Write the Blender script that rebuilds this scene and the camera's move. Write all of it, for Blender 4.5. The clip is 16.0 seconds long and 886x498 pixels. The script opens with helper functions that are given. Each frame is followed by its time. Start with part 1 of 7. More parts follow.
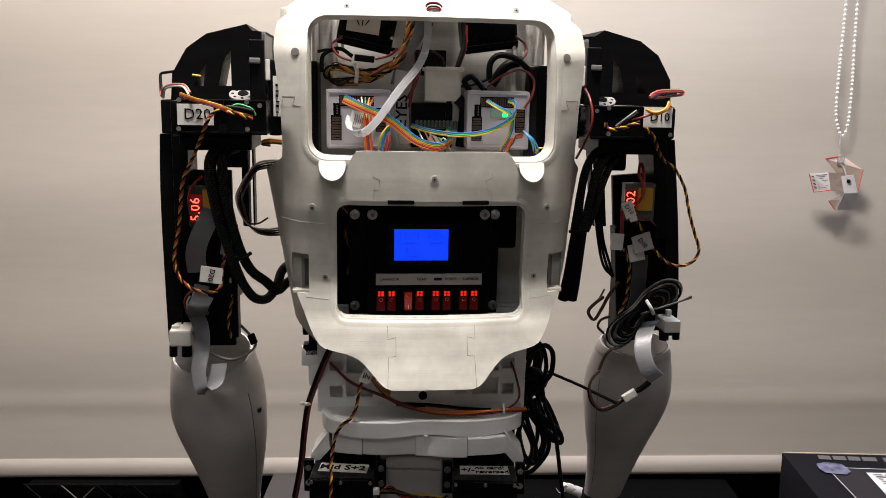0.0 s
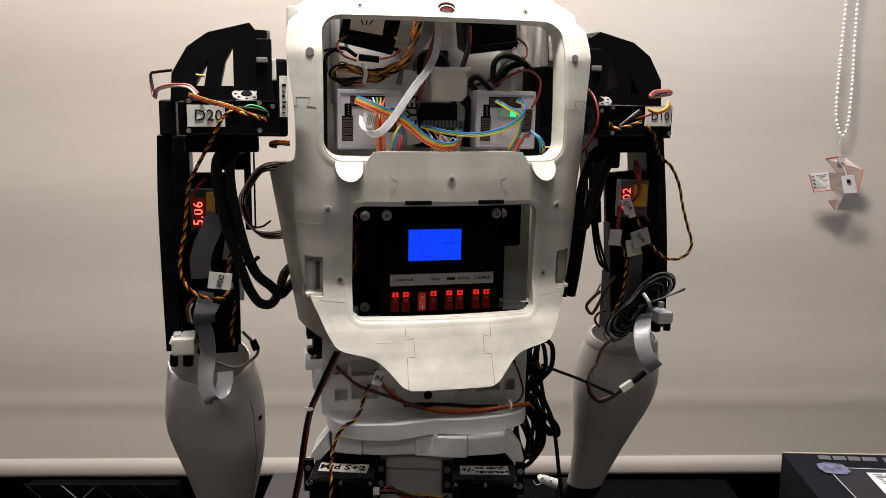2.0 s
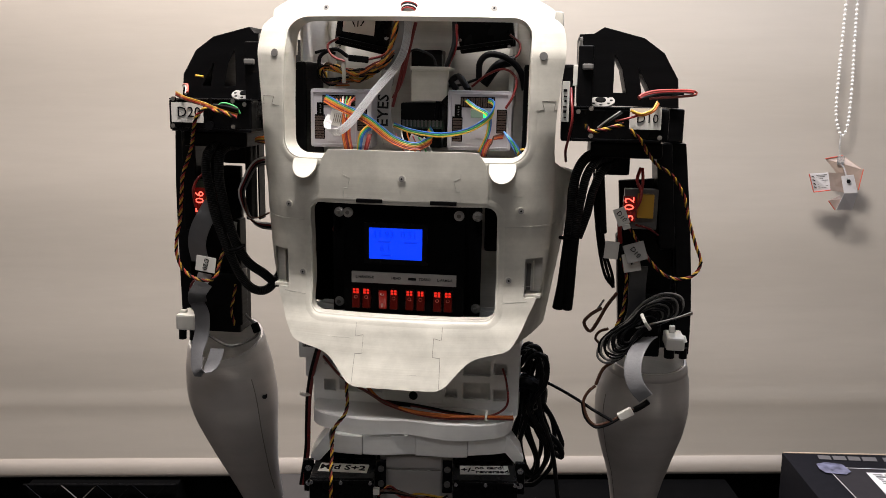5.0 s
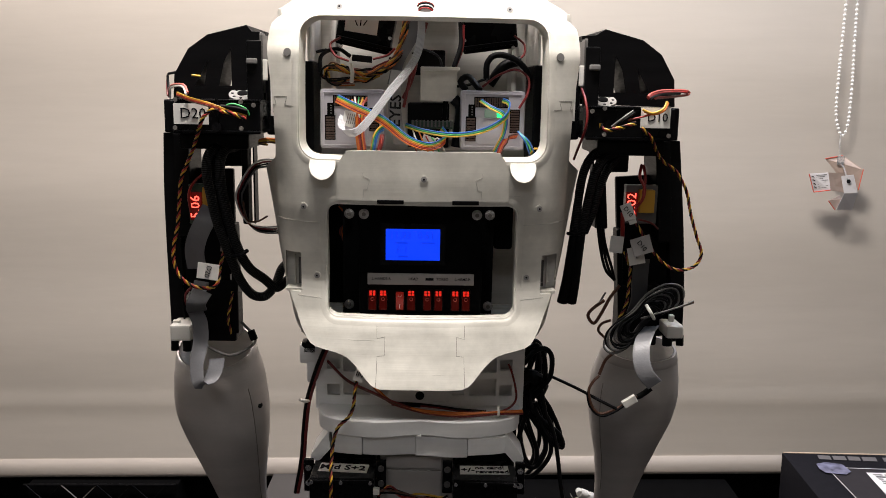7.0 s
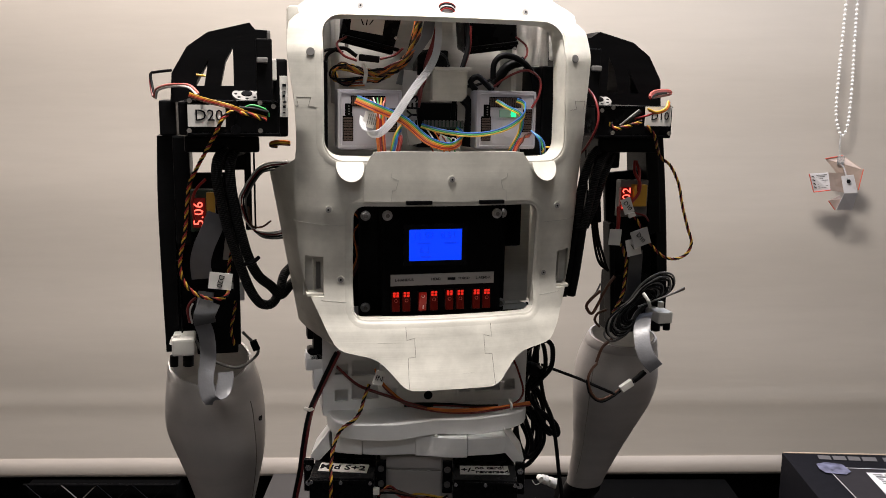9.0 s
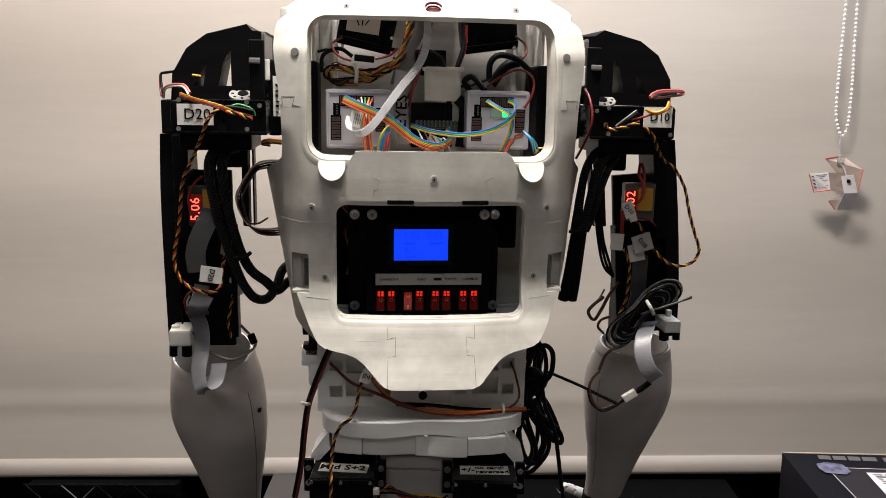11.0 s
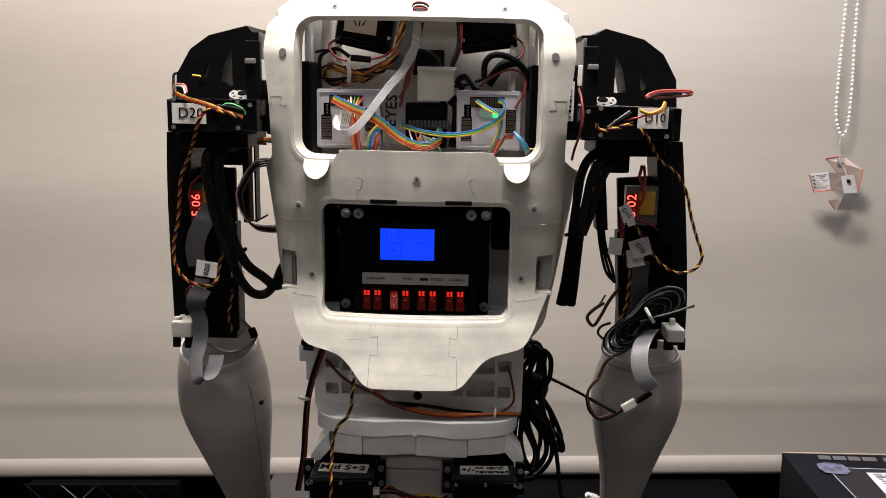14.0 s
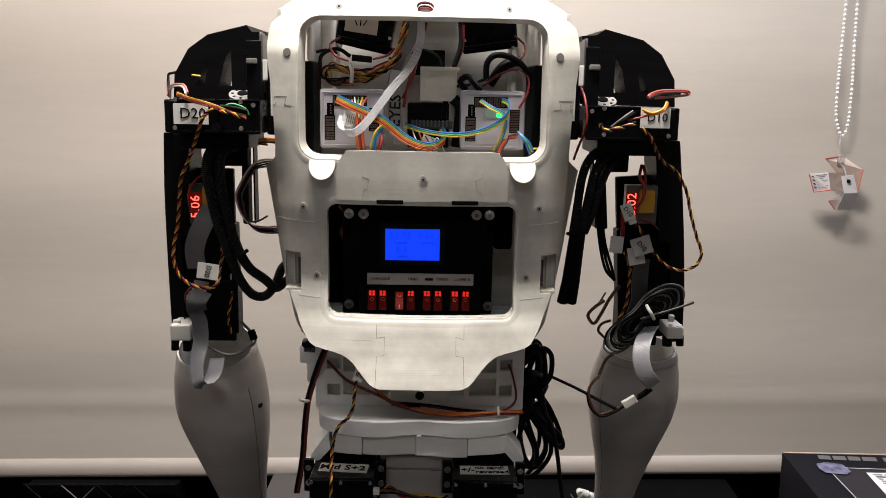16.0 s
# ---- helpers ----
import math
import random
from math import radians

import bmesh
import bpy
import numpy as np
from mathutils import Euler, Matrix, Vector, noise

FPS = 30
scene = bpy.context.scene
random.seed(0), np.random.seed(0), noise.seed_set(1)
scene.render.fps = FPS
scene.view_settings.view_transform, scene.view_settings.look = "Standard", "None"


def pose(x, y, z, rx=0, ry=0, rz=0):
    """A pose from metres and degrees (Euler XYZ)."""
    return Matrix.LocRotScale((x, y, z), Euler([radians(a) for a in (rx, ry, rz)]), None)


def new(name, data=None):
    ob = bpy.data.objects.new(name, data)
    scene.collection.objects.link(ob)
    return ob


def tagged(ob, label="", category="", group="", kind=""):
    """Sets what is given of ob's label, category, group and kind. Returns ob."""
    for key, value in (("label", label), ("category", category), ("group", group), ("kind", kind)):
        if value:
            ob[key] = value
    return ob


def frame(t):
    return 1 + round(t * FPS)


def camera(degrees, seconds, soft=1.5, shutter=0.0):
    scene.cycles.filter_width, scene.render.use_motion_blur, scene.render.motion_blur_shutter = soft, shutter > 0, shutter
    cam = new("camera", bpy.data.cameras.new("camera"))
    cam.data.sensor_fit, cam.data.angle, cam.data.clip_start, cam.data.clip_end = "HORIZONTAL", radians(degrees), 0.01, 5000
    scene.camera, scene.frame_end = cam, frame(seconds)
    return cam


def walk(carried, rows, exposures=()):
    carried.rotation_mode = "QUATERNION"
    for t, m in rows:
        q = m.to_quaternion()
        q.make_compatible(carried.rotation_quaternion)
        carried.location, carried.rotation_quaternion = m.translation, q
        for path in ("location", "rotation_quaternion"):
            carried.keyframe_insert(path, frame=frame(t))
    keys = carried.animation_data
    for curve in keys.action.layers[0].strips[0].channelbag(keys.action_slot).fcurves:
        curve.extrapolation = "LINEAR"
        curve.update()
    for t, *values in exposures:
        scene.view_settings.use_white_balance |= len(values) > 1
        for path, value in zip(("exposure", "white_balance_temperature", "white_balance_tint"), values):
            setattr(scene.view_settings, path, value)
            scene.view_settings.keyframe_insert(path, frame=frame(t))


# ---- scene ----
# camera, standing still in front of the robot
cam = camera(55.6, 16.0, soft=0.85)
eye = pose(0.029, -0.982, 1.35, 79.09, 0, 0)
walk(cam, [(0.0, eye), (16.0, eye)], exposures=[(0.0, 0.0), (16.0, 0.0)])

# ---- light: unseen lamps added at ceiling height and a faint grey world ----
world = bpy.data.worlds.new("world")
scene.world = world
world.use_nodes = True
world.node_tree.nodes["Background"].inputs[0].default_value = (0.8, 0.85, 1.0, 1)
world.node_tree.nodes["Background"].inputs[1].default_value = 0.01


def area_lamp(x, y, z, w, d, power, colour):
    data = bpy.data.lights.new("unseen_lamp", "AREA")
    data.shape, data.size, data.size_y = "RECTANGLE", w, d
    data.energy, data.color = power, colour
    lamp = new("unseen_lamp", data)
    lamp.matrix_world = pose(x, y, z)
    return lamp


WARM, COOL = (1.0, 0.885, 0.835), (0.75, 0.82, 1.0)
# key above the robot, two blind washes, added front fill; all unseen
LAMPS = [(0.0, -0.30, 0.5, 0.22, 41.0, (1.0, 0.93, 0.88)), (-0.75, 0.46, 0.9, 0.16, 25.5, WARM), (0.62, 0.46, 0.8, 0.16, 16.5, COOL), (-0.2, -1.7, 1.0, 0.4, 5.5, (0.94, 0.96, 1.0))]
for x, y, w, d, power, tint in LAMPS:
    area_lamp(x, y, 2.43, w, d, power, tint)


# ---- materials ----
def material(name, colour, rough=0.5, metal=0.0, grain=0.0, grain_scale=60, stain=0.0, stain_scale=6,
             bump=0.0, bump_scale=400, stretch=(1, 1, 1), emit=None, strength=0.0, coat=0.0, smudge=0.0, smudge_scale=22):
    mat = bpy.data.materials.new(name)
    mat.use_nodes = True
    nt = mat.node_tree
    bsdf = nt.nodes["Principled BSDF"]
    bsdf.inputs["Roughness"].default_value = rough
    bsdf.inputs["Metallic"].default_value = metal
    bsdf.inputs["Coat Weight"].default_value = coat
    if max(colour) < 0.03:
        bsdf.inputs["Specular IOR Level"].default_value = 0.05 if rough > 0.55 else 0.1
    base = (*colour, 1)
    bsdf.inputs["Base Color"].default_value = base
    co = nt.nodes.new("ShaderNodeTexCoord")
    mp = nt.nodes.new("ShaderNodeMapping")
    mp.inputs["Scale"].default_value = stretch
    nt.links.new(co.outputs["Object"], mp.inputs["Vector"])

    def noise_node(scale, detail=4):
        n = nt.nodes.new("ShaderNodeTexNoise")
        n.inputs["Scale"].default_value, n.inputs["Detail"].default_value = scale, detail
        nt.links.new(mp.outputs["Vector"], n.inputs["Vector"])
        return n

    def blend(socket, n, amount):
        ramp = nt.nodes.new("ShaderNodeMapRange")
        ramp.inputs["From Min"].default_value, ramp.inputs["From Max"].default_value = 0.3, 0.7
        ramp.inputs["To Min"].default_value, ramp.inputs["To Max"].default_value = 1 - amount, 1 + amount * 0.6
        nt.links.new(n.outputs["Fac"], ramp.inputs["Value"])
        mul = nt.nodes.new("ShaderNodeMix")
        mul.data_type, mul.blend_type = "RGBA", "MULTIPLY"
        mul.inputs[0].default_value = 1.0
        if socket is None:
            mul.inputs[6].default_value = base
        else:
            nt.links.new(socket, mul.inputs[6])
        nt.links.new(ramp.outputs["Result"], mul.inputs[7])
        return mul.outputs[2]

    out = None
    if grain:
        out = blend(out, noise_node(grain_scale), grain)
    if stain:
        out = blend(out, noise_node(stain_scale, 2), stain)
    if smudge:
        n = nt.nodes.new("ShaderNodeTexNoise")
        n.inputs["Scale"].default_value, n.inputs["Detail"].default_value = smudge_scale, 6
        n.inputs["Roughness"].default_value = 0.65
        nt.links.new(co.outputs["Object"], n.inputs["Vector"])
        out = blend(out, n, smudge)
    if out is not None:
        nt.links.new(out, bsdf.inputs["Base Color"])
    if bump:
        n = noise_node(bump_scale, 3)
        b = nt.nodes.new("ShaderNodeBump")
        b.inputs["Strength"].default_value, b.inputs["Distance"].default_value = bump, 0.001
        nt.links.new(n.outputs["Fac"], b.inputs["Height"])
        nt.links.new(b.outputs["Normal"], bsdf.inputs["Normal"])
        r = nt.nodes.new("ShaderNodeMapRange")
        r.inputs["To Min"].default_value, r.inputs["To Max"].default_value = max(rough - 0.12, 0.02), min(rough + 0.12, 1)
        nt.links.new(n.outputs["Fac"], r.inputs["Value"])
        nt.links.new(r.outputs["Result"], bsdf.inputs["Roughness"])
    if emit:
        bsdf.inputs["Emission Color"].default_value = (*emit, 1)
        bsdf.inputs["Emission Strength"].default_value = strength
    return mat


PRINT = material("white_printed_plastic", (0.62, 0.60, 0.54), 0.4, grain=0.04, grain_scale=30, stain=0.09, stain_scale=3,
                 bump=0.075, bump_scale=130, stretch=(0.1, 0.1, 6), smudge=0.19, smudge_scale=26)
WAIST = material("bright_white_printed_plastic", (0.9, 0.9, 0.89), 0.42, grain=0.03, grain_scale=30, stain=0.06, stain_scale=5, bump=0.12, bump_scale=130, stretch=(0.1, 0.1, 6), smudge=0.08)
INNER = material("white_inner_plastic", (0.66, 0.64, 0.6), 0.55, grain=0.06, stain=0.12, bump=0.2, bump_scale=70, stretch=(0.2, 0.2, 6), smudge=0.15)
GREY = material("grey_painted_plastic", (0.42, 0.395, 0.375), 0.38, smudge=0.1, smudge_scale=14, grain=0.05, grain_scale=18, stain=0.1, stain_scale=12,
                bump=0.12, bump_scale=120, stretch=(0.3, 0.3, 3))
BLACK = material("black_plastic", (0.0035, 0.0035, 0.004), 0.42, grain=0.3, grain_scale=40, bump=0.12, bump_scale=150, stretch=(0.4, 0.4, 4))
BLACK_GLOSS = material("black_gloss_plastic", (0.003, 0.003, 0.0035), 0.28, bump=0.1, bump_scale=60)
BLACK_MATT = material("black_matt_case", (0.0016, 0.0016, 0.0018), 0.8, grain=0.3, bump=0.2, bump_scale=500)
RUBBER = material("black_cable", (0.0045, 0.0045, 0.005), 0.45, bump=0.2, bump_scale=300)
SLEEVE = material("braided_sleeve", (0.006, 0.006, 0.0065), 0.5)


def braid_pattern(mat):
    """Crossing strands along and round the tube."""
    nt = mat.node_tree
    bsdf = nt.nodes["Principled BSDF"]
    uv = nt.nodes.new("ShaderNodeUVMap")
    sep = nt.nodes.new("ShaderNodeSeparateXYZ")
    nt.links.new(uv.outputs["UV"], sep.inputs[0])

    def math_node(op, a, b):
        n = nt.nodes.new("ShaderNodeMath")
        n.operation = op
        for i, v in enumerate((a, b)):
            if isinstance(v, (int, float)):
                n.inputs[i].default_value = v
            elif v is not None:
                nt.links.new(v, n.inputs[i])
        return n.outputs[0]

    u = math_node("MULTIPLY", sep.outputs[0], 1600.0)
    v = math_node("MULTIPLY", sep.outputs[1], 12 * math.tau)
    one = math_node("SINE", math_node("ADD", u, v), 0)
    two = math_node("SINE", math_node("SUBTRACT", u, v), 0)
    both = math_node("MULTIPLY", one, two)
    ramp = nt.nodes.new("ShaderNodeMapRange")
    ramp.inputs["From Min"].default_value, ramp.inputs["From Max"].default_value = -0.1, 0.7
    ramp.inputs["To Min"].default_value, ramp.inputs["To Max"].default_value = 0.0015, 0.05
    nt.links.new(both, ramp.inputs["Value"])
    nt.links.new(ramp.outputs["Result"], bsdf.inputs["Base Color"])
    bump = nt.nodes.new("ShaderNodeBump")
    bump.inputs["Strength"].default_value, bump.inputs["Distance"].default_value = 0.6, 0.0006
    nt.links.new(both, bump.inputs["Height"])
    nt.links.new(bump.outputs["Normal"], bsdf.inputs["Normal"])


braid_pattern(SLEEVE)
SILVER_CASE = material("silver_grey_case", (0.40, 0.385, 0.42), 0.36, grain=0.04, stain=0.06, bump=0.15, bump_scale=700)
METAL = material("zinc_steel", (0.6, 0.6, 0.6), 0.22, metal=1.0, grain=0.2, bump=0.2, bump_scale=500)
DULL_STEEL = material("dull_zinc", (0.36, 0.36, 0.37), 0.38, metal=1.0, grain=0.25, bump=0.2, bump_scale=400)
MID_GREY = material("mid_grey_plastic", (0.16, 0.155, 0.15), 0.45, stain=0.1, stain_scale=30)
TAPE = material("white_label_tape", (0.72, 0.70, 0.66), 0.5, stain=0.06, stain_scale=40, bump=0.2, bump_scale=120)
GREY_TAPE = material("grey_label_strip", (0.32, 0.31, 0.30), 0.45, stain=0.08, stain_scale=30)
INK = material("black_ink", (0.01, 0.01, 0.012), 0.6)
HAIR = material("hairline_gap", (0.42, 0.41, 0.38), 0.8)
SEAM = material("seam_shadow_gap", (0.2, 0.19, 0.17), 0.9)
RIBBON = material("grey_ribbon_cable", (0.16, 0.16, 0.17), 0.36, grain=0.15, grain_scale=50, bump=0.2)
RIBBON_DARK = material("dark_grey_ribbon_cable", (0.05, 0.05, 0.053), 0.38, grain=0.2, grain_scale=50, bump=0.2)
RED = material("red_wire", (0.32, 0.02, 0.017), 0.4)
DARK_RED = material("dark_red_wire", (0.16, 0.012, 0.012), 0.4)
ORANGE = material("orange_wire", (0.62, 0.16, 0.02), 0.4)
YELLOW = material("yellow_wire", (0.55, 0.33, 0.03), 0.4)
BROWN = material("brown_wire", (0.08, 0.03, 0.015), 0.45)
BLUE = material("blue_wire", (0.02, 0.12, 0.42), 0.4)
GREEN = material("green_wire", (0.05, 0.35, 0.10), 0.4)
WHITE_WIRE = material("white_wire", (0.75, 0.73, 0.70), 0.4)
PINK = material("pink_wire", (0.42, 0.08, 0.06), 0.4)
GREY_WIRE = material("grey_wire", (0.11, 0.105, 0.10), 0.4)
NYLON = material("white_nylon", (0.75, 0.73, 0.68), 0.4, stain=0.1, stain_scale=40, bump=0.15)
BOARD = material("green_circuit_board", (0.02, 0.05, 0.03), 0.4, grain=0.4, grain_scale=200)
PINS = material("copper_pin_rows", (0.075, 0.05, 0.042), 0.45, metal=0.5)
XT = material("yellow_connector", (0.62, 0.34, 0.03), 0.4, stain=0.1)
LCD = material("blue_lit_screen", (0.01, 0.03, 0.3), 0.2, emit=(0.0, 0.045, 1.0), strength=1.05)
LCD_INK = material("screen_segments", (0.0, 0.01, 0.12), 0.3, emit=(0.0, 0.03, 0.78), strength=1.0)
LED_RED = material("red_led_segments", (0.6, 0.02, 0.02), 0.3, emit=(1.0, 0.09, 0.06), strength=3.0)
LED_GREEN = material("green_led", (0.02, 0.5, 0.1), 0.3, emit=(0.01, 0.85, 0.16), strength=2.6)
SWITCH = material("red_lit_rocker", (0.028, 0.002, 0.0015), 0.3, emit=(1.0, 0.03, 0.012), strength=0.02)
SWITCH_ON = material("red_lit_rocker_on", (0.07, 0.003, 0.002), 0.3, emit=(1.0, 0.03, 0.012), strength=0.12)
SWITCH_TOP = material("red_lit_rocker_end", (0.08, 0.004, 0.003), 0.3, emit=(1.0, 0.025, 0.012), strength=0.8)
LED_DARK = material("dark_red_display", (0.05, 0.003, 0.003), 0.25, emit=(1.0, 0.03, 0.02), strength=0.05)


# ---- geometry helpers ----
def part(name, bm, mat, parent=None, label="", smooth=False, angle=35):
    mesh = bpy.data.meshes.new(name)
    bmesh.ops.recalc_face_normals(bm, faces=bm.faces)
    bm.to_mesh(mesh)
    bm.free()
    mats = mat if isinstance(mat, (list, tuple)) else [mat]
    for m in mats:
        mesh.materials.append(m)
    if smooth:
        mesh.polygons.foreach_set("use_smooth", [True] * len(mesh.polygons))
        mesh.set_sharp_from_angle(angle=radians(angle))
    ob = new(name, mesh)
    if parent is not None:
        ob.parent = parent
    if label:
        ob["label"] = label
    return ob


def add_box(bm, lo, hi, bevel=0.0, m=None, index=0):
    """A bevelled block between two corners, turned by m about its own middle."""
    lo, hi = Vector(lo), Vector(hi)
    mid, size = (lo + hi) / 2, hi - lo
    turn = Matrix.Translation(mid) @ (m if m is not None else Matrix()) @ Matrix.Diagonal((abs(size.x), abs(size.y), abs(size.z), 1))
    made = bmesh.ops.create_cube(bm, size=1.0, matrix=turn)
    faces = {f for v in made["verts"] for f in v.link_faces}
    for f in faces:
        f.material_index = index
    if bevel:
        edges = list({e for v in made["verts"] for e in v.link_edges})
        done = bmesh.ops.bevel(bm, geom=edges, offset=bevel, segments=2, affect="EDGES", profile=0.6)
        for f in done["faces"]:
            f.material_index = index
    return bm


def box(lo, hi, bevel=0.0, m=None):
    return add_box(bmesh.new(), lo, hi, bevel, m)


def centred(c, w, d, h, bevel=0.0, m=None):
    c = Vector(c)
    s = Vector((w, d, h)) / 2
    return box(c - s, c + s, bevel, m)


def add_cyl(bm, a, b, r, r2=None, n=16, index=0):
    a, b = Vector(a), Vector(b)
    axis = b - a
    turn = Matrix.Translation((a + b) / 2) @ axis.to_track_quat("Z", "Y").to_matrix().to_4x4()
    made = bmesh.ops.create_cone(bm, cap_ends=True, segments=n, radius1=r, radius2=r if r2 is None else r2, depth=axis.length, matrix=turn)
    for f in {f for v in made["verts"] for f in v.link_faces}:
        f.material_index = index
    return bm


def cyl(a, b, r, r2=None, n=16):
    return add_cyl(bmesh.new(), a, b, r, r2, n)


def spline(points, step=0.006, closed=False):
    """Points along a smooth curve through the given ones."""
    p = [Vector(q) for q in points]
    n = len(p)
    out = []
    for i in range(n if closed else n - 1):
        if closed:
            a, b, c, d = p[i - 1], p[i], p[(i + 1) % n], p[(i + 2) % n]
        else:
            b, c = p[i], p[i + 1]
            a = p[i - 1] if i else b * 2 - c
            d = p[i + 2] if i + 2 < n else c * 2 - b
        k = max(2, int((c - b).length / step))
        for j in range(k):
            t = j / k
            out.append(0.5 * (2 * b + (c - a) * t + (2 * a - 5 * b + 4 * c - d) * t * t + (3 * b - a - 3 * c + d) * t ** 3))
    if not closed:
        out.append(p[-1])
    return out


def frames_along(path):
    """Tangent, side and up along a path, carried without twisting."""
    rows = []
    side = None
    for i, p in enumerate(path):
        t = (path[min(i + 1, len(path) - 1)] - path[max(i - 1, 0)])
        t = t.normalized() if t.length > 1e-9 else Vector((0, 0, 1))
        if side is None:
            side = t.orthogonal().normalized()
        side = (side - t * side.dot(t))
        side = side.normalized() if side.length > 1e-6 else t.orthogonal().normalized()
        rows.append((p, t, side, t.cross(side)))
    return rows


def add_tube(bm, path, r, n=8, index=0, turns=0.0, offset=0.0, phase=0.0):
    """A tube along a path; with offset and turns per metre it winds round it."""
    rows = frames_along(path)
    rings = []
    run = 0.0
    for i, (p, t, u, v) in enumerate(rows):
        if i:
            run += (p - rows[i - 1][0]).length
        a = phase + run * turns * math.tau
        c = p + (u * math.cos(a) + v * math.sin(a)) * offset
        rings.append([bm.verts.new(c + (u * math.cos(k * math.tau / n) + v * math.sin(k * math.tau / n)) * r) for k in range(n)])
    for a, b in zip(rings, rings[1:]):
        for k in range(n):
            f = bm.faces.new((a[k], a[(k + 1) % n], b[(k + 1) % n], b[k]))
            f.material_index = index
    for ring in (rings[0][::-1], rings[-1]):
        bm.faces.new(ring).material_index = index
    return bm


def tube(points, r, n=8, step=0.003):
    return add_tube(bmesh.new(), spline(points, step), r, n)


def wire(name, points, r, mat, parent, label="", n=8, step=0.003):
    return part(name, tube(points, r, n, step), mat, parent, label, smooth=True, angle=60)


def twisted(name, points, r, mats, parent, label="", turns=78, n=6, step=0.0025):
    """Several strands wound round one another."""
    bm = bmesh.new()
    path = spline(points, step)
    k = len(mats)
    for i in range(k):
        add_tube(bm, path, r, n, i, turns, r * (1.12 if k > 2 else 1.0), i * math.tau / k)
    return part(name, bm, list(mats), parent, label, smooth=True, angle=60)


def sleeve(points, r, label="black braided cable sleeve"):
    """A cable in an open braided sleeve."""
    path = spline(points, 0.004)
    bm = bmesh.new()
    uv = bm.loops.layers.uv.new("UVMap")
    n = 14
    add_tube(bm, path, r, n)
    bm.verts.index_update()
    runs = [0.0]
    for p, q in zip(path, path[1:]):
        runs.append(runs[-1] + (q - p).length)
    for f in bm.faces:
        ks = [lp.vert.index % n for lp in f.loops]
        wrap = 0 in ks and n - 1 in ks
        for lp, k in zip(f.loops, ks):
            lp[uv].uv = (runs[lp.vert.index // n], (n if wrap and k == 0 else k) / n)
    return part("cable_sleeve", bm, SLEEVE, robot, label, smooth=True, angle=60)


def flat_cable(name, points, mats, r, parent, label="", across=(1, 0, 0), step=0.004):
    """Parallel wires side by side, laid along the direction across."""
    path = spline(points, step)
    across = Vector(across).normalized()
    k = len(mats)
    first = None
    for i in range(k):
        shift = []
        for p, t, u, v in frames_along(path):
            a = across - t * across.dot(t)
            a = a.normalized() if a.length > 1e-4 else u
            shift.append(p + a * (i - (k - 1) / 2) * r * 1.9)
        bm = add_tube(bmesh.new(), shift, r, 6)
        if first is None:
            first = part(name, bm, mats[i], parent, label, smooth=True, angle=60)
        else:
            part("strand", bm, mats[i], first, smooth=True, angle=60)
    return first


def ribbon(name, points, width, across, mat, parent, label="", thick=0.0009, step=0.004):
    """A flat band with a given width direction at each of its points."""
    bm = bmesh.new()
    path = spline(points, step)
    sides = spline([Vector(a) for a in across], 1e9)
    n = len(path)
    rings = []
    for i, (p, t, u, v) in enumerate(frames_along(path)):
        k = i / (n - 1) * (len(across) - 1)
        j = min(int(k), len(across) - 2)
        a = Vector(across[j]).lerp(Vector(across[j + 1]), k - j)
        a = (a - t * a.dot(t)).normalized()
        b = t.cross(a)
        ring = []
        m = 9
        for s in range(m):
            w = (s / (m - 1) - 0.5) * width
            ring.append(bm.verts.new(p + a * w + b * (thick if s % 2 else thick * 0.55)))
        for s in reversed(range(m)):
            w = (s / (m - 1) - 0.5) * width
            ring.append(bm.verts.new(p + a * w - b * (thick if s % 2 else thick * 0.55)))
        rings.append(ring)
    for a, b in zip(rings, rings[1:]):
        q = len(a)
        for k in range(q):
            bm.faces.new((a[k], a[(k + 1) % q], b[(k + 1) % q], b[k]))
    bm.faces.new(rings[0][::-1])
    bm.faces.new(rings[-1])
    return part(name, bm, mat, parent, label, smooth=True, angle=50)


def inside(poly, x, z):
    hit = False
    for (ax, az), (bx, bz) in zip(poly, poly[1:] + poly[:1]):
        if (az > z) != (bz > z) and x < (bx - ax) * (z - az) / (bz - az) + ax:
            hit = not hit
    return hit


def rounded(x0, z0, x1, z1, r, n=6):
    """A rectangle with round corners, as points."""
    out = []
    for cx, cz, a0 in ((x1 - r, z1 - r, 0), (x0 + r, z1 - r, 90), (x0 + r, z0 + r, 180), (x1 - r, z0 + r, 270)):
        for i in range(n + 1):
            a = radians(a0 + 90 * i / n)
            out.append((cx + r * math.cos(a), cz + r * math.sin(a)))
    return out


def dense(poly, step):
    out = []
    for (ax, az), (bx, bz) in zip(poly, poly[1:] + poly[:1]):
        k = max(1, int(math.hypot(bx - ax, bz - az) / step))
        out += [(ax + (bx - ax) * i / k, az + (bz - az) * i / k) for i in range(k)]
    return out


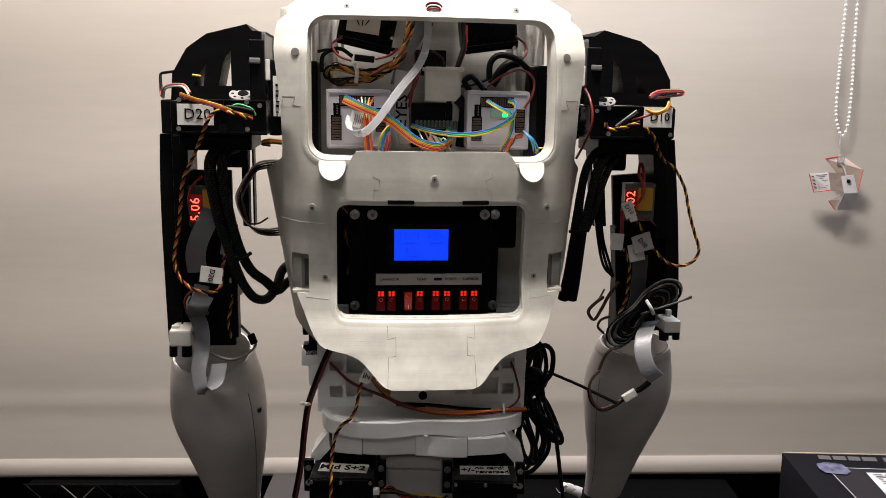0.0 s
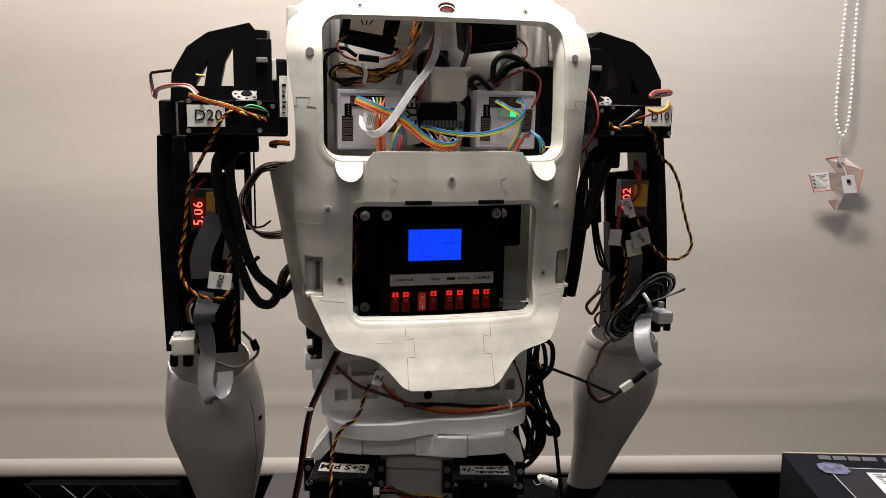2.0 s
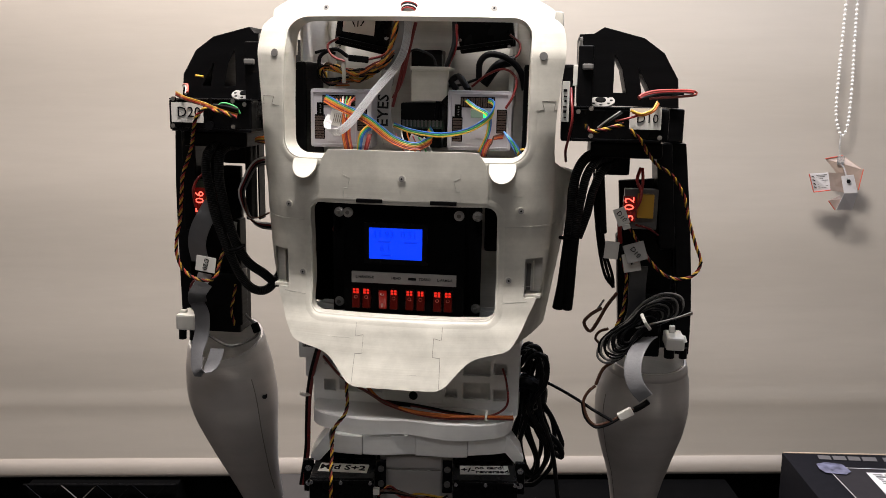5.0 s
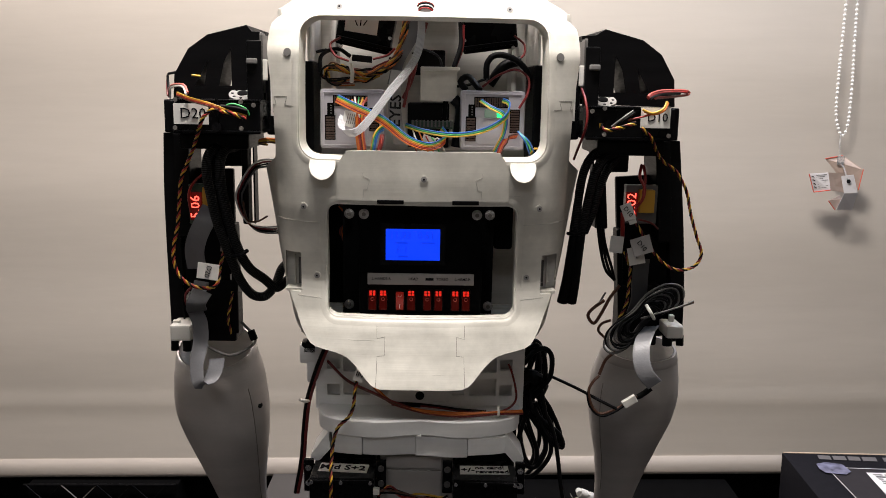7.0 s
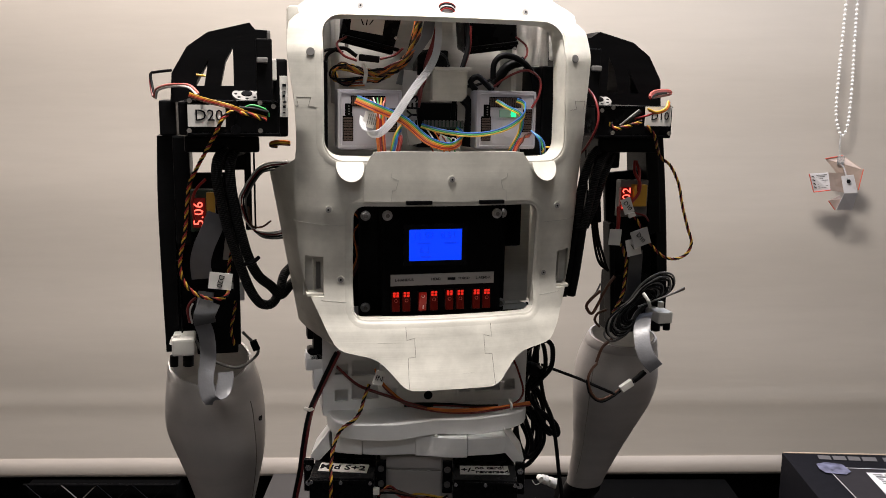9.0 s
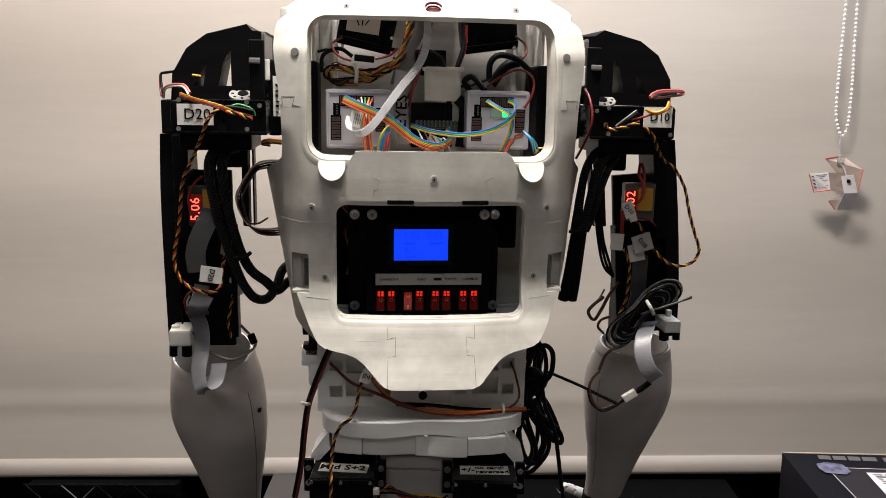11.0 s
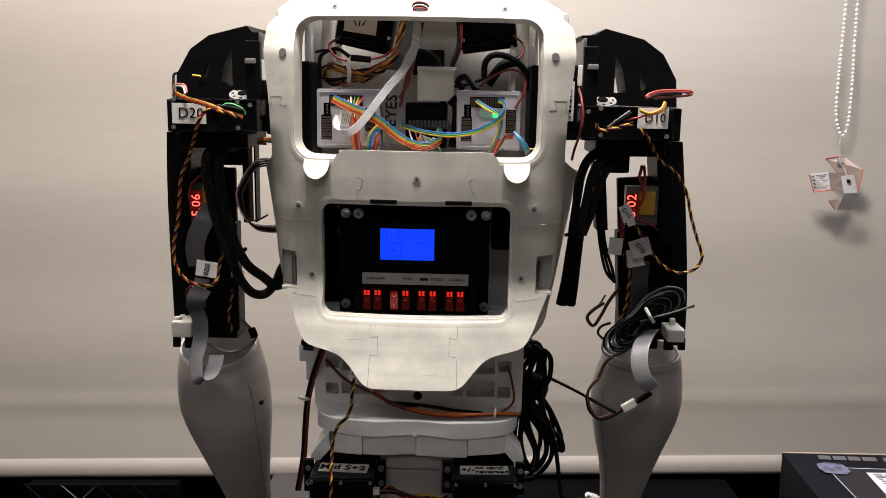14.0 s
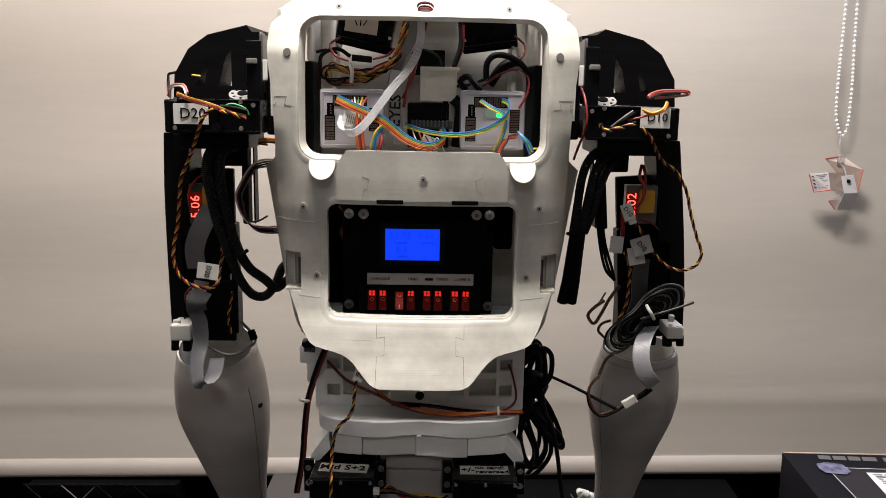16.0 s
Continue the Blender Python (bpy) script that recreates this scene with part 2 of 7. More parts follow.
def sheet(outline, holes, front, thick, cell=0.008, back=None):
    """A plate of the outline with holes cut through; front(x, z) gives its depth."""
    from mathutils.geometry import delaunay_2d_cdt
    loops = [dense(outline, cell)] + [dense(h, cell) for h in holes]
    pts, edges = [], []
    for lp in loops:
        s = len(pts)
        pts += [Vector(p) for p in lp]
        edges += [(s + i, s + (i + 1) % len(lp)) for i in range(len(lp))]
    xs, zs = [p[0] for p in loops[0]], [p[1] for p in loops[0]]
    rim = np.array([p[:] for p in pts])
    x = min(xs) + cell / 2
    while x < max(xs):
        z = min(zs) + cell / 2
        while z < max(zs):
            if inside(loops[0], x, z) and not any(inside(h, x, z) for h in loops[1:]):
                if np.min((rim[:, 0] - x) ** 2 + (rim[:, 1] - z) ** 2) > (cell * 0.5) ** 2:
                    pts.append(Vector((x, z)))
            z += cell
        x += cell
    verts, _, tris, *_ = delaunay_2d_cdt(pts, edges, [], 0, 1e-7)
    keep = []
    for t in tris:
        cx, cz = sum(verts[i].x for i in t) / len(t), sum(verts[i].y for i in t) / len(t)
        if inside(loops[0], cx, cz) and not any(inside(h, cx, cz) for h in loops[1:]):
            keep.append(t)
    bm = bmesh.new()
    fv = [bm.verts.new((v.x, front(v.x, v.y), v.y)) for v in verts]
    bv = [bm.verts.new((v.x, (back(v.x, v.y) if back else front(v.x, v.y) + thick), v.y)) for v in verts]
    count = {}
    for t in keep:
        bm.faces.new([fv[i] for i in t])
        bm.faces.new([bv[i] for i in reversed(t)])
        for i, j in zip(t, t[1:] + t[:1]):
            count[(i, j)] = True
    for i, j in count:
        if (j, i) not in count:
            bm.faces.new((fv[j], fv[i], bv[i], bv[j]))
    bmesh.ops.delete(bm, geom=[v for v in bm.verts if not v.link_faces], context="VERTS")
    return bm


def collar(outline, front, depth, wall, lift=0.0015, inset=0.0):
    """The raised rim that lines an opening."""
    bm = bmesh.new()
    pts = dense(outline, 0.006)
    cx, cz = sum(p[0] for p in pts) / len(pts), sum(p[1] for p in pts) / len(pts)
    steps = ((wall + 0.005, 0.0004), (wall, -lift), (0.002, -lift * 0.6), (0.0, 0.003), (-inset, depth), (wall, depth))
    rings = [[] for _ in steps]
    n = len(pts)
    for i, (x, z) in enumerate(pts):
        (ax, az), (bx, bz) = pts[i - 1], pts[(i + 1) % n]
        t = Vector((bx - ax, bz - az)).normalized()
        o = Vector((t.y, -t.x))
        if o.dot(Vector((x - cx, z - cz))) < 0:
            o = -o
        for ring, (out, dy) in zip(rings, steps):
            px, pz = x + o.x * out, z + o.y * out
            ring.append(bm.verts.new((px, front(px, pz) + dy, pz)))
    for a, b in zip(rings, rings[1:] + rings[:1]):
        for i in range(n):
            bm.faces.new((a[i], a[(i + 1) % n], b[(i + 1) % n], b[i]))
    return bm


def lettering(text, m, size, mat, parent, label="", name="lettering", space=1.0, bold=0.0):
    """Words in the built-in font as a thin mesh, lying on the plane of m."""
    curve = bpy.data.curves.new("text", "FONT")
    curve.body, curve.size, curve.align_x, curve.align_y = text, size, "CENTER", "CENTER"
    curve.space_character, curve.resolution_u = space, 2
    curve.extrude = 0.0002
    curve.offset = size * bold
    tmp = bpy.data.objects.new("text", curve)
    mesh = bpy.data.meshes.new_from_object(tmp)
    bpy.data.objects.remove(tmp)
    mesh.materials.clear()
    mesh.materials.append(mat)
    ob = new(name, mesh)
    ob.parent = parent
    ob.matrix_local = m
    if label:
        ob["label"] = label
    return ob


def between(z, rows):
    """Straight-line value at z of rows of (z, value)."""
    if z <= rows[0][0]:
        return rows[0][1]
    for (a, u), (b, v) in zip(rows, rows[1:]):
        if z <= b:
            k = (z - a) / (b - a)
            k = k * k * (3 - 2 * k) * 0.5 + k * 0.5
            return u + (v - u) * k
    return rows[-1][1]


# ---- the robot's place; its upper body turns about the waist ----
def robot_pose(heading):
    return pose(-0.0042, 0, 0.93, 0, 1.03, 0) @ pose(0, 0, 0, 0, 0, heading) @ pose(0.0037, 0, 0)


robot = tagged(new("humanoid_robot"), "white and black 3D-printed humanoid robot upper body with exposed wiring", "robot")
robot.matrix_world = robot_pose(5.8)
hips = tagged(new("robot_hips"), "white printed robot hip frame with two black servos", "robot base")
hips.matrix_world = robot_pose(0)


# ---- the room ----
WALL = material("painted_wall", (0.62, 0.58, 0.52), 0.8, grain=0.04, stain=0.05, bump=0.2, bump_scale=200)
CEIL = material("white_ceiling", (0.75, 0.74, 0.71), 0.9, stain=0.04)
CARPET = material("dark_carpet", (0.05, 0.05, 0.055), 0.95, grain=0.5, grain_scale=200, bump=0.6, bump_scale=400)
BACKDROP = material("black_backdrop_surface", (0.004, 0.004, 0.005), 0.8, grain=0.3)
CLOTH = material("roller_blind_cloth", (0.53, 0.485, 0.432), 0.75, grain=0.03, grain_scale=25, stain=0.05, stain_scale=3,
                 bump=0.15, bump_scale=60, stretch=(0.25, 1, 2))
HEM = material("blind_hem", (0.50, 0.45, 0.405), 0.7, stain=0.05, bump=0.1)
CARD = material("black_printed_carton", (0.010, 0.010, 0.013), 0.6, grain=0.15, stain=0.15, bump=0.15)
CARD_GREY = material("grey_printed_carton", (0.028, 0.026, 0.0295), 0.56, grain=0.08, stain=0.1)
CARD_EDGE = material("worn_carton_edge", (0.42, 0.33, 0.24), 0.8)
PAPER = material("white_paper", (0.72, 0.70, 0.72), 0.6, stain=0.08, stain_scale=30)
PAPER_GREY = material("pale_grey_print", (0.12, 0.115, 0.12), 0.5, stain=0.08, stain_scale=30)
PAPER_BROWN = material("tan_paper_back", (0.42, 0.33, 0.28), 0.7, stain=0.15, stain_scale=40)
RED_EDGE = material("red_paper_edge", (0.6, 0.10, 0.06), 0.5)
BEAD = material("white_plastic_bead", (0.88, 0.87, 0.85), 0.3)
CLEAR = material("clear_plastic", (0.85, 0.87, 0.88), 0.1)
CLEAR.node_tree.nodes["Principled BSDF"].inputs["Transmission Weight"].default_value = 0.85


def structure(name, bm, mat, label, smooth=False):
    return tagged(part(name, bm, mat, smooth=smooth), label, kind="structure")


structure("floor", box((-3, -4, -0.1), (3, 1, 0)), CARPET, "dark grey carpet floor of the workshop")
structure("wall_north", box((-3, 0.70, 0), (3, 0.85, 2.5)), WALL, "painted wall behind the roller blind")
structure("wall_south", box((-3, -4.15, 0), (3, -4, 2.5)), WALL, "painted wall at the far side of the room")
structure("wall_west", box((-3.15, -4.15, 0), (-3, 0.85, 2.5)), WALL, "painted side wall of the room")
structure("wall_east", box((3, -4.15, 0), (3.15, 0.85, 2.5)), WALL, "painted side wall of the room")
structure("ceiling", box((-3.15, -4.15, 2.5), (3.15, 0.85, 2.6)), CEIL, "white ceiling of the room")
# black sheet added as a backdrop for the dark below the blind
structure("black_backdrop", box((-3, 0.655, 0), (3, 0.697, 0.565)), BACKDROP, "black backdrop added to fill the dark below the blind")


def roller_blind():
    thing = tagged(new("roller_blind"), "lowered off-white roller blind with a hem bar", "roller blind")
    thing.matrix_world = pose(0, 0, 0.002, 0, -0.3, 0)
    bm = bmesh.new()
    nx, nz = 40, 120
    sheets = []
    for back in (0.0, 0.0012):
        grid = []
        for j in range(nz + 1):
            z = 0.612 + (2.3 - 0.612) * j / nz
            row = []
            for i in range(nx + 1):
                x = -1.7 + 3.3 * i / nx
                y = 0.6 + back + 0.0012 * math.sin(z * 21 + 0.8 * math.sin(x * 1.7)) - 0.0016 * math.exp(-((z - 0.735) / 0.012) ** 2)
                row.append(bm.verts.new((x, y, z)))
            grid.append(row)
        for p, q in zip(grid, grid[1:]):
            for i in range(nx):
                bm.faces.new((p[i], p[i + 1], q[i + 1], q[i]))
        sheets.append(grid)
    for row in (0, -1):
        for i in range(nx):
            bm.faces.new((sheets[0][row][i], sheets[0][row][i + 1], sheets[1][row][i + 1], sheets[1][row][i]))
    part("cloth", bm, CLOTH, thing, smooth=True)
    bm = bmesh.new()
    prof = [(0.598, 0.582), (0.594, 0.584), (0.5925, 0.592), (0.5925, 0.604), (0.5945, 0.614), (0.5985, 0.6215), (0.606, 0.612), (0.606, 0.584)]
    ends = []
    for x in (-1.7, 1.6):
        ends.append([bm.verts.new((x, y, z - 0.004)) for y, z in prof])
    for k in range(len(prof)):
        bm.faces.new((ends[0][k], ends[0][(k + 1) % 8], ends[1][(k + 1) % 8], ends[1][k]))
    bm.faces.new(ends[0])
    bm.faces.new(ends[1][::-1])
    part("hem_bar", bm, HEM, thing, smooth=True, angle=60)
    part("roller_tube", cyl((-1.72, 0.62, 2.32), (1.62, 0.62, 2.32), 0.022), NYLON, thing, smooth=True)
    for x in (-1.73, 1.62):
        part("bracket", box((x, 0.58, 2.27), (x + 0.012, 0.7, 2.38), 0.002), NYLON, thing)
    return thing


roller_blind()


def bead_chain():
    thing = tagged(new("bead_chain"), "white plastic bead chain hanging in a loop", "bead chain")
    low = Vector((0.7617, 0.575, 1.263))
    a, b = Vector((0.7492, 0.575, 1.503)), Vector((0.7694, 0.575, 1.503))
    path = spline([(a.x + 0.012, a.y, 2.25), (a.x + 0.003, a.y, 1.8), a, (0.7474, 0.575, 1.364), (0.7491, 0.575, 1.298), low,
                   (0.7714, 0.575, 1.281), (0.773, 0.575, 1.354), b, (b.x + 0.003, b.y, 1.8), (b.x + 0.012, b.y, 2.25)], 0.003)
    bm = bmesh.new()
    run, last = 0.0, path[0]
    for p in path:
        run += (p - last).length
        if run > 0.0066:
            run = 0.0
            bmesh.ops.create_icosphere(bm, subdivisions=1, radius=0.0031, matrix=Matrix.Translation(p))
        last = p
    part("bead", bm, BEAD, thing, smooth=True, angle=180)
    part("cord", add_tube(bmesh.new(), path, 0.0006, 5), BEAD, thing)
    return thing


bead_chain()


def plate(points, thick):
    """A thin flat panel through corner points."""
    bm = bmesh.new()
    p = [Vector(q) for q in points]
    nrm = (p[1] - p[0]).cross(p[2] - p[0]).normalized() * thick
    a = [bm.verts.new(q) for q in p]
    b = [bm.verts.new(q + nrm) for q in p]
    bm.faces.new(a)
    bm.faces.new(b[::-1])
    for i in range(len(p)):
        j = (i + 1) % len(p)
        bm.faces.new((a[i], b[i], b[j], a[j]))
    return bm


def paper_pendant():
    thing = tagged(new("paper_pendant"), "folded paper tag ornament with red edges on a clear hook", "paper ornament")
    part("back_fold", plate([(0.7317, 0.565, 1.221), (0.7658, 0.57, 1.226), (0.7981, 0.555, 1.202), (0.7948, 0.56, 1.164), (0.7653, 0.565, 1.182)], 0.0008), PAPER_BROWN, thing, "tan folded paper")
    part("left_fold", plate([(0.6952, 0.545, 1.195), (0.7276, 0.54, 1.198), (0.7346, 0.54, 1.165), (0.7084, 0.55, 1.161)], 0.0008), PAPER, thing, "printed paper face")
    part("middle_fold", plate([(0.7276, 0.54, 1.198), (0.7723, 0.56, 1.193), (0.7735, 0.56, 1.158), (0.7346, 0.54, 1.165)], 0.0008), PAPER_BROWN, thing, "tan folded paper")
    part("lower_fold", plate([(0.7368, 0.55, 1.145), (0.7637, 0.565, 1.153), (0.7661, 0.56, 1.147), (0.7531, 0.555, 1.127)], 0.0008), PAPER_BROWN, thing)
    part("front_tag", plate([(0.747, 0.53, 1.192), (0.7692, 0.53, 1.195), (0.7803, 0.532, 1.162), (0.755, 0.53, 1.161)], 0.0008), PAPER, thing, "white paper tag")
    part("hanging_fold", plate([(0.755, 0.53, 1.161), (0.7803, 0.532, 1.162), (0.782, 0.55, 1.127), (0.7528, 0.55, 1.128)], 0.0008), PAPER, thing)
    for a, b in (((0.7313, 0.564, 1.221), (0.7653, 0.569, 1.226)), ((0.7976, 0.554, 1.202), (0.7943, 0.559, 1.164)), ((0.708, 0.549, 1.161), (0.7341, 0.539, 1.166)), ((0.7363, 0.549, 1.145), (0.7526, 0.554, 1.127)), ((0.6948, 0.544, 1.195), (0.708, 0.549, 1.161))):
        part("red_edge", cyl(a, b, 0.0009, n=6), RED_EDGE, thing)
    face = [Vector(p) + Vector((0, -0.0006, 0)) for p in ((0.6952, 0.545, 1.195), (0.7276, 0.54, 1.198), (0.7346, 0.54, 1.165), (0.7084, 0.55, 1.161))]

    def on_face(u, v):
        return face[0].lerp(face[1], u).lerp(face[3].lerp(face[2], u), v)

    for i in range(8):
        v = 0.1 + i * 0.1
        part("print_line", cyl(on_face(0.32, v), on_face(0.9 - 0.12 * (i % 3), v), 0.0005, n=5), GREY_WIRE, thing)
    for i in range(4):
        part("print_line", cyl(on_face(0.10, 0.12 + i * 0.2), on_face(0.22, 0.2 + i * 0.2), 0.0009, n=5), INK, thing)
    part("eyelet", cyl((0.7616, 0.531, 1.183), (0.7604, 0.5285, 1.183), 0.0035, n=12), INK, thing)
    wire("clear_hook", [(0.7591, 0.572, 1.265), (0.7573, 0.568, 1.24), (0.7606, 0.566, 1.217), (0.7606, 0.55, 1.203), (0.7578, 0.528, 1.186)], 0.0014, CLEAR, thing)
    part("clear_tab", box((0.7516, 0.562, 1.226), (0.7637, 0.558, 1.21), 0.001), CLEAR, thing)
    return thing


paper_pendant()


def carton():
    """The flat retail carton that lies on the low cabinet."""
    thing = tagged(new("cardboard_box"), "black and grey printed cardboard carton with worn edges", "box")
    thing.matrix_world = Matrix.Translation((0.6621, 0.4867, 0.68)) @ pose(0, 0, 0, 0, 0, -3)
    w, d, h = 0.44, 0.34, 0.17
    part("body", box((0, -d, -h), (w, 0, 0), 0.0015), CARD, thing)
    part("worn_edge", box((0.002, -0.003, -0.0006), (w, 0.0008, 0.0012), 0.0004), CARD_EDGE, thing)
    inv = thing.matrix_world.inverted()

    def flat(name, corners, mat, lift, label=""):
        """A thin printed patch on the lid, given by world corners."""
        pts = [inv @ Vector(c) for c in corners]
        bm = bmesh.new()
        lo = [bm.verts.new((p.x, p.y, lift - 0.0004)) for p in pts]
        hi = [bm.verts.new((p.x, p.y, lift)) for p in pts]
        bm.faces.new(hi)
        for i in range(len(pts)):
            j = (i + 1) % len(pts)
            bm.faces.new((lo[i], lo[j], hi[j], hi[i]))
        return part(name, bm, mat, thing, label)

    a, b = Vector((0.7157, 0.4226, 0.68)), Vector((0.7135, 0.3127, 0.68))
    c, e = b + (b - a) * 1.2, Vector((0.8883, 0.4091, 0.68))
    flat("grey_panel", (a, c, c + (e - a), e), CARD_GREY, 0.0008, "grey printed panel")
    side = (e - a).normalized() * 0.0011
    flat("white_line", (a, c, c + side, a + side), PAPER, 0.0014)
    down = (c - a).normalized() * 0.0013
    flat("white_line", (a, a + down, e + down, e), PAPER, 0.0014)
    # brand lettering stands as plain bars
    for x0, x1 in ((1446, 1468), (1472, 1495), (1499, 1520), (1524, 1549), (1561, 1580)):
        p = [Vector(q) for q in ((0.7211, 0.472, 0.68), (0.8239, 0.4623, 0.68), (0.8196, 0.4458, 0.68), (0.7179, 0.4552, 0.68))]
        u0, u1 = (x0 - 1446) / 103, (x1 - 1446) / 103
        flat("brand_bar", (p[0].lerp(p[1], u0), p[0].lerp(p[1], u1), p[3].lerp(p[2], u1), p[3].lerp(p[2], u0)), PAPER_GREY, 0.0014, "pale grey printed bar")
    flat("sticker", ((0.7765, 0.4002, 0.68), (0.8808, 0.3958, 0.68), (0.86, 0.2934, 0.68), (0.7673, 0.2934, 0.68)), PAPER, 0.0016, "white paper sticker")
    # unreadable print on the sticker: rows of short bars
    rng = random.Random(3)
    p, q = Vector((0.7838, 0.3935, 0.68)), Vector((0.7800, 0.3000, 0.68))
    along, drop = (e - a).normalized(), (c - a).normalized()
    for k in range(12):
        r = p.lerp(q, k / 11.5) + along * rng.uniform(0, 0.004)
        while (r - p.lerp(q, k / 11.5)).length < 0.080:
            w = rng.uniform(0.006, 0.022)
            flat("print_bar", (r, r + along * w, r + along * w + drop * 0.0042, r + drop * 0.0042), INK if k % 4 == 1 else GREY_WIRE, 0.0020)
            r = r + along * (w + rng.uniform(0.003, 0.006))
    tape = material("crumpled_film", (0.15, 0.155, 0.24), 0.18, stain=0.5, stain_scale=60, bump=0.8, bump_scale=90)
    flat("tape_scrap", ((0.7015, 0.4318, 0.68), (0.7229, 0.4387, 0.68), (0.7473, 0.4295, 0.68), (0.7496, 0.4002, 0.68), (0.7364, 0.3892, 0.68), (0.7037, 0.3958, 0.68), (0.6986, 0.4113, 0.68)), tape, 0.0034, "crumpled clear tape scrap")
    return thing


carton()


def low_cabinet():
    thing = tagged(new("low_cabinet"), "low black cabinet standing under the blind", "cabinet")
    part("body", box((-1.5, 0.14, 0.02), (1.6, 0.65, 0.485), 0.003), BLACK_MATT, thing)
    part("top", box((-1.52, 0.12, 0.4855), (1.62, 0.653, 0.51), 0.002), BLACK_MATT, thing)
    for x in (-1.0, -0.5, 0.0, 0.5, 1.0):
        part("door", box((x - 0.245, 0.122, 0.04), (x + 0.245, 0.138, 0.47), 0.002), BLACK_MATT, thing)
    return thing


low_cabinet()


def wire_basket():
    thing = tagged(new("wire_basket"), "black wire basket with diamond mesh sides", "basket")
    x0, x1, z0, z1 = -0.80, -0.50, 0.51, 0.578
    part("liner", box((x0, 0.575, z0), (x1, 0.64, z1 - 0.006), 0.002), BLACK_MATT, thing)
    for z in (z0 + 0.002, z1):
        part("rim_wire", cyl((x0, 0.56, z), (x1, 0.56, z), 0.0025, n=8), BLACK_GLOSS, thing)
    for k in range(4):
        x = x0 + 0.04 + k * 0.07
        for sx in (-1, 1):
            part("mesh_wire", cyl((x - sx * 0.034, 0.56 + 0.002 * sx, z0), (x + sx * 0.034, 0.56 + 0.002 * sx, z1), 0.0012, n=6), GREY_WIRE if k == 1 else BLACK_GLOSS, thing)
    return thing


wire_basket()


def amplifier():
    thing = tagged(new("amplifier"), "black electronics case with small grey knobs", "amplifier")
    part("case", box((0.12, 0.42, 0.51), (0.60, 0.60, 0.572), 0.003), BLACK_MATT, thing)
    part("front_plate", box((0.115, 0.413, 0.51), (0.605, 0.4195, 0.574), 0.002), BLACK_GLOSS, thing)
    for x in (0.30, 0.345, 0.405, 0.44, 0.52):
        knob = part("knob", cyl((x, 0.413, 0.536), (x, 0.398, 0.536), 0.008, 0.007, n=18), GREY_WIRE, thing, "grey control knob", smooth=True)
    return thing


amplifier()


def equipment_case():
    thing = tagged(new("equipment_case"), "dark grey equipment case on the low cabinet", "case")
    part("body", box((-0.31, 0.45, 0.51), (-0.21, 0.62, 0.58), 0.003), material("dark_grey_case", (0.03, 0.028, 0.028), 0.6, grain=0.2), thing)
    part("lid", box((-0.312, 0.448, 0.5802), (-0.208, 0.622, 0.586), 0.002), material("dark_grey_lid", (0.045, 0.042, 0.042), 0.5), thing)
    return thing


equipment_case()


# ---- torso ----
CHEST_LINE = [(0.10, -0.1755), (0.118, -0.1672), (0.13, -0.1615), (0.148, -0.1542), (0.166, -0.1475), (0.19, -0.1375), (0.22, -0.1295), (0.26, -0.1325), (0.30, -0.1375), (0.33, -0.1385), (0.40, -0.138), (0.452, -0.134), (0.475, -0.124), (0.4985, -0.1066), (0.53, -0.078)]


def chest_y(x, z):
    a = abs(x)
    y = between(z, CHEST_LINE) + 0.014 * (a / 0.12) ** 2
    if a > 0.125:
        wrap = min(1.0, max(0.0, (0.375 - z) / 0.05))
        y += ((a - 0.125) / 0.04) ** 2 * (0.006 + 0.030 * wrap)
    return y


def on_chest(x, z):
    """A point of the chest's face and the way out of it."""
    e = 0.001
    dx = (chest_y(x + e, z) - chest_y(x - e, z)) / (2 * e)
    dz = (chest_y(x, z + e) - chest_y(x, z - e)) / (2 * e)
    return Vector((x, chest_y(x, z), z)), Vector((dx, -1, dz)).normalized()


HALF = [(0.0, 0.528), (0.10, 0.526), (0.126, 0.510), (0.147, 0.498), (0.146, 0.490), (0.156, 0.482), (0.1595, 0.455), (0.1535, 0.402), (0.152, 0.364), (0.153, 0.348), (0.1545, 0.334), (0.1542, 0.317), (0.1515, 0.26), (0.1470, 0.226), (0.1400, 0.206), (0.1310, 0.186), (0.1240, 0.1705), (0.1150, 0.1565), (0.1030, 0.1520), (0.0880, 0.1490),
        (0.0763, 0.1447), (0.0667, 0.1370), (0.0580, 0.1272), (0.0510, 0.1202), (0.0440, 0.1168), (0.0360, 0.1160), (0.0, 0.1162)]


def smooth_half(rows, step=0.005):
    return [(p.x, p.y) for p in spline([(x, z, 0) for x, z in rows], step)]


def mirrored(rows):
    left = [(-x, z) for x, z in reversed(rows)]
    return rows + left[1:-1]


UPPER_OPEN = rounded(-0.1255, 0.347, 0.1255, 0.4895, 0.019)
LOWER_OPEN = rounded(-0.0975, 0.184, 0.0975, 0.3015, 0.011)


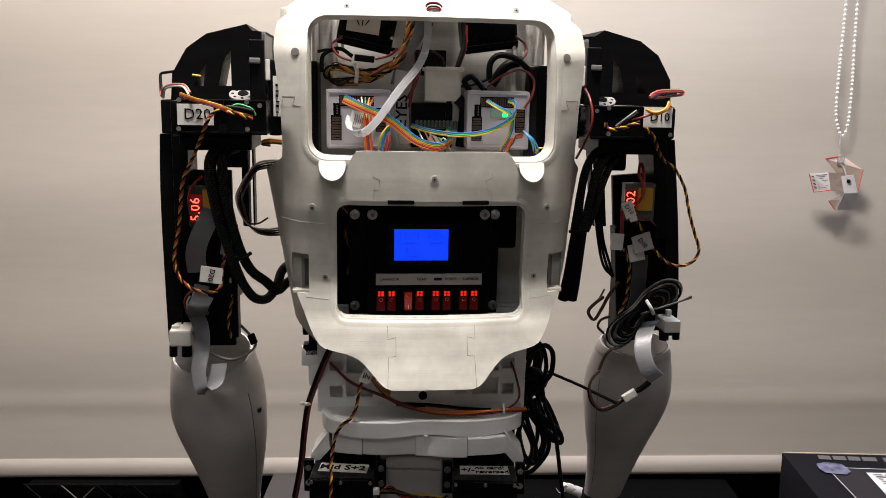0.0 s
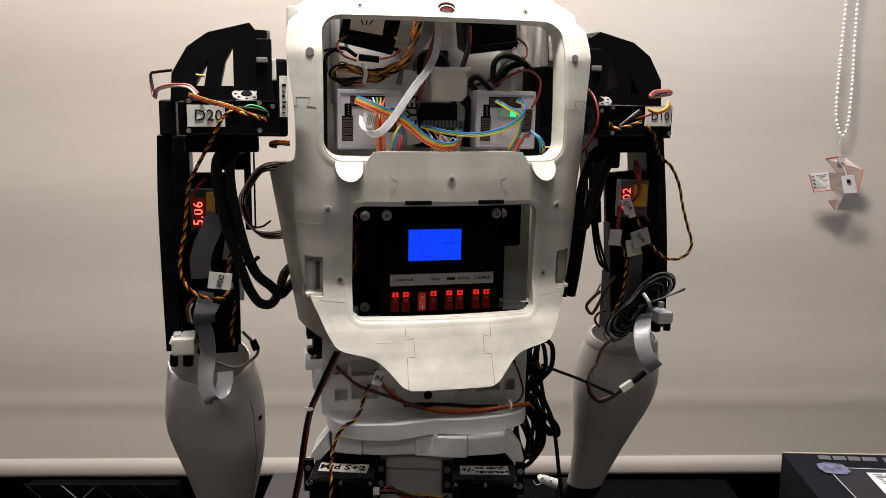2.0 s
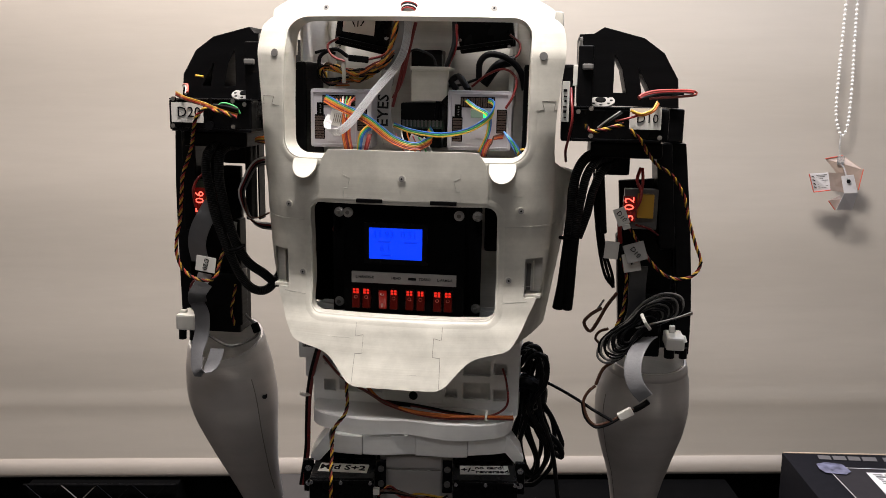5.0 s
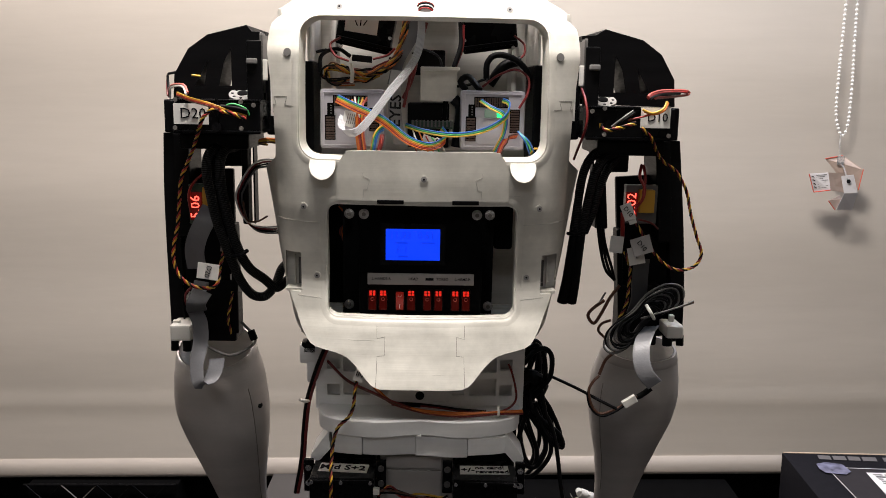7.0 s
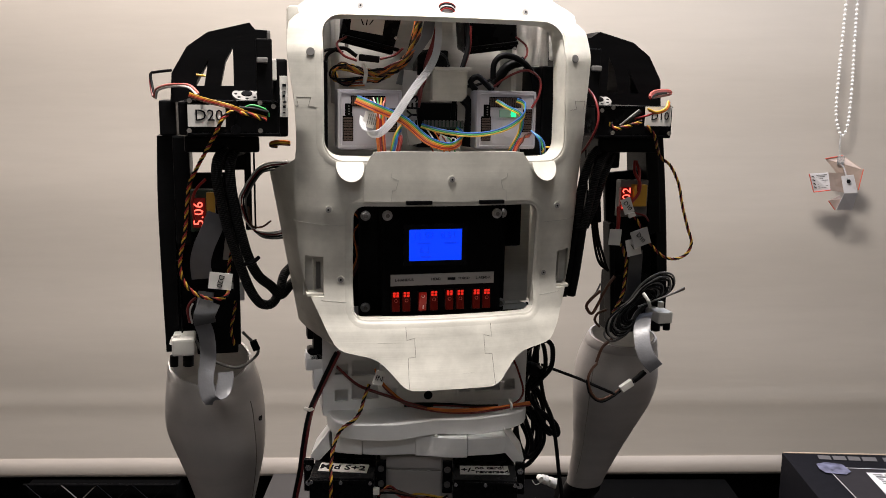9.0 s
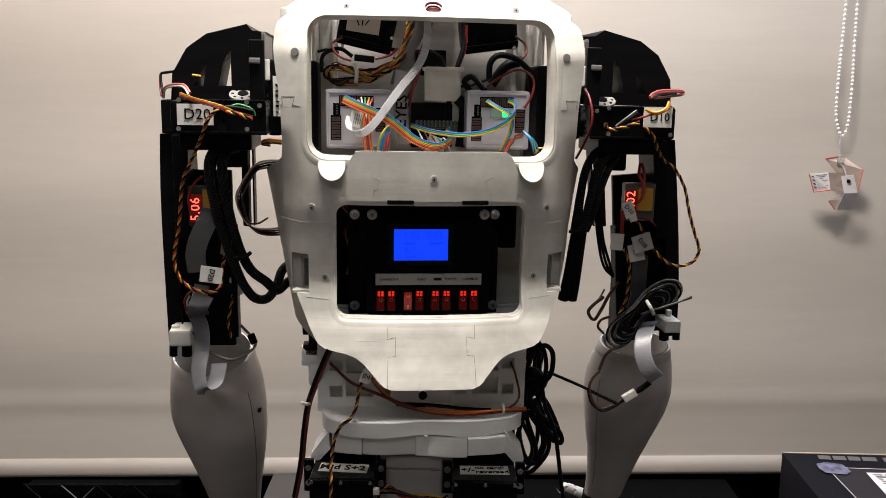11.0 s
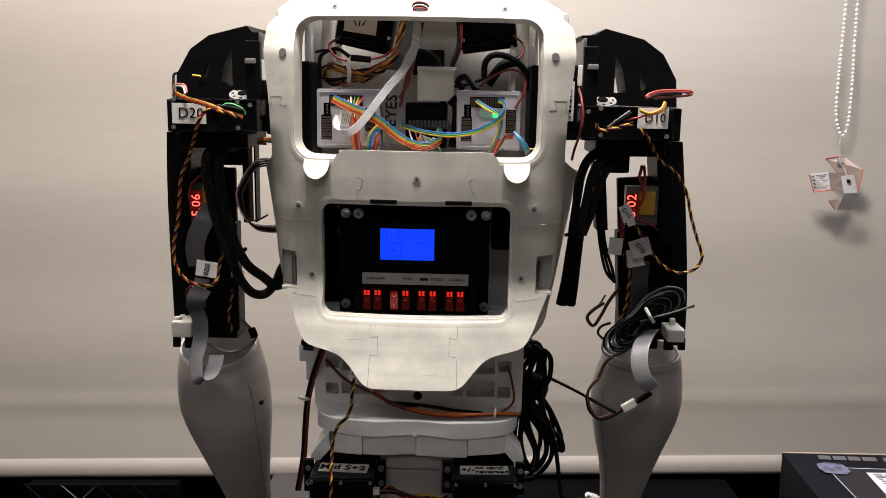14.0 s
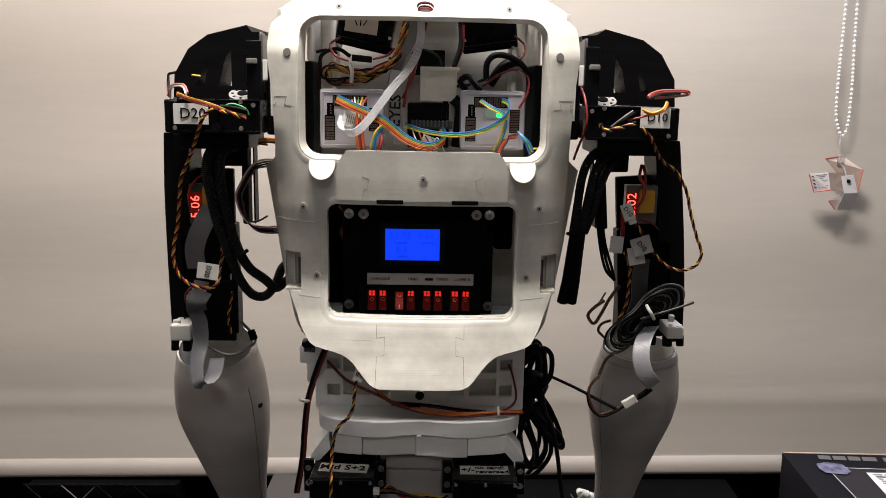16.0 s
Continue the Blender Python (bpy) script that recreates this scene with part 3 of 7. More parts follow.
def chest():
    outline = mirrored(smooth_half(HALF))
    shell = part("chest_shell", sheet(outline, [UPPER_OPEN, LOWER_OPEN, rounded(0.1265, 0.206, 0.1445, 0.248, 0.001, 2), rounded(-0.1445, 0.206, -0.1265, 0.248, 0.001, 2)],
                                      chest_y, 0.006, cell=0.006), PRINT, robot, "white printed chest plate with fine layer lines", smooth=True, angle=50)
    part("window_rim", collar(UPPER_OPEN, chest_y, 0.030, 0.005, 0.0007, inset=0.0026), PRINT, shell, smooth=True, angle=40)
    part("window_rim", collar(LOWER_OPEN, chest_y, 0.014, 0.005, 0.0007, inset=0.0), PRINT, shell, smooth=True, angle=40)
    # lapped middle plate under the upper window, with its two round tabs
    lap = mirrored(smooth_half([(0.0, 0.3565), (0.070, 0.3565), (0.078, 0.354), (0.083, 0.348), (0.086, 0.339), (0.088, 0.318)]) + [(0.088, 0.306), (0.0, 0.306)])
    part("middle_plate", sheet(lap, [], lambda x, z: chest_y(x, z) - 0.0013, 0.004, cell=0.006), PRINT, shell, smooth=True, angle=50)
    for s in (-1, 1):
        disc = [(s * 0.1015 + 0.0135 * math.cos(a * math.tau / 24), 0.342 + 0.0145 * min(0.25, math.sin(a * math.tau / 24))) for a in range(24)]
        part("round_tab", sheet(disc, [], lambda x, z: chest_y(x, z) - 0.001 - 0.7 * (0.347 - z), 0.006, cell=0.004), PRINT, shell, smooth=True, angle=40)
    # sides and back of the trunk
    edge = sorted((z, x) for x, z in smooth_half(HALF, 0.006) if 0.152 < z < 0.37 and x > 0.105)
    for s in (-1, 1):
        bm = bmesh.new()
        rows = []
        for v in range(19):
            row = []
            for k in range(13):
                t = k / 12
                low = 0.1575 + 0.004 * t
                z = low + (0.347 - 0.017 * min(1.0, t / 0.42) ** 0.7 - low) * v / 18
                x0 = between(z, edge)
                y0 = chest_y(x0, z) + 0.0012
                wide = 0.1475 + (z - 0.16) * 0.172
                if t < 0.5:
                    u = t / 0.5
                    x, y = x0 + (wide - x0) * (0.45 * math.sin(u * math.pi / 2) + 0.55 * u), y0 + (-0.030 - y0) * u
                else:
                    u = (t - 0.5) / 0.5
                    x, y = wide - 0.03 * u * u, -0.030 + 0.10 * u
                row.append(bm.verts.new((s * x, y, z)))
            rows.append(row)
        for a, b in zip(rows, rows[1:]):
            for k in range(12):
                bm.faces.new((a[k], a[k + 1], b[k + 1], b[k]))
        bmesh.ops.solidify(bm, geom=bm.faces[:], thickness=0.004)
        part("side_shell", bm, PRINT, robot, "white printed side panel of the trunk", smooth=True)
    part("back_shell", sheet(mirrored([(0.0, 0.53), (0.11, 0.52), (0.12, 0.50), (0.12, 0.36), (0.13, 0.32), (0.12, 0.2), (0.10, 0.16), (0.0, 0.155)]), [], lambda x, z: 0.045 + x * x * 0.6, 0.005, cell=0.02), INNER, robot, smooth=True)
    for s in (-1, 1):
        part("neck_bracket", box((s * 0.138, -0.06, 0.452), (s * 0.156, -0.03, 0.500), 0.004), PRINT, robot, "white printed neck bracket", smooth=True)
        part("bracket_gear", cyl((s * 0.149, -0.0605, 0.475), (s * 0.149, -0.066, 0.475), 0.006, n=14), BLACK, robot)
    # unseen lid and neck post added over the trunk; openings let lamp light in
    opening = [rounded(s0 * 0.062 - 0.038, -0.062, s0 * 0.062 + 0.038, 0.040, 0.01) for s0 in (-1, 1)]
    unseen_lid = part("unseen_lid", sheet(rounded(-0.122, -0.078, 0.122, 0.055, 0.012), opening, lambda x, z: 0.0, 0.0045, cell=0.02), PRINT, robot, "unseen white lid over the trunk, its two openings letting light in")
    unseen_lid.matrix_local = pose(0, 0, 0.531, -90, 0, 0) @ Matrix.Diagonal((1, 1, -1, 1))
    part("neck_post", cyl((0, -0.01, 0.531), (0, -0.01, 0.60), 0.05, 0.045, n=32), PRINT, robot, smooth=True)
    # countersunk screws
    for x, z in ((-0.122, 0.2975), (0.121, 0.2985), (-0.1095, 0.224), (0.1105, 0.2245), (0.001, 0.329), (-0.0865, 0.4985), (0.086, 0.4985)):
        p, k = on_chest(x, z)
        lift = 0.0013 if abs(x) < 0.01 else 0.0
        bm = bmesh.new()
        add_cyl(bm, p - k * 0.002, p + k * (0.0007 + lift), 0.0042, n=20)
        add_cyl(bm, p, p + k * (0.0009 + lift), 0.0030, n=16, index=1)
        add_cyl(bm, p, p + k * (0.0012 + lift), 0.0011, n=6, index=2)
        part("screw", bm, [PRINT, GREY_TAPE, INK], shell, smooth=True)
    for s in (-1, 1):
        p, k = on_chest(s * 0.1375, 0.452)
        # a solid grey disc stands in for the shade inside the bolt hole
        bm = cyl(p - k * 0.003, p + k * 0.0004, 0.0043, n=20)
        add_cyl(bm, p, p + k * 0.0006, 0.0038, n=20, index=1)
        part("bolt_hole_shade", bm, [SEAM, MID_GREY], shell, "grey disc for the shade in an empty bolt hole")
    # seams between the printed pieces, with dovetail joints
    def seam(points, tone=SEAM, lift=0.0001):
        path = []
        for (ax, az), (bx, bz) in zip(points, points[1:]):
            k = max(1, int(math.hypot(bx - ax, bz - az) / 0.004))
            path += [(ax + (bx - ax) * i / k, az + (bz - az) * i / k) for i in range(k)]
        path.append(points[-1])
        bm = add_tube(bmesh.new(), [Vector((x, chest_y(x, z) - lift, z)) for x, z in path], 0.00024, 5)
        part("seam", bm, tone, shell)

    for s in (-1, 1):
        seam([(s * 0.153, 0.400), (s * 0.150, 0.400), (s * 0.1515, 0.4085), (s * 0.138, 0.4085), (s * 0.1405, 0.400), (s * 0.129, 0.3985)])
        seam([(s * 0.0455, 0.1805), (s * 0.0452, 0.1640), (s * 0.0370, 0.1663), (s * 0.0370, 0.1480), (s * 0.0447, 0.1472), (s * 0.0456, 0.1180)])
        seam([(s * 0.0605, 0.335), (s * 0.0605, 0.331), (s * 0.0535, 0.328), (s * 0.056, 0.318), (s * 0.0595, 0.318), (s * 0.0605, 0.3065)], HAIR, 0.0013)
        seam([(s * 0.156, 0.283), (s * 0.102, 0.281)], HAIR)
        seam([(s * 0.130, 0.203), (s * 0.103, 0.201)], HAIR)
    # hairline gaps between print layers
    rng = random.Random(7)
    for k in range(40):
        z = rng.uniform(0.13, 0.44)
        x0 = rng.choice((-1, 1)) * rng.uniform(0.0, 0.14)
        w = rng.uniform(0.006, 0.028)
        row = [(x0 + w * i / 6, z + rng.uniform(-0.0002, 0.0002)) for i in range(7)]
        if any(inside(o, x, zz) for o in (rounded(-0.135, 0.34, 0.135, 0.50, 0.01), rounded(-0.106, 0.176, 0.106, 0.31, 0.01)) for x, zz in row):
            continue
        if any(not inside(outline, x, zz) for x, zz in row):
            continue
        bm = add_tube(bmesh.new(), [Vector((x, chest_y(x, zz), zz)) for x, zz in row], 0.00018, 4)
        part("layer_gap", bm, HAIR, shell)
    # side slots show the inner plate
    for s in (-1, 1):
        part("slot_plate", box((s * 0.122, -0.092, 0.203), (s * 0.1465, -0.089, 0.251)), INNER, shell)
        # the slit's shade is a solid dark grey strip on the plate
        part("slot_shade", box((s * 0.1280, -0.0932, 0.2095), (s * 0.1325, -0.0922, 0.2385), 0.0002), GREY_WIRE, shell, "dark grey strip for the shade in the slot")
        part("slot_ridge", box((s * 0.1348, -0.0990, 0.2092), (s * 0.1362, -0.0922, 0.2420), 0.0004), PRINT, shell)
        part("slot_sill", box((s * 0.1268, -0.1100, 0.2050), (s * 0.1440, -0.0935, 0.2088), 0.0008), PRINT, shell)
    return shell


chest_shell = chest()


def inner_frame():
    part("inner_wall", box((-0.1234, 0.028, 0.33), (0.1234, 0.033, 0.51), 0.001), INNER, robot, "white inner back wall")
    part("inner_floor", box((-0.132, -0.09, 0.335), (0.132, 0.028, 0.339), 0.001), INNER, robot)
    for s in (-1, 1):
        part("inner_pillar", box((s * 0.117, -0.075, 0.3392), (s * 0.133, -0.002, 0.445), 0.003), BLACK, robot, "black shoulder servo inside the chest")
        part("gusset", box((s * 0.098, -0.02, 0.40), (s * 0.104, 0.028, 0.50), 0.002), INNER, robot)
        part("inner_side", box((s * 0.1202, -0.072, 0.4455), (s * 0.1232, 0.0279, 0.505), 0.0003), INNER, robot, "white inner side wall")
        part("inner_side", box((s * 0.1202, -0.0015, 0.3395), (s * 0.1232, 0.0279, 0.4450), 0.0003), INNER, robot, "white inner side wall")


inner_frame()


def controller(x0, d, z0, green):
    """A small grey controller case with pin headers."""
    case = part("controller_case", box((x0 - 0.0338, d, z0 - 0.0310), (x0 + 0.0338, d + 0.03, z0 + 0.0310), 0.0035), SILVER_CASE, robot, "silver-grey plastic controller case", smooth=True)
    part("header_slot", box((x0 - 0.0200, d - 0.0004, z0 + 0.0135), (x0 + 0.0160, d + 0.003, z0 + 0.0245), 0.0004), BLACK_MATT, case)
    part("header_slot", box((x0 - 0.0285, d - 0.0004, z0 - 0.022), (x0 - 0.0175, d + 0.003, z0 + 0.004), 0.0004), BLACK_MATT, case)
    part("header_slot", box((x0 - 0.026, d - 0.0006, z0 + 0.004), (x0 - 0.0185, d + 0.003, z0 + 0.0165), 0.0004), BLACK_MATT, case)
    part("header_slot", box((x0 + 0.0180, d - 0.0004, z0 - 0.0125), (x0 + 0.0285, d + 0.003, z0 + 0.0120), 0.0004), BLACK_MATT, case)
    part("raised_panel", sheet([(x0 - 0.0155, z0 - 0.0245), (x0 + 0.0160, z0 - 0.0245), (x0 + 0.0160, z0 + 0.0105), (x0 - 0.0185, z0 + 0.0105), (x0 - 0.0185, z0 + 0.007), (x0 - 0.0155, z0 + 0.004)], [], lambda x, z: d - 0.0008, 0.002, cell=0.02), SILVER_CASE, case)
    for k in range(9):
        part("pin_block", box((x0 - 0.0275, d - 0.0016, z0 - 0.0212 + k * 0.0027), (x0 - 0.0185, d + 0.001, z0 - 0.0193 + k * 0.0027)), PINS, case)
        part("pin_block", box((x0 + 0.0190, d - 0.0016, z0 - 0.0117 + k * 0.0026), (x0 + 0.0275, d + 0.001, z0 - 0.0099 + k * 0.0026)), PINS, case)
    for k in range(14):
        part("pin_block", box((x0 - 0.0190 + k * 0.0025, d - 0.0012, z0 + 0.0145), (x0 - 0.0173 + k * 0.0025, d + 0.001, z0 + 0.0235)), PINS, case)
    for e, f in (((-0.0305, -0.0280), (0.0305, -0.0267)), ((-0.0305, 0.0267), (0.0305, 0.0280)), ((-0.0305, -0.0266), (-0.0294, 0.0266)), ((0.0294, -0.0266), (0.0305, 0.0266))):
        part("case_rim", box((x0 + e[0], d - 0.0010, z0 + e[1]), (x0 + f[0], d + 0.001, z0 + f[1]), 0.0004), SILVER_CASE, case)
    for k in range(4):
        part("vent", cyl((x0 - 0.022, d - 0.0002, z0 + 0.006 + k * 0.0026), (x0 - 0.022, d - 0.0012, z0 + 0.006 + k * 0.0026), 0.0008, n=8), GREY_WIRE, case)
    part("button", cyl((x0 + 0.001, d - 0.0004, z0 - 0.014), (x0 + 0.001, d - 0.0013, z0 - 0.014), 0.0048, n=24), SILVER_CASE, case, smooth=True)
    if green:
        part("status_light", box((x0 + 0.004, d - 0.0022, z0 + 0.0035), (x0 + 0.0095, d - 0.0008, z0 + 0.0095), 0.0008), LED_GREEN, case, "lit green indicator")
        # the window's weak green emission stands in for spill from the indicator
        part("led_spill_window", box((x0 - 0.009, d - 0.0018, z0 + 0.003), (x0 + 0.0135, d - 0.0006, z0 + 0.0115), 0.0006), material("display_window_with_led_spill", (0.22, 0.25, 0.235), 0.3, emit=(0.02, 0.6, 0.2), strength=0.07), case)
    else:
        part("status_light", box((x0 + 0.0075, d - 0.0022, z0 + 0.003), (x0 + 0.0115, d - 0.0008, z0 + 0.007), 0.0008), LED_GREEN, case, "lit green indicator")
    return case


controller(-0.0750, -0.088, 0.3858, False)
controller(0.0729, -0.088, 0.3866, True)


def switch_panel():
    d = -0.114
    panel = part("switch_panel", box((-0.066, d, 0.182), (0.064, -0.082, 0.2995), 0.002), BLACK_MATT, robot, "black power panel with blue screen and red rocker switches")
    part("back_plate", box((-0.086, -0.0815, 0.174), (0.078, -0.077, 0.3055), 0.001), BLACK_MATT, panel)
    lx, lz = -0.0095, 0.2575
    part("bezel", sheet(rounded(lx - 0.034, lz - 0.022, lx + 0.034, lz + 0.022, 0.001, 2), [rounded(lx - 0.0285, lz - 0.0168, lx + 0.0285, lz + 0.0168, 0.0004, 2)], lambda x, z: d - 0.002, 0.002, cell=0.02), BLACK_GLOSS, panel)
    screen = part("screen", box((lx - 0.0285, d - 0.0009, lz - 0.0168), (lx + 0.0285, d + 0.001, lz + 0.0168)), LCD, panel, "glowing blue screen")
    for text, x, z, size in (("11.93", lx - 0.013, lz + 0.0095, 0.0105), ("0.51", lx + 0.014, lz + 0.0095, 0.0105), ("6.1", lx - 0.011, lz - 0.0055, 0.0105)):
        lettering(text, pose(x, d - 0.0012, z, 90, 0, 0), size, LCD_INK, panel, "screen digits")
    for x, z, w in ((lx - 0.012, lz + 0.0016, 0.014), (lx + 0.016, lz + 0.0016, 0.014), (lx - 0.010, lz - 0.0128, 0.011)):
        part("caption_bar", centred((x, d - 0.0011, z), w, 0.0004, 0.0016), LCD_INK, panel)
    strip = part("label_strip", box((-0.057, d - 0.0012, 0.2142), (0.0555, d + 0.0005, 0.2265), 0.0003), GREY_TAPE, panel, "grey printed label strip")
    for text, x in (("L-HANDS-R", -0.0425), ("HEAD", -0.0085), ("TORSO", 0.022), ("L-ARMS-R", 0.0435)):
        lettering(text, pose(x, d - 0.0015, 0.2205, 90, 0, 0), 0.0039, INK, panel, bold=0.012)
    part("word_bar", centred((0.0085, d - 0.0014, 0.2205), 0.0085, 0.0004, 0.0028), INK, panel)
    for i, x in enumerate((-0.0517, -0.0404, -0.0228, -0.0107, 0.0063, 0.0182, 0.0360, 0.0474)):
        on = i == 2
        sw = part("rocker_switch", box((x - 0.0050, d - 0.001, 0.1855), (x + 0.0050, d + 0.004, 0.2095), 0.0006), BLACK_GLOSS, panel, "small rocker switch, glowing red")
        tilt = pose(0, 0, 0, 9 if on else -9, 0, 0)
        part("rocker", centred((x, d - 0.0018, 0.1968), 0.0080, 0.004, 0.0195, 0.0006, tilt), SWITCH_ON if on else SWITCH, sw, "red translucent rocker")
        if not on:
            for sx in (-1, 1):
                for k in (0, 1):
                    part("lit_bead", centred((x + sx * 0.0018, d - 0.0036 - 0.0004 * k, 0.2040 + 0.0030 * k), 0.0026, 0.0016, 0.0023, 0.0004), SWITCH_TOP, sw)
        part("mark_line", centred((x, d - 0.0052 if on else d - 0.0034, 0.1915), 0.0007, 0.0006, 0.0042), WHITE_WIRE if on else PINK, sw)
        ring = [Vector((x + 0.0017 * math.cos(a * math.tau / 12), d - (0.0038 if not on else 0.0048), (0.1990 if not on else 0.2035) + 0.0017 * math.sin(a * math.tau / 12))) for a in range(13)]
        part("mark_ring", add_tube(bmesh.new(), ring, 0.0003, 4), WHITE_WIRE if on else PINK, sw)
    for x, z, y in ((-0.0789, 0.2845, -0.0815), (0.0733, 0.2849, -0.0815), (-0.0791, 0.1837, -0.0815), (0.0738, 0.1830, -0.0815), (-0.0608, 0.2893, d), (0.0571, 0.2897, d)):
        flat = y == d
        bm = cyl((x, y, z), (x, y - 0.0008, z), 0.0054, n=24)
        add_cyl(bm, (x, y - 0.0006, z), (x, y - 0.0030, z), 0.0046, n=20 if flat else 6)
        add_cyl(bm, (x, y - 0.0029, z), (x, y - 0.0036, z), 0.0046, 0.0038, n=20 if flat else 6)
        nut = part("hex_nut", bm, DULL_STEEL, panel, "zinc screw head" if flat else "zinc hex nut")
        part("bolt_end", cyl((x, y - 0.0032, z), (x, y - 0.0050 if not flat else y - 0.0038, z), 0.0025, 0.0020, n=16), GREY_WIRE, nut, smooth=True)
    for x in (-0.046, 0.03):
        part("hinge_tab", box((x, -0.1405, 0.3035), (x + 0.027, -0.12, 0.3075), 0.0006), BLACK_GLOSS, panel)
    part("cable_block", box((0.080, -0.07, 0.245), (0.10, -0.05, 0.305), 0.003), BLACK_MATT, robot)
    # the grey inside behind the panel
    part("belly_wall", box((0.062, -0.012, 0.165), (0.13, -0.008, 0.33), 0.001), INNER, robot, "grey-white inner wall behind the panel")
    # the black sheet stands in for shade; the floor below is black too
    part("belly_shade", box((-0.13, -0.012, 0.165), (0.06, -0.008, 0.33), 0.001), BLACK_MATT, robot, "black sheet standing in for shade behind the panel")
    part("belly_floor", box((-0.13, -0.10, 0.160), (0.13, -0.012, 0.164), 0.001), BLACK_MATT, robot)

    # loose leads beside the panel
    for k, m in enumerate((ORANGE, BROWN, DARK_RED)):
        wire("inner_lead", [(-0.088 + 0.002 * k, -0.02, 0.205), (-0.084 + 0.002 * k, -0.05, 0.235), (-0.089 - 0.001 * k, -0.062, 0.262), (-0.082 + 0.002 * k, -0.06, 0.276), (-0.093, -0.05, 0.288 + 0.003 * k)], 0.0011, m, robot)


switch_panel()


def ledge_line(t, half, front, corner):
    """Plan of a ledge with a straight front and rounded corners; t runs from -1 to 1."""
    a = abs(t)
    y = front + 0.0022 * math.cos(t * 8.5)
    if a > 0.62:
        k = (a - 0.62) / 0.38
        y += corner * (1 - math.sqrt(max(0.0, 1 - k ** 2.2)))
    return t * half, y


def curved_step(half, front, z0, z1, wave, x0=-1.0, x1=1.0, back=-0.03, corner=0.040):
    """A block with a rounded front edge, from x0 to x1 of its half width."""
    bm = bmesh.new()
    n = 64
    rings = [[], [], [], []]
    for i in range(n + 1):
        t = x0 + (x1 - x0) * i / n
        x, y = ledge_line(t, half, front, corner)
        sag = wave * (1 - math.cos(min(1.0, abs(t)) * 6.6)) * 0.5
        for ring, dy, z in zip(rings, (0.0012, 0.0, 0.0, 0.0014), (z0 - sag, z0 - sag + 0.0012, z1 - 0.0014, z1)):
            ring.append(bm.verts.new((x * (1 - dy), y + dy, z)))
    for ring, z in zip(rings, (z0, z0 + 0.001, z1 - 0.001, z1)):
        ring += [bm.verts.new((half * x1, back, z)), bm.verts.new((half * x0, back, z))]
    m = len(rings[0])
    for a, b in zip(rings, rings[1:]):
        for i in range(m):
            bm.faces.new((a[i], a[(i + 1) % m], b[(i + 1) % m], b[i]))
    bmesh.ops.triangulate(bm, faces=[bm.faces.new(rings[-1]), bm.faces.new(rings[0][::-1])])
    return bm


def stomach():
    """The turning white stomach drum set back under the chest, with cut-outs and a ledge."""
    def drum(x, z):
        return -0.0475 + 0.35 * x * x
    holes = []
    for sx in (-1, 1):
        for x0, z0, x1, z1 in ((0.0935, 0.0635, 0.1085, 0.0772), (0.0935, 0.0955, 0.1085, 0.1085), (0.0580, 0.0645, 0.0895, 0.0850), (0.0575, 0.0930, 0.0895, 0.1120), (0.0375, 0.0655, 0.0515, 0.0763)):
            a, b = sorted((sx * x0, sx * x1))
            holes.append(rounded(a, z0, b, z1, 0.0008, 2))
    body = part("stomach_drum", sheet(mirrored([(0.0, 0.170), (0.119, 0.170), (0.1225, 0.12), (0.1215, 0.046), (0.0, 0.046)]), holes, drum, 0.005, cell=0.01), WAIST, robot, "white printed stomach drum with square cut-outs", smooth=True, angle=40)
    part("backing", box((-0.114, -0.026, 0.05), (0.114, -0.022, 0.17), 0.001), WAIST, body)
    # screw hole: its inner shade is drawn as a black disc
    part("screw_hole_shade", cyl((0.0, -0.046, 0.065), (0.0, -0.0482, 0.065), 0.0052, n=20), INK, body, "black disc for the shade in a screw hole")
    # raised frames round the middle cut-outs and the seam between the printed halves
    for x0, x1, z0, z1 in ((-0.034, 0.034, 0.0785, 0.0800), (-0.034, 0.034, 0.0555, 0.0568)):
        part("raised_line", box((x0, -0.0486, z0), (x1, -0.0468, z1), 0.0003), WAIST, body)
    for sx in (-1, 1):
        part("raised_line", box((sx * 0.0338, -0.0486, 0.0555), (sx * 0.0352, -0.0465, 0.0800), 0.0003), WAIST, body)
        part("drum_side", box((sx * 0.1165, -0.0415, 0.046), (sx * 0.1225, 0.05, 0.165), 0.002), WAIST, body, smooth=True)
    ledge = part("ledge", curved_step(0.117, -0.0945, 0.0345, 0.0525, 0.0022, corner=0.042), WAIST, body, "white stepped ledge", smooth=True, angle=30)
    part("ledge_bead", cyl((-0.002, -0.0935, 0.0345), (0.002, -0.0935, 0.0345), 0.0014, n=8), WAIST, ledge)


stomach()


# ---- arms; the second is the mirror image of the first ----
def flip(points, s):
    return [(p[0] * s, *p[1:]) for p in points]


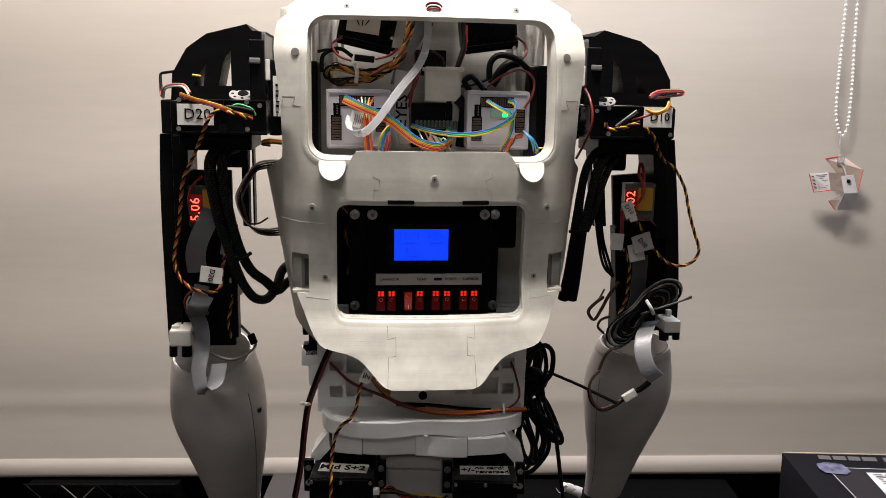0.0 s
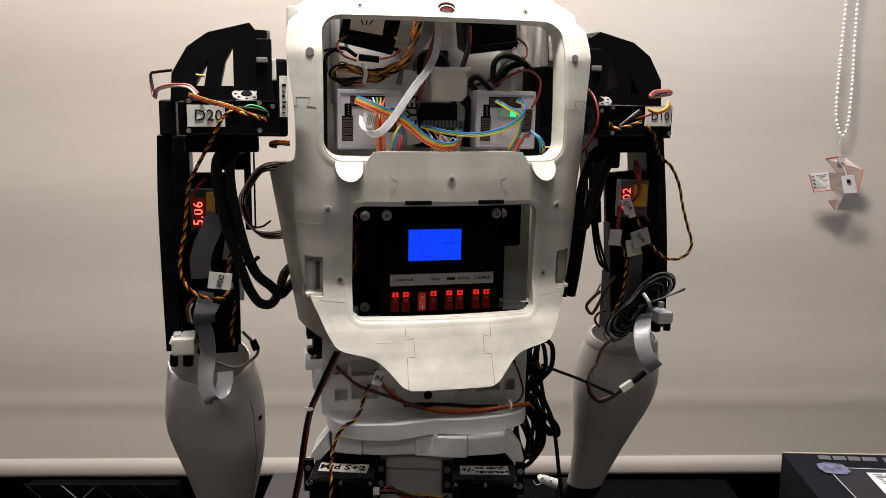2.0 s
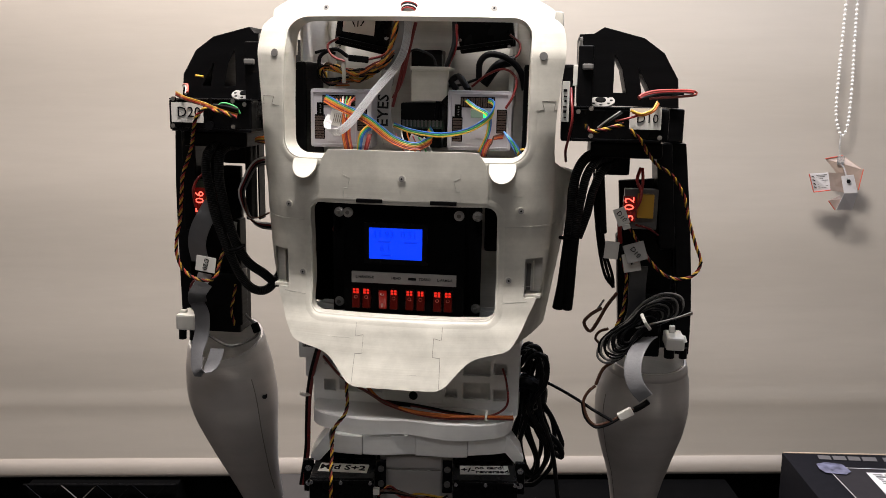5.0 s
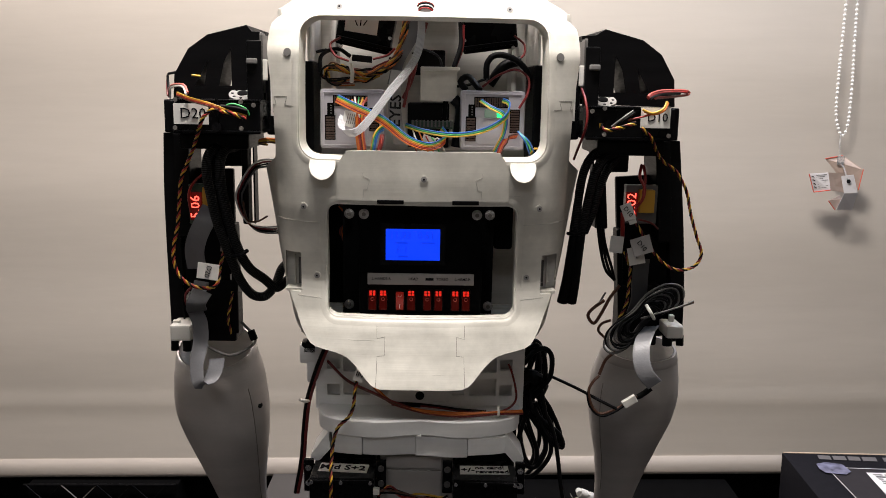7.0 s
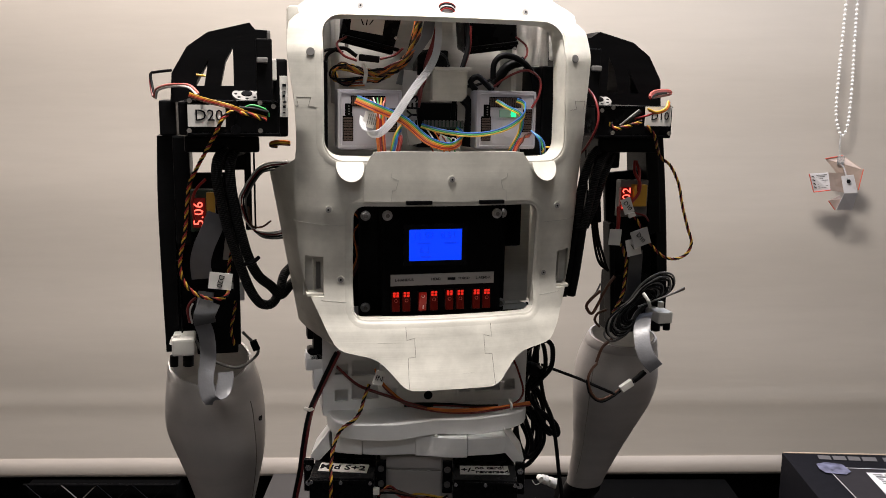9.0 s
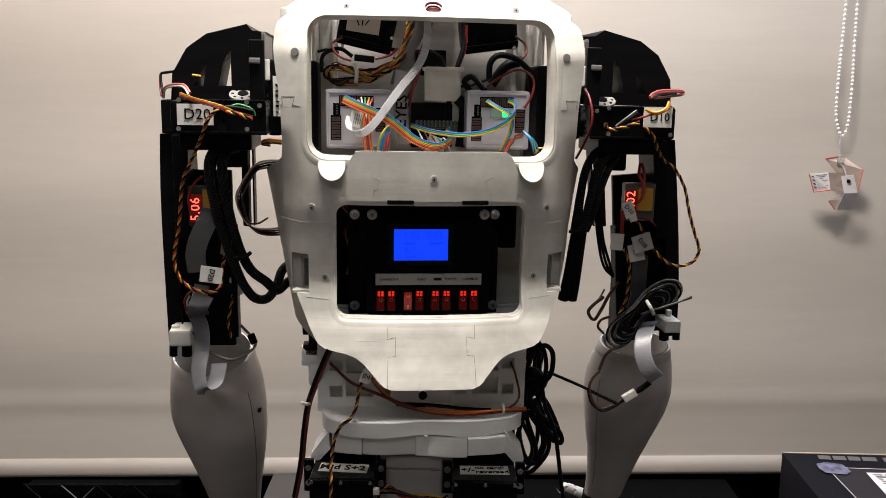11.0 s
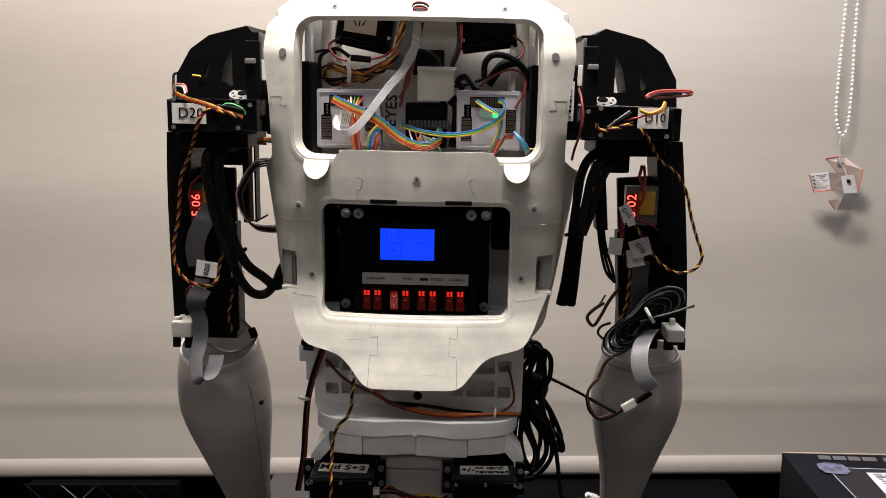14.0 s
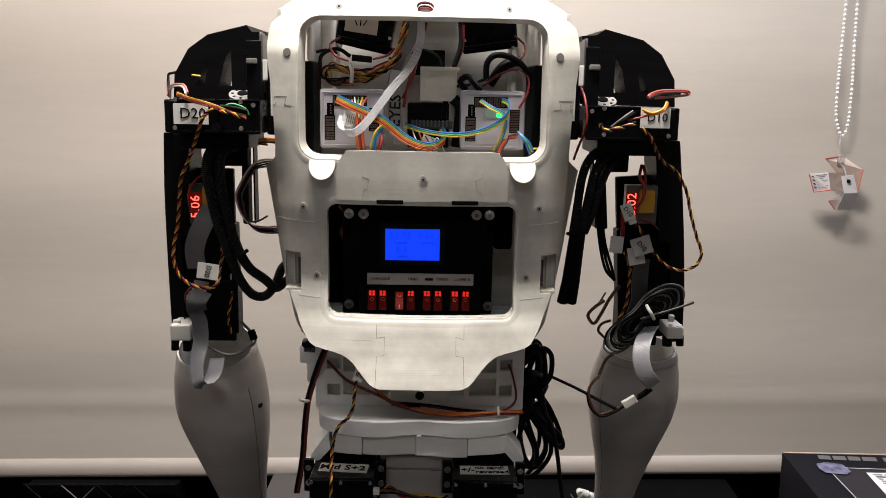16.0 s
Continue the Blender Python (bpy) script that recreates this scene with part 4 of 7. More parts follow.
def arm(s):
    def fx(x, z):
        """The second arm hangs a little further out at the elbow."""
        out = between(z, [(-0.06, 0.036), (0.0, 0.027), (0.06, 0.020), (0.15, 0.020), (0.39, 0.0)]) if s < 0 else 0.0
        return x * s + out

    def q(p):
        return (fx(p[0], p[2]), p[1], p[2])

    def blk(a, b, y0, y1, bevel=0.0015):
        """A block from two opposite corners in the front plane, between two depths."""
        z0, z1 = sorted((a[2], b[2]))
        x0, x1 = sorted((fx(a[0], (z0 + z1) / 2), fx(b[0], (z0 + z1) / 2)))
        lean = 0.0
        if s < 0 and z1 - z0 > 0.08:
            lean = math.degrees(math.atan((fx(0, z1) - fx(0, z0)) / (z1 - z0)))
        return box((x0, y0, z0), (x1, y1, z1), bevel, pose(0, 0, 0, 0, lean, 0))

    # faceted shoulder dome with slots through it
    dome = [(-0.2762, -0.03, 0.3998), (-0.2738, -0.03, 0.4298), (-0.2579, -0.03, 0.4569), (-0.2366, -0.03, 0.4721), (-0.1941, -0.03, 0.4831), (-0.1883, -0.03, 0.4762), (-0.1733, -0.03, 0.4754), (-0.1749, -0.03, 0.4014)]
    slots = [[(-0.2115, -0.03, 0.4585), (-0.2115, -0.03, 0.4178), (-0.2253, -0.03, 0.4175), (-0.2197, -0.03, 0.4428)], [(-0.2364, -0.03, 0.4449), (-0.2415, -0.03, 0.4173), (-0.2517, -0.03, 0.4171)]]
    outline = [(p[0] * s + (0.005 if s < 0 and p[0] < -0.19 else 0.0), p[2] + (0.003 if s < 0 else 0.0)) for p in dome]
    cover = part("shoulder_cover", sheet(outline, [[(p[0] * s, p[2]) for p in h] for h in slots], lambda x, z: -0.034, 0.055, cell=0.02), BLACK, robot, "black faceted shoulder cover")
    bm = bmesh.new()
    rim = [[bm.verts.new((x, y, z)) for x, z in outline] for y in (-0.028, 0.098)]
    for i in range(len(outline) - 1):
        bm.faces.new((rim[0][i], rim[0][i + 1], rim[1][i + 1], rim[1][i]))
    bmesh.ops.solidify(bm, geom=bm.faces[:], thickness=0.004 * s)
    part("cover_skin", bm, BLACK, cover)
    part("rear_rib", blk((-0.2388, 0, 0.4494), (-0.2316, 0, 0.4062), -0.02, 0.02, 0.002), BLACK, cover)
    part("rib", blk((-0.1885, -0.065, 0.4655), (-0.1725, -0.065, 0.4021), -0.066, -0.056), BLACK, cover)
    part("grey_block", blk((-0.1883, -0.07, 0.447), (-0.1769, -0.07, 0.4409), -0.070, -0.06), MID_GREY, cover, "mid grey block")
    part("pulley", blk((-0.1766, -0.05, 0.4747), (-0.1733, -0.05, 0.4108), -0.054, 0.03, 0.003), GREY_WIRE, cover, "dark grey pulley edge")
    # black blocks between the shoulder and the trunk
    part("shoulder_joint", blk((-0.1707, -0.05, 0.4463), (-0.1568, -0.05, 0.3659), -0.055, 0.03, 0.003), BLACK, robot, "black shoulder joint servo")
    tape = part("joint_tape", blk((-0.1652, -0.06, 0.4290), (-0.1572, -0.06, 0.3865), -0.0575, -0.0552, 0.0004), TAPE, robot, "white tape label with unreadable writing")
    for k in range(6):
        part("ink_stroke", blk((-0.1625, -0.06, 0.3905 + 0.0055 * k), (-0.1598 + 0.0006 * (k % 3), -0.06, 0.3920 + 0.0055 * k + 0.0012 * (k % 2)), -0.0582, -0.0576, 0), INK, tape)
    part("joint_spacer", blk((-0.1735, -0.06, 0.4460), (-0.1680, -0.06, 0.4240), -0.0590, -0.0500, 0.001), NYLON, robot, "white plastic spacer")
    # servo box with its flange
    servo = part("shoulder_servo", blk((-0.2555, -0.105, 0.4026), (-0.1679, -0.105, 0.3712), -0.105, -0.045, 0.002), BLACK_GLOSS, robot, "black shoulder servo with taped label")
    part("flange", blk((-0.2884, -0.02, 0.4018), (-0.2712, -0.02, 0.3653), -0.03, 0.02, 0.002), BLACK, servo)
    part("flange_web", blk((-0.2648, -0.095, 0.4023), (-0.255, -0.095, 0.3696), -0.094, -0.031, 0.002), BLACK, servo)
    part("lip", blk((-0.258, -0.106, 0.4037), (-0.1682, -0.106, 0.4029), -0.1075, -0.06, 0.0008), BLACK_GLOSS, servo)
    part("lower_lip", blk((-0.2561, -0.1, 0.3727), (-0.1673, -0.1, 0.3693), -0.1075, -0.05, 0.001), BLACK_GLOSS, servo)
    for px in ((-0.2529, -0.107, 0.4033), (-0.2541, -0.107, 0.3748), (-0.1738, -0.107, 0.3989), (-0.1867, -0.107, 0.3751), (-0.1866, -0.107, 0.4021)):
        x, y, z = q(px)
        bm = cyl((x, -0.105, z), (x, -0.1085, z), 0.0024, n=14)
        part("screw", bm, METAL, servo, "small steel screw", smooth=True)
    a = Vector(q((-0.1985, -0.040, 0.4075)))
    up = Vector((0, -0.42, 0.91))
    horn = part("servo_horn", cyl(a, a + up * 0.0024, 0.0150, n=36), GREY_TAPE, servo, "round grey servo horn", smooth=True)
    bm = cyl(a, a + up * 0.0036, 0.0062, 0.0055, n=24)
    for k in range(8):
        w = k * math.tau / 8
        spot = a + Vector((math.cos(w), math.sin(w) * 0.91, math.sin(w) * 0.42)) * 0.0112
        add_cyl(bm, spot, spot + up * 0.0028, 0.0017, n=8)
    part("horn_hub", bm, BLACK, horn)
    # upper arm frame: outer strip, inner column, cross blocks and rear plate
    outer = [((-0.2923, -0.01, 0.3645), (-0.2733, -0.01, 0.3647)), ((-0.2943, -0.01, 0.3051), (-0.2769, -0.01, 0.3052)), ((-0.2943, -0.01, 0.2469), (-0.278, -0.01, 0.2469)), ((-0.2934, -0.01, 0.1806), (-0.2781, -0.01, 0.1805)), ((-0.2925, -0.01, 0.1263), (-0.2777, -0.01, 0.1261))]
    left = [(fx(a[0], a[2]), a[2]) for a, b in outer]
    right = [(fx(b[0], b[2]), b[2]) for a, b in outer]
    strip = [(p.x, p.y) for p in spline([(x, z, 0) for x, z in left], 0.02)] + [(p.x, p.y) for p in reversed(spline([(x, z, 0) for x, z in right], 0.02))]
    frame_part = part("upper_arm_frame", sheet(strip, [], lambda x, z: -0.022, 0.06, cell=0.02), BLACK, robot, "black upper arm side strip", smooth=True, angle=30)
    part("side_web", blk((-0.2752, -0.05, 0.3658), (-0.2585, -0.05, 0.2508), -0.046, 0.010, 0.002), BLACK, frame_part)
    part("outer_lip", blk((-0.2732, -0.035, 0.3606), (-0.2748, -0.035, 0.1404), -0.036, -0.02, 0.001), BLACK_GLOSS, frame_part)
    part("inner_column", blk((-0.2033, -0.03, 0.3642), (-0.196, -0.03, 0.2634), -0.035, -0.014, 0.002), BLACK, frame_part)
    part("inner_column", blk((-0.2184, -0.03, 0.2633), (-0.2114, -0.03, 0.1341), -0.035, -0.014, 0.002), BLACK, frame_part)
    part("inner_strip", blk((-0.1935, -0.02, 0.3637), (-0.1916, -0.02, 0.2617), -0.02, 0.0, 0.0008), BLACK, frame_part)
    part("cross_block", blk((-0.262, -0.06, 0.3676), (-0.1872, -0.06, 0.3505), -0.07, 0.02, 0.003), BLACK, frame_part)
    part("cross_block", blk((-0.2310, -0.03, 0.3515), (-0.1992, -0.03, 0.3288), -0.032, 0.0, 0.003), BLACK, frame_part)
    part("rear_plate", blk((-0.2779, 0.005, 0.3241), (-0.2175, 0.005, 0.1278), -0.0125, -0.004, 0.002), BLACK, frame_part)
    part("actuator", blk((-0.2592, -0.03, 0.1985), (-0.2142, -0.03, 0.1246), -0.035, 0.005, 0.003), BLACK, frame_part)
    # voltage display module
    spots = (((-0.2597, -0.05, 0.31), (-0.2343, -0.05, 0.2654), (-0.2573, -0.055, 0.3014), (-0.2441, -0.055, 0.2705), (-0.2508, -0.055, 0.2854), (-0.2428, -0.055, 0.3076), (-0.234, -0.055, 0.2849)) if s > 0 else
             ((0.2269, -0.05, 0.3162), (0.2671, -0.05, 0.2726), (0.2264, -0.055, 0.3084), (0.2427, -0.055, 0.2812), (0.2345, -0.055, 0.2955), (0.2414, -0.055, 0.3117), (0.2611, -0.055, 0.2858)))
    spots = [((p[0] - fx(0, p[2])) * s, p[1], p[2]) for p in spots]
    module = part("voltage_module", blk(spots[0], spots[1], -0.048, -0.035, 0.001), BOARD if s > 0 else GREY_WIRE, robot, "small voltage meter board with a red display")
    part("display", blk(spots[2], spots[3], -0.054, -0.047, 0.001), LED_DARK, module)
    x, y, z = q(spots[4])
    lettering("5.06" if s > 0 else "5.02", pose(x, -0.0545, z, 90, -90, 0), 0.0145, LED_RED, module, "glowing red digits", space=1.05)
    part("yellow_connector", blk(spots[5], spots[6], -0.056, -0.047, 0.001), XT, module, "yellow plastic power connector")
    # elbow
    for px in ((-0.2817, -0.04, 0.146), (-0.2686, -0.04, 0.1458)):
        x, y, z = q((px[0], px[1], px[2] + (0.006 if s < 0 else 0.0)))
        part("elbow_cap", cyl((x, y, z - 0.005), (x, y, z + (0.0025 if s > 0 else 0.001)), 0.006, 0.0035, n=18), NYLON, robot, smooth=True)
    part("elbow_block", blk((-0.2834, -0.06, 0.1513) if s > 0 else (-0.2817, -0.06, 0.1560), (-0.2598, -0.06, 0.1327) if s > 0 else (-0.2621, -0.06, 0.1415), -0.062, -0.026, 0.0025), NYLON, robot, "white nylon elbow block")
    lift = 0.012 if s < 0 else 0.0
    part("elbow_pin", cyl(q((-0.2826, -0.045, 0.129 + lift)), q((-0.2831, -0.045, 0.117 + lift)), 0.0045, n=14), BLACK, robot, smooth=True)
    part("elbow_pin", cyl(q((-0.2677, -0.045, 0.1288 + lift)), q((-0.2682, -0.045, 0.1168 + lift)), 0.0058, n=14), BLACK, robot, smooth=True)
    if s < 0:
        a, b = Vector((0.2750, 0.1140, -0.1480)), Vector((0.2830, 0.1750, -0.2150))
        part("palm", centred((0.2960, 0.2080, -0.2360), 0.034, 0.080, 0.062, 0.010), BLACK, robot, "black printed palm of the hand", smooth=True)
        part("wrist_cuff", cyl(a, b, 0.0245, 0.0225, n=28), BLACK, robot, "black wrist sleeve below the grey forearm shell", smooth=True)
    # forearm: a lofted hollow shell, cut open at the top
    # along its axis: x, depth, height and radius; the second forearm hangs further back towards the wrist
    if s > 0:
        axis = [(0.2472, 0, 0.1075, 0.0456), (0.2440, 0, 0.0805, 0.0528), (0.2432, 0.0040, 0.052, 0.0560), (0.2432, 0.0079, 0.035, 0.0567), (0.2422, 0.0095, 0.020, 0.0559), (0.2395, 0.0105, 0.0, 0.0524), (0.2376, 0.0155, -0.020, 0.0483),
                (0.2366, 0.0238, -0.040, 0.0444), (0.2359, 0.0355, -0.065, 0.0398), (0.2360, 0.0500, -0.090, 0.0357), (0.2360, 0.0690, -0.120, 0.0320), (0.2360, 0.0880, -0.150, 0.0290)]
    else:
        axis = [(0.2725, 0.012, 0.108, 0.0435), (0.2702, 0.0175, 0.081, 0.0520), (0.2684, 0.0173, 0.050, 0.0553), (0.2689, 0.0257, 0.020, 0.0531), (0.2697, 0.0389, -0.010, 0.0476), (0.2715, 0.0555, -0.040, 0.0414),
                (0.2727, 0.0689, -0.065, 0.0366), (0.2738, 0.0825, -0.090, 0.0328), (0.2745, 0.0990, -0.1200, 0.0290), (0.2750, 0.1150, -0.1500, 0.0262)]
    path = spline([(((fx(0, z) - x) if s < 0 else -x), y, z) for x, y, z, r in axis], 0.006)
    radii = spline([(r, 0, z) for x, y, z, r in axis], 0.006)
    n = 44

    def ring_at(bm, t, wall):
        """One ring of the shell, t from 0 at the elbow to 1 at the wrist."""
        k = t * (len(path) - 1)
        i = min(int(k), len(path) - 2)
        c = path[i].lerp(path[i + 1], k - i)
        j = t * (len(radii) - 1)
        i = min(int(j), len(radii) - 2)
        r = radii[i].lerp(radii[i + 1], j - i).x - wall
        tilt = (0.42 if s > 0 else 0.16) * max(0.0, 1 - t * 4.5) ** 1.3
        deep = 0.92 - 0.08 * t
        return [bm.verts.new((fx(c.x + r * math.cos(w), c.z), c.y + r * deep * math.sin(w), c.z + tilt * r * deep * math.sin(w))) for w in (q * math.tau / n for q in range(n))]

    def skin(bm, ts, walls):
        rings = [ring_at(bm, t, w) for t, w in zip(ts, walls)]
        for a, b in zip(rings, rings[1:]):
            for k in range(n):
                bm.faces.new((a[k], a[(k + 1) % n], b[(k + 1) % n], b[k]))
        return bm

    ts = [i / 40 for i in range(41)]
    bm = skin(bmesh.new(), ts + ts[::-1], [0.0] * 41 + [0.003] * 41)
    fore = part("forearm_shell", bm, GREY, robot, "smooth grey forearm shell, open at the elbow", smooth=True, angle=60)
    # the inside is coloured paler than the shell, as light falls into it
    part("lit_forearm_inside", skin(bmesh.new(), ts[:24], [0.0034] * 24), INNER, fore, "inside of the forearm shell, whiter for the light falling in", smooth=True, angle=60)
    part("elbow_collar", skin(bmesh.new(), [0.0, 0.0, 0.02, 0.04, 0.045], [0.002, -0.0004, -0.0009, -0.0006, 0.001]), material("pale_grey_collar", (0.40, 0.38, 0.36), 0.3, smudge=0.15) if s > 0 else GREY, fore, "pale grey collar round the elbow opening", smooth=True, angle=60)
    seam = []
    for k in range(13):
        t = 0.14 + 0.062 * k
        bm = bmesh.new()
        ring_verts = ring_at(bm, t, 0.0)
        turn = (318 + 14 * k / 12 if s > 0 else 327) / 360 * n
        i = int(turn)
        seam.append(ring_verts[i].co.lerp(ring_verts[(i + 1) % n].co, turn - i))
        bm.free()
    part("forearm_seam", tube(seam, 0.0006, 5), SEAM, fore)
    return fore


for side in (1, -1):
    arm(side)
# what is written on the two servo labels
for s, px, text in ((1, (-0.2373, -0.108, 0.3891), "D20"), (-1, (0.2399, -0.108, 0.3931), "D10")):
    tape = part("servo_label", centred((px[0], -0.1085, px[2]), 0.0355 if s > 0 else 0.031, 0.0006, 0.021), TAPE, robot, "white tape label with handwriting")
    lettering(text, pose(px[0] + 0.002, -0.1092, px[2], 90, 0, 0), 0.0155 if s > 0 else 0.0125, INK, tape)
# plug hole on one forearm, its inner shade a black disc
part("plug_hole_shade", cyl((-0.1922, -0.0160, 0.0395), (-0.1966, -0.0136, 0.0385), 0.0038, n=14), INK, robot)


# ---- hips, standing still ----
def hip_servo(x0, x1, text, lean):
    """A large servo lying flat, its label on the upper face."""
    servo = part("hip_servo", box((x0, -0.131, -0.055), (x1, -0.079, 0.0), 0.0018), BLACK_GLOSS, hips, "black hip servo with a handwritten label")
    part("servo_lid", box((x0 - 0.0012, -0.1335, -0.0042), (x1 + 0.0012, -0.1312, -0.0012), 0.0006), BLACK_GLOSS, servo)
    part("servo_lid", box((x0 - 0.0012, -0.1335, -0.0400), (x1 + 0.0012, -0.1312, -0.0372), 0.0006), BLACK_GLOSS, servo)
    part("servo_step", box((x0 + 0.004, -0.0785, -0.02), (x1 - 0.002, -0.056, 0.0150), 0.003), BLACK_GLOSS, servo)
    part("servo_step", box((x1 - 0.020, -0.0765, 0.0152), (x1 - 0.002, -0.058, 0.0175), 0.0008), BLACK, servo)
    cx = (x0 + x1) / 2
    turn = pose(0, 0, 0, 0, 0, lean)
    tape = part("label_tape", centred((cx, -0.1055, 0.0004), 0.0545, 0.0205, 0.0006, 0, turn), TAPE, servo, "white tape label with handwriting")
    for line, dx, dy, size in text:
        lettering(line, Matrix.Translation((cx + dx, -0.1055 + dy, 0.0009)) @ turn, size, INK, tape, bold=0.02)
    for px in (x0 + 0.003, (x0 + x1) / 2, x1 - 0.003):
        part("screw", cyl((px, -0.133, -0.0034), (px, -0.1352, -0.0034), 0.0021, n=12), METAL, servo, "small steel screw", smooth=True)
    # mounting ears on both ends
    for ex, k in ((x0, -1), (x1, 1)):
        ear = part("mounting_ear", box((ex + k * 0.0004, -0.095, -0.034), (ex + k * 0.0115, -0.089, 0.0042), 0.0012), BLACK_GLOSS, servo)
        for pz in (-0.0045, -0.0225):
            bm = cyl((ex + k * 0.006, -0.0945, pz), (ex + k * 0.006, -0.0972, pz), 0.0036, n=16)
            add_cyl(bm, (ex + k * 0.006, -0.097, pz), (ex + k * 0.006, -0.0982, pz), 0.0017, n=6)
            part("screw", bm, METAL if k * x0 > 0 else GREY_WIRE, ear, "small steel screw", smooth=True)
    return servo


def hip_frame():
    part("waist_ring", cyl((0, 0, 0.006), (0, 0, 0.034), 0.078, 0.078, n=48), WAIST, hips, "white printed waist ring", smooth=True)
    for x0, x1, z0, out in ((-0.86, -0.555, 0.0095, -0.003), (-0.55, -0.022, 0.0085, 0.001), (-0.018, 0.50, 0.0075, -0.0005), (0.505, 0.90, 0.0110, -0.0035)):
        part("waist_plate", curved_step(0.1130, -0.0890 + out, z0, 0.0325, 0.0, x0, x1, corner=0.03), WAIST, hips, "white printed waist plate", smooth=True, angle=30)
    for sx in (-1, 1):
        part("hip_gusset", sheet([(sx * a, b) for a, b in ((0.0985, 0.0385), (0.1010, 0.0300), (0.0990, 0.0140), (0.1115, -0.0005), (0.1205, 0.0005), (0.1215, 0.0060))], [], lambda x, z: -0.086, 0.045, cell=0.02), WAIST, hips, "white printed hip gusset")
    # the column takes a darker grey to stand for shade between the servos
    part("middle_column", box((-0.043, -0.074, -0.0816), (0.041, -0.05, 0.005), 0.002), GREY, hips, "printed column, set grey for the shade between the servos")
    part("column_step", box((-0.036, -0.0775, -0.0816), (0.028, -0.0742, -0.0150), 0.001), GREY, hips)
    part("column_step", box((-0.036, -0.0765, -0.0125), (0.028, -0.0742, 0.0020), 0.001), GREY, hips)
    hip_servo(-0.1165, -0.0465, (("Mid S+2", -0.001, 0.0, 0.0155),), -4)
    hip_servo(0.0405, 0.1110, (("+/-", -0.0185, -0.001, 0.0130), ("no card!", 0.0060, 0.0048, 0.0098), ("reversed", 0.0085, -0.0048, 0.0105)), 1)
    part("stand_post", box((-0.05, -0.05, -0.93), (0.05, 0.05, 0.03), 0.004), BLACK, hips, "black stand post")
    part("stand_foot", box((-0.2, -0.2, -0.93), (0.2, 0.2, -0.91), 0.004), BLACK, hips)


hip_frame()


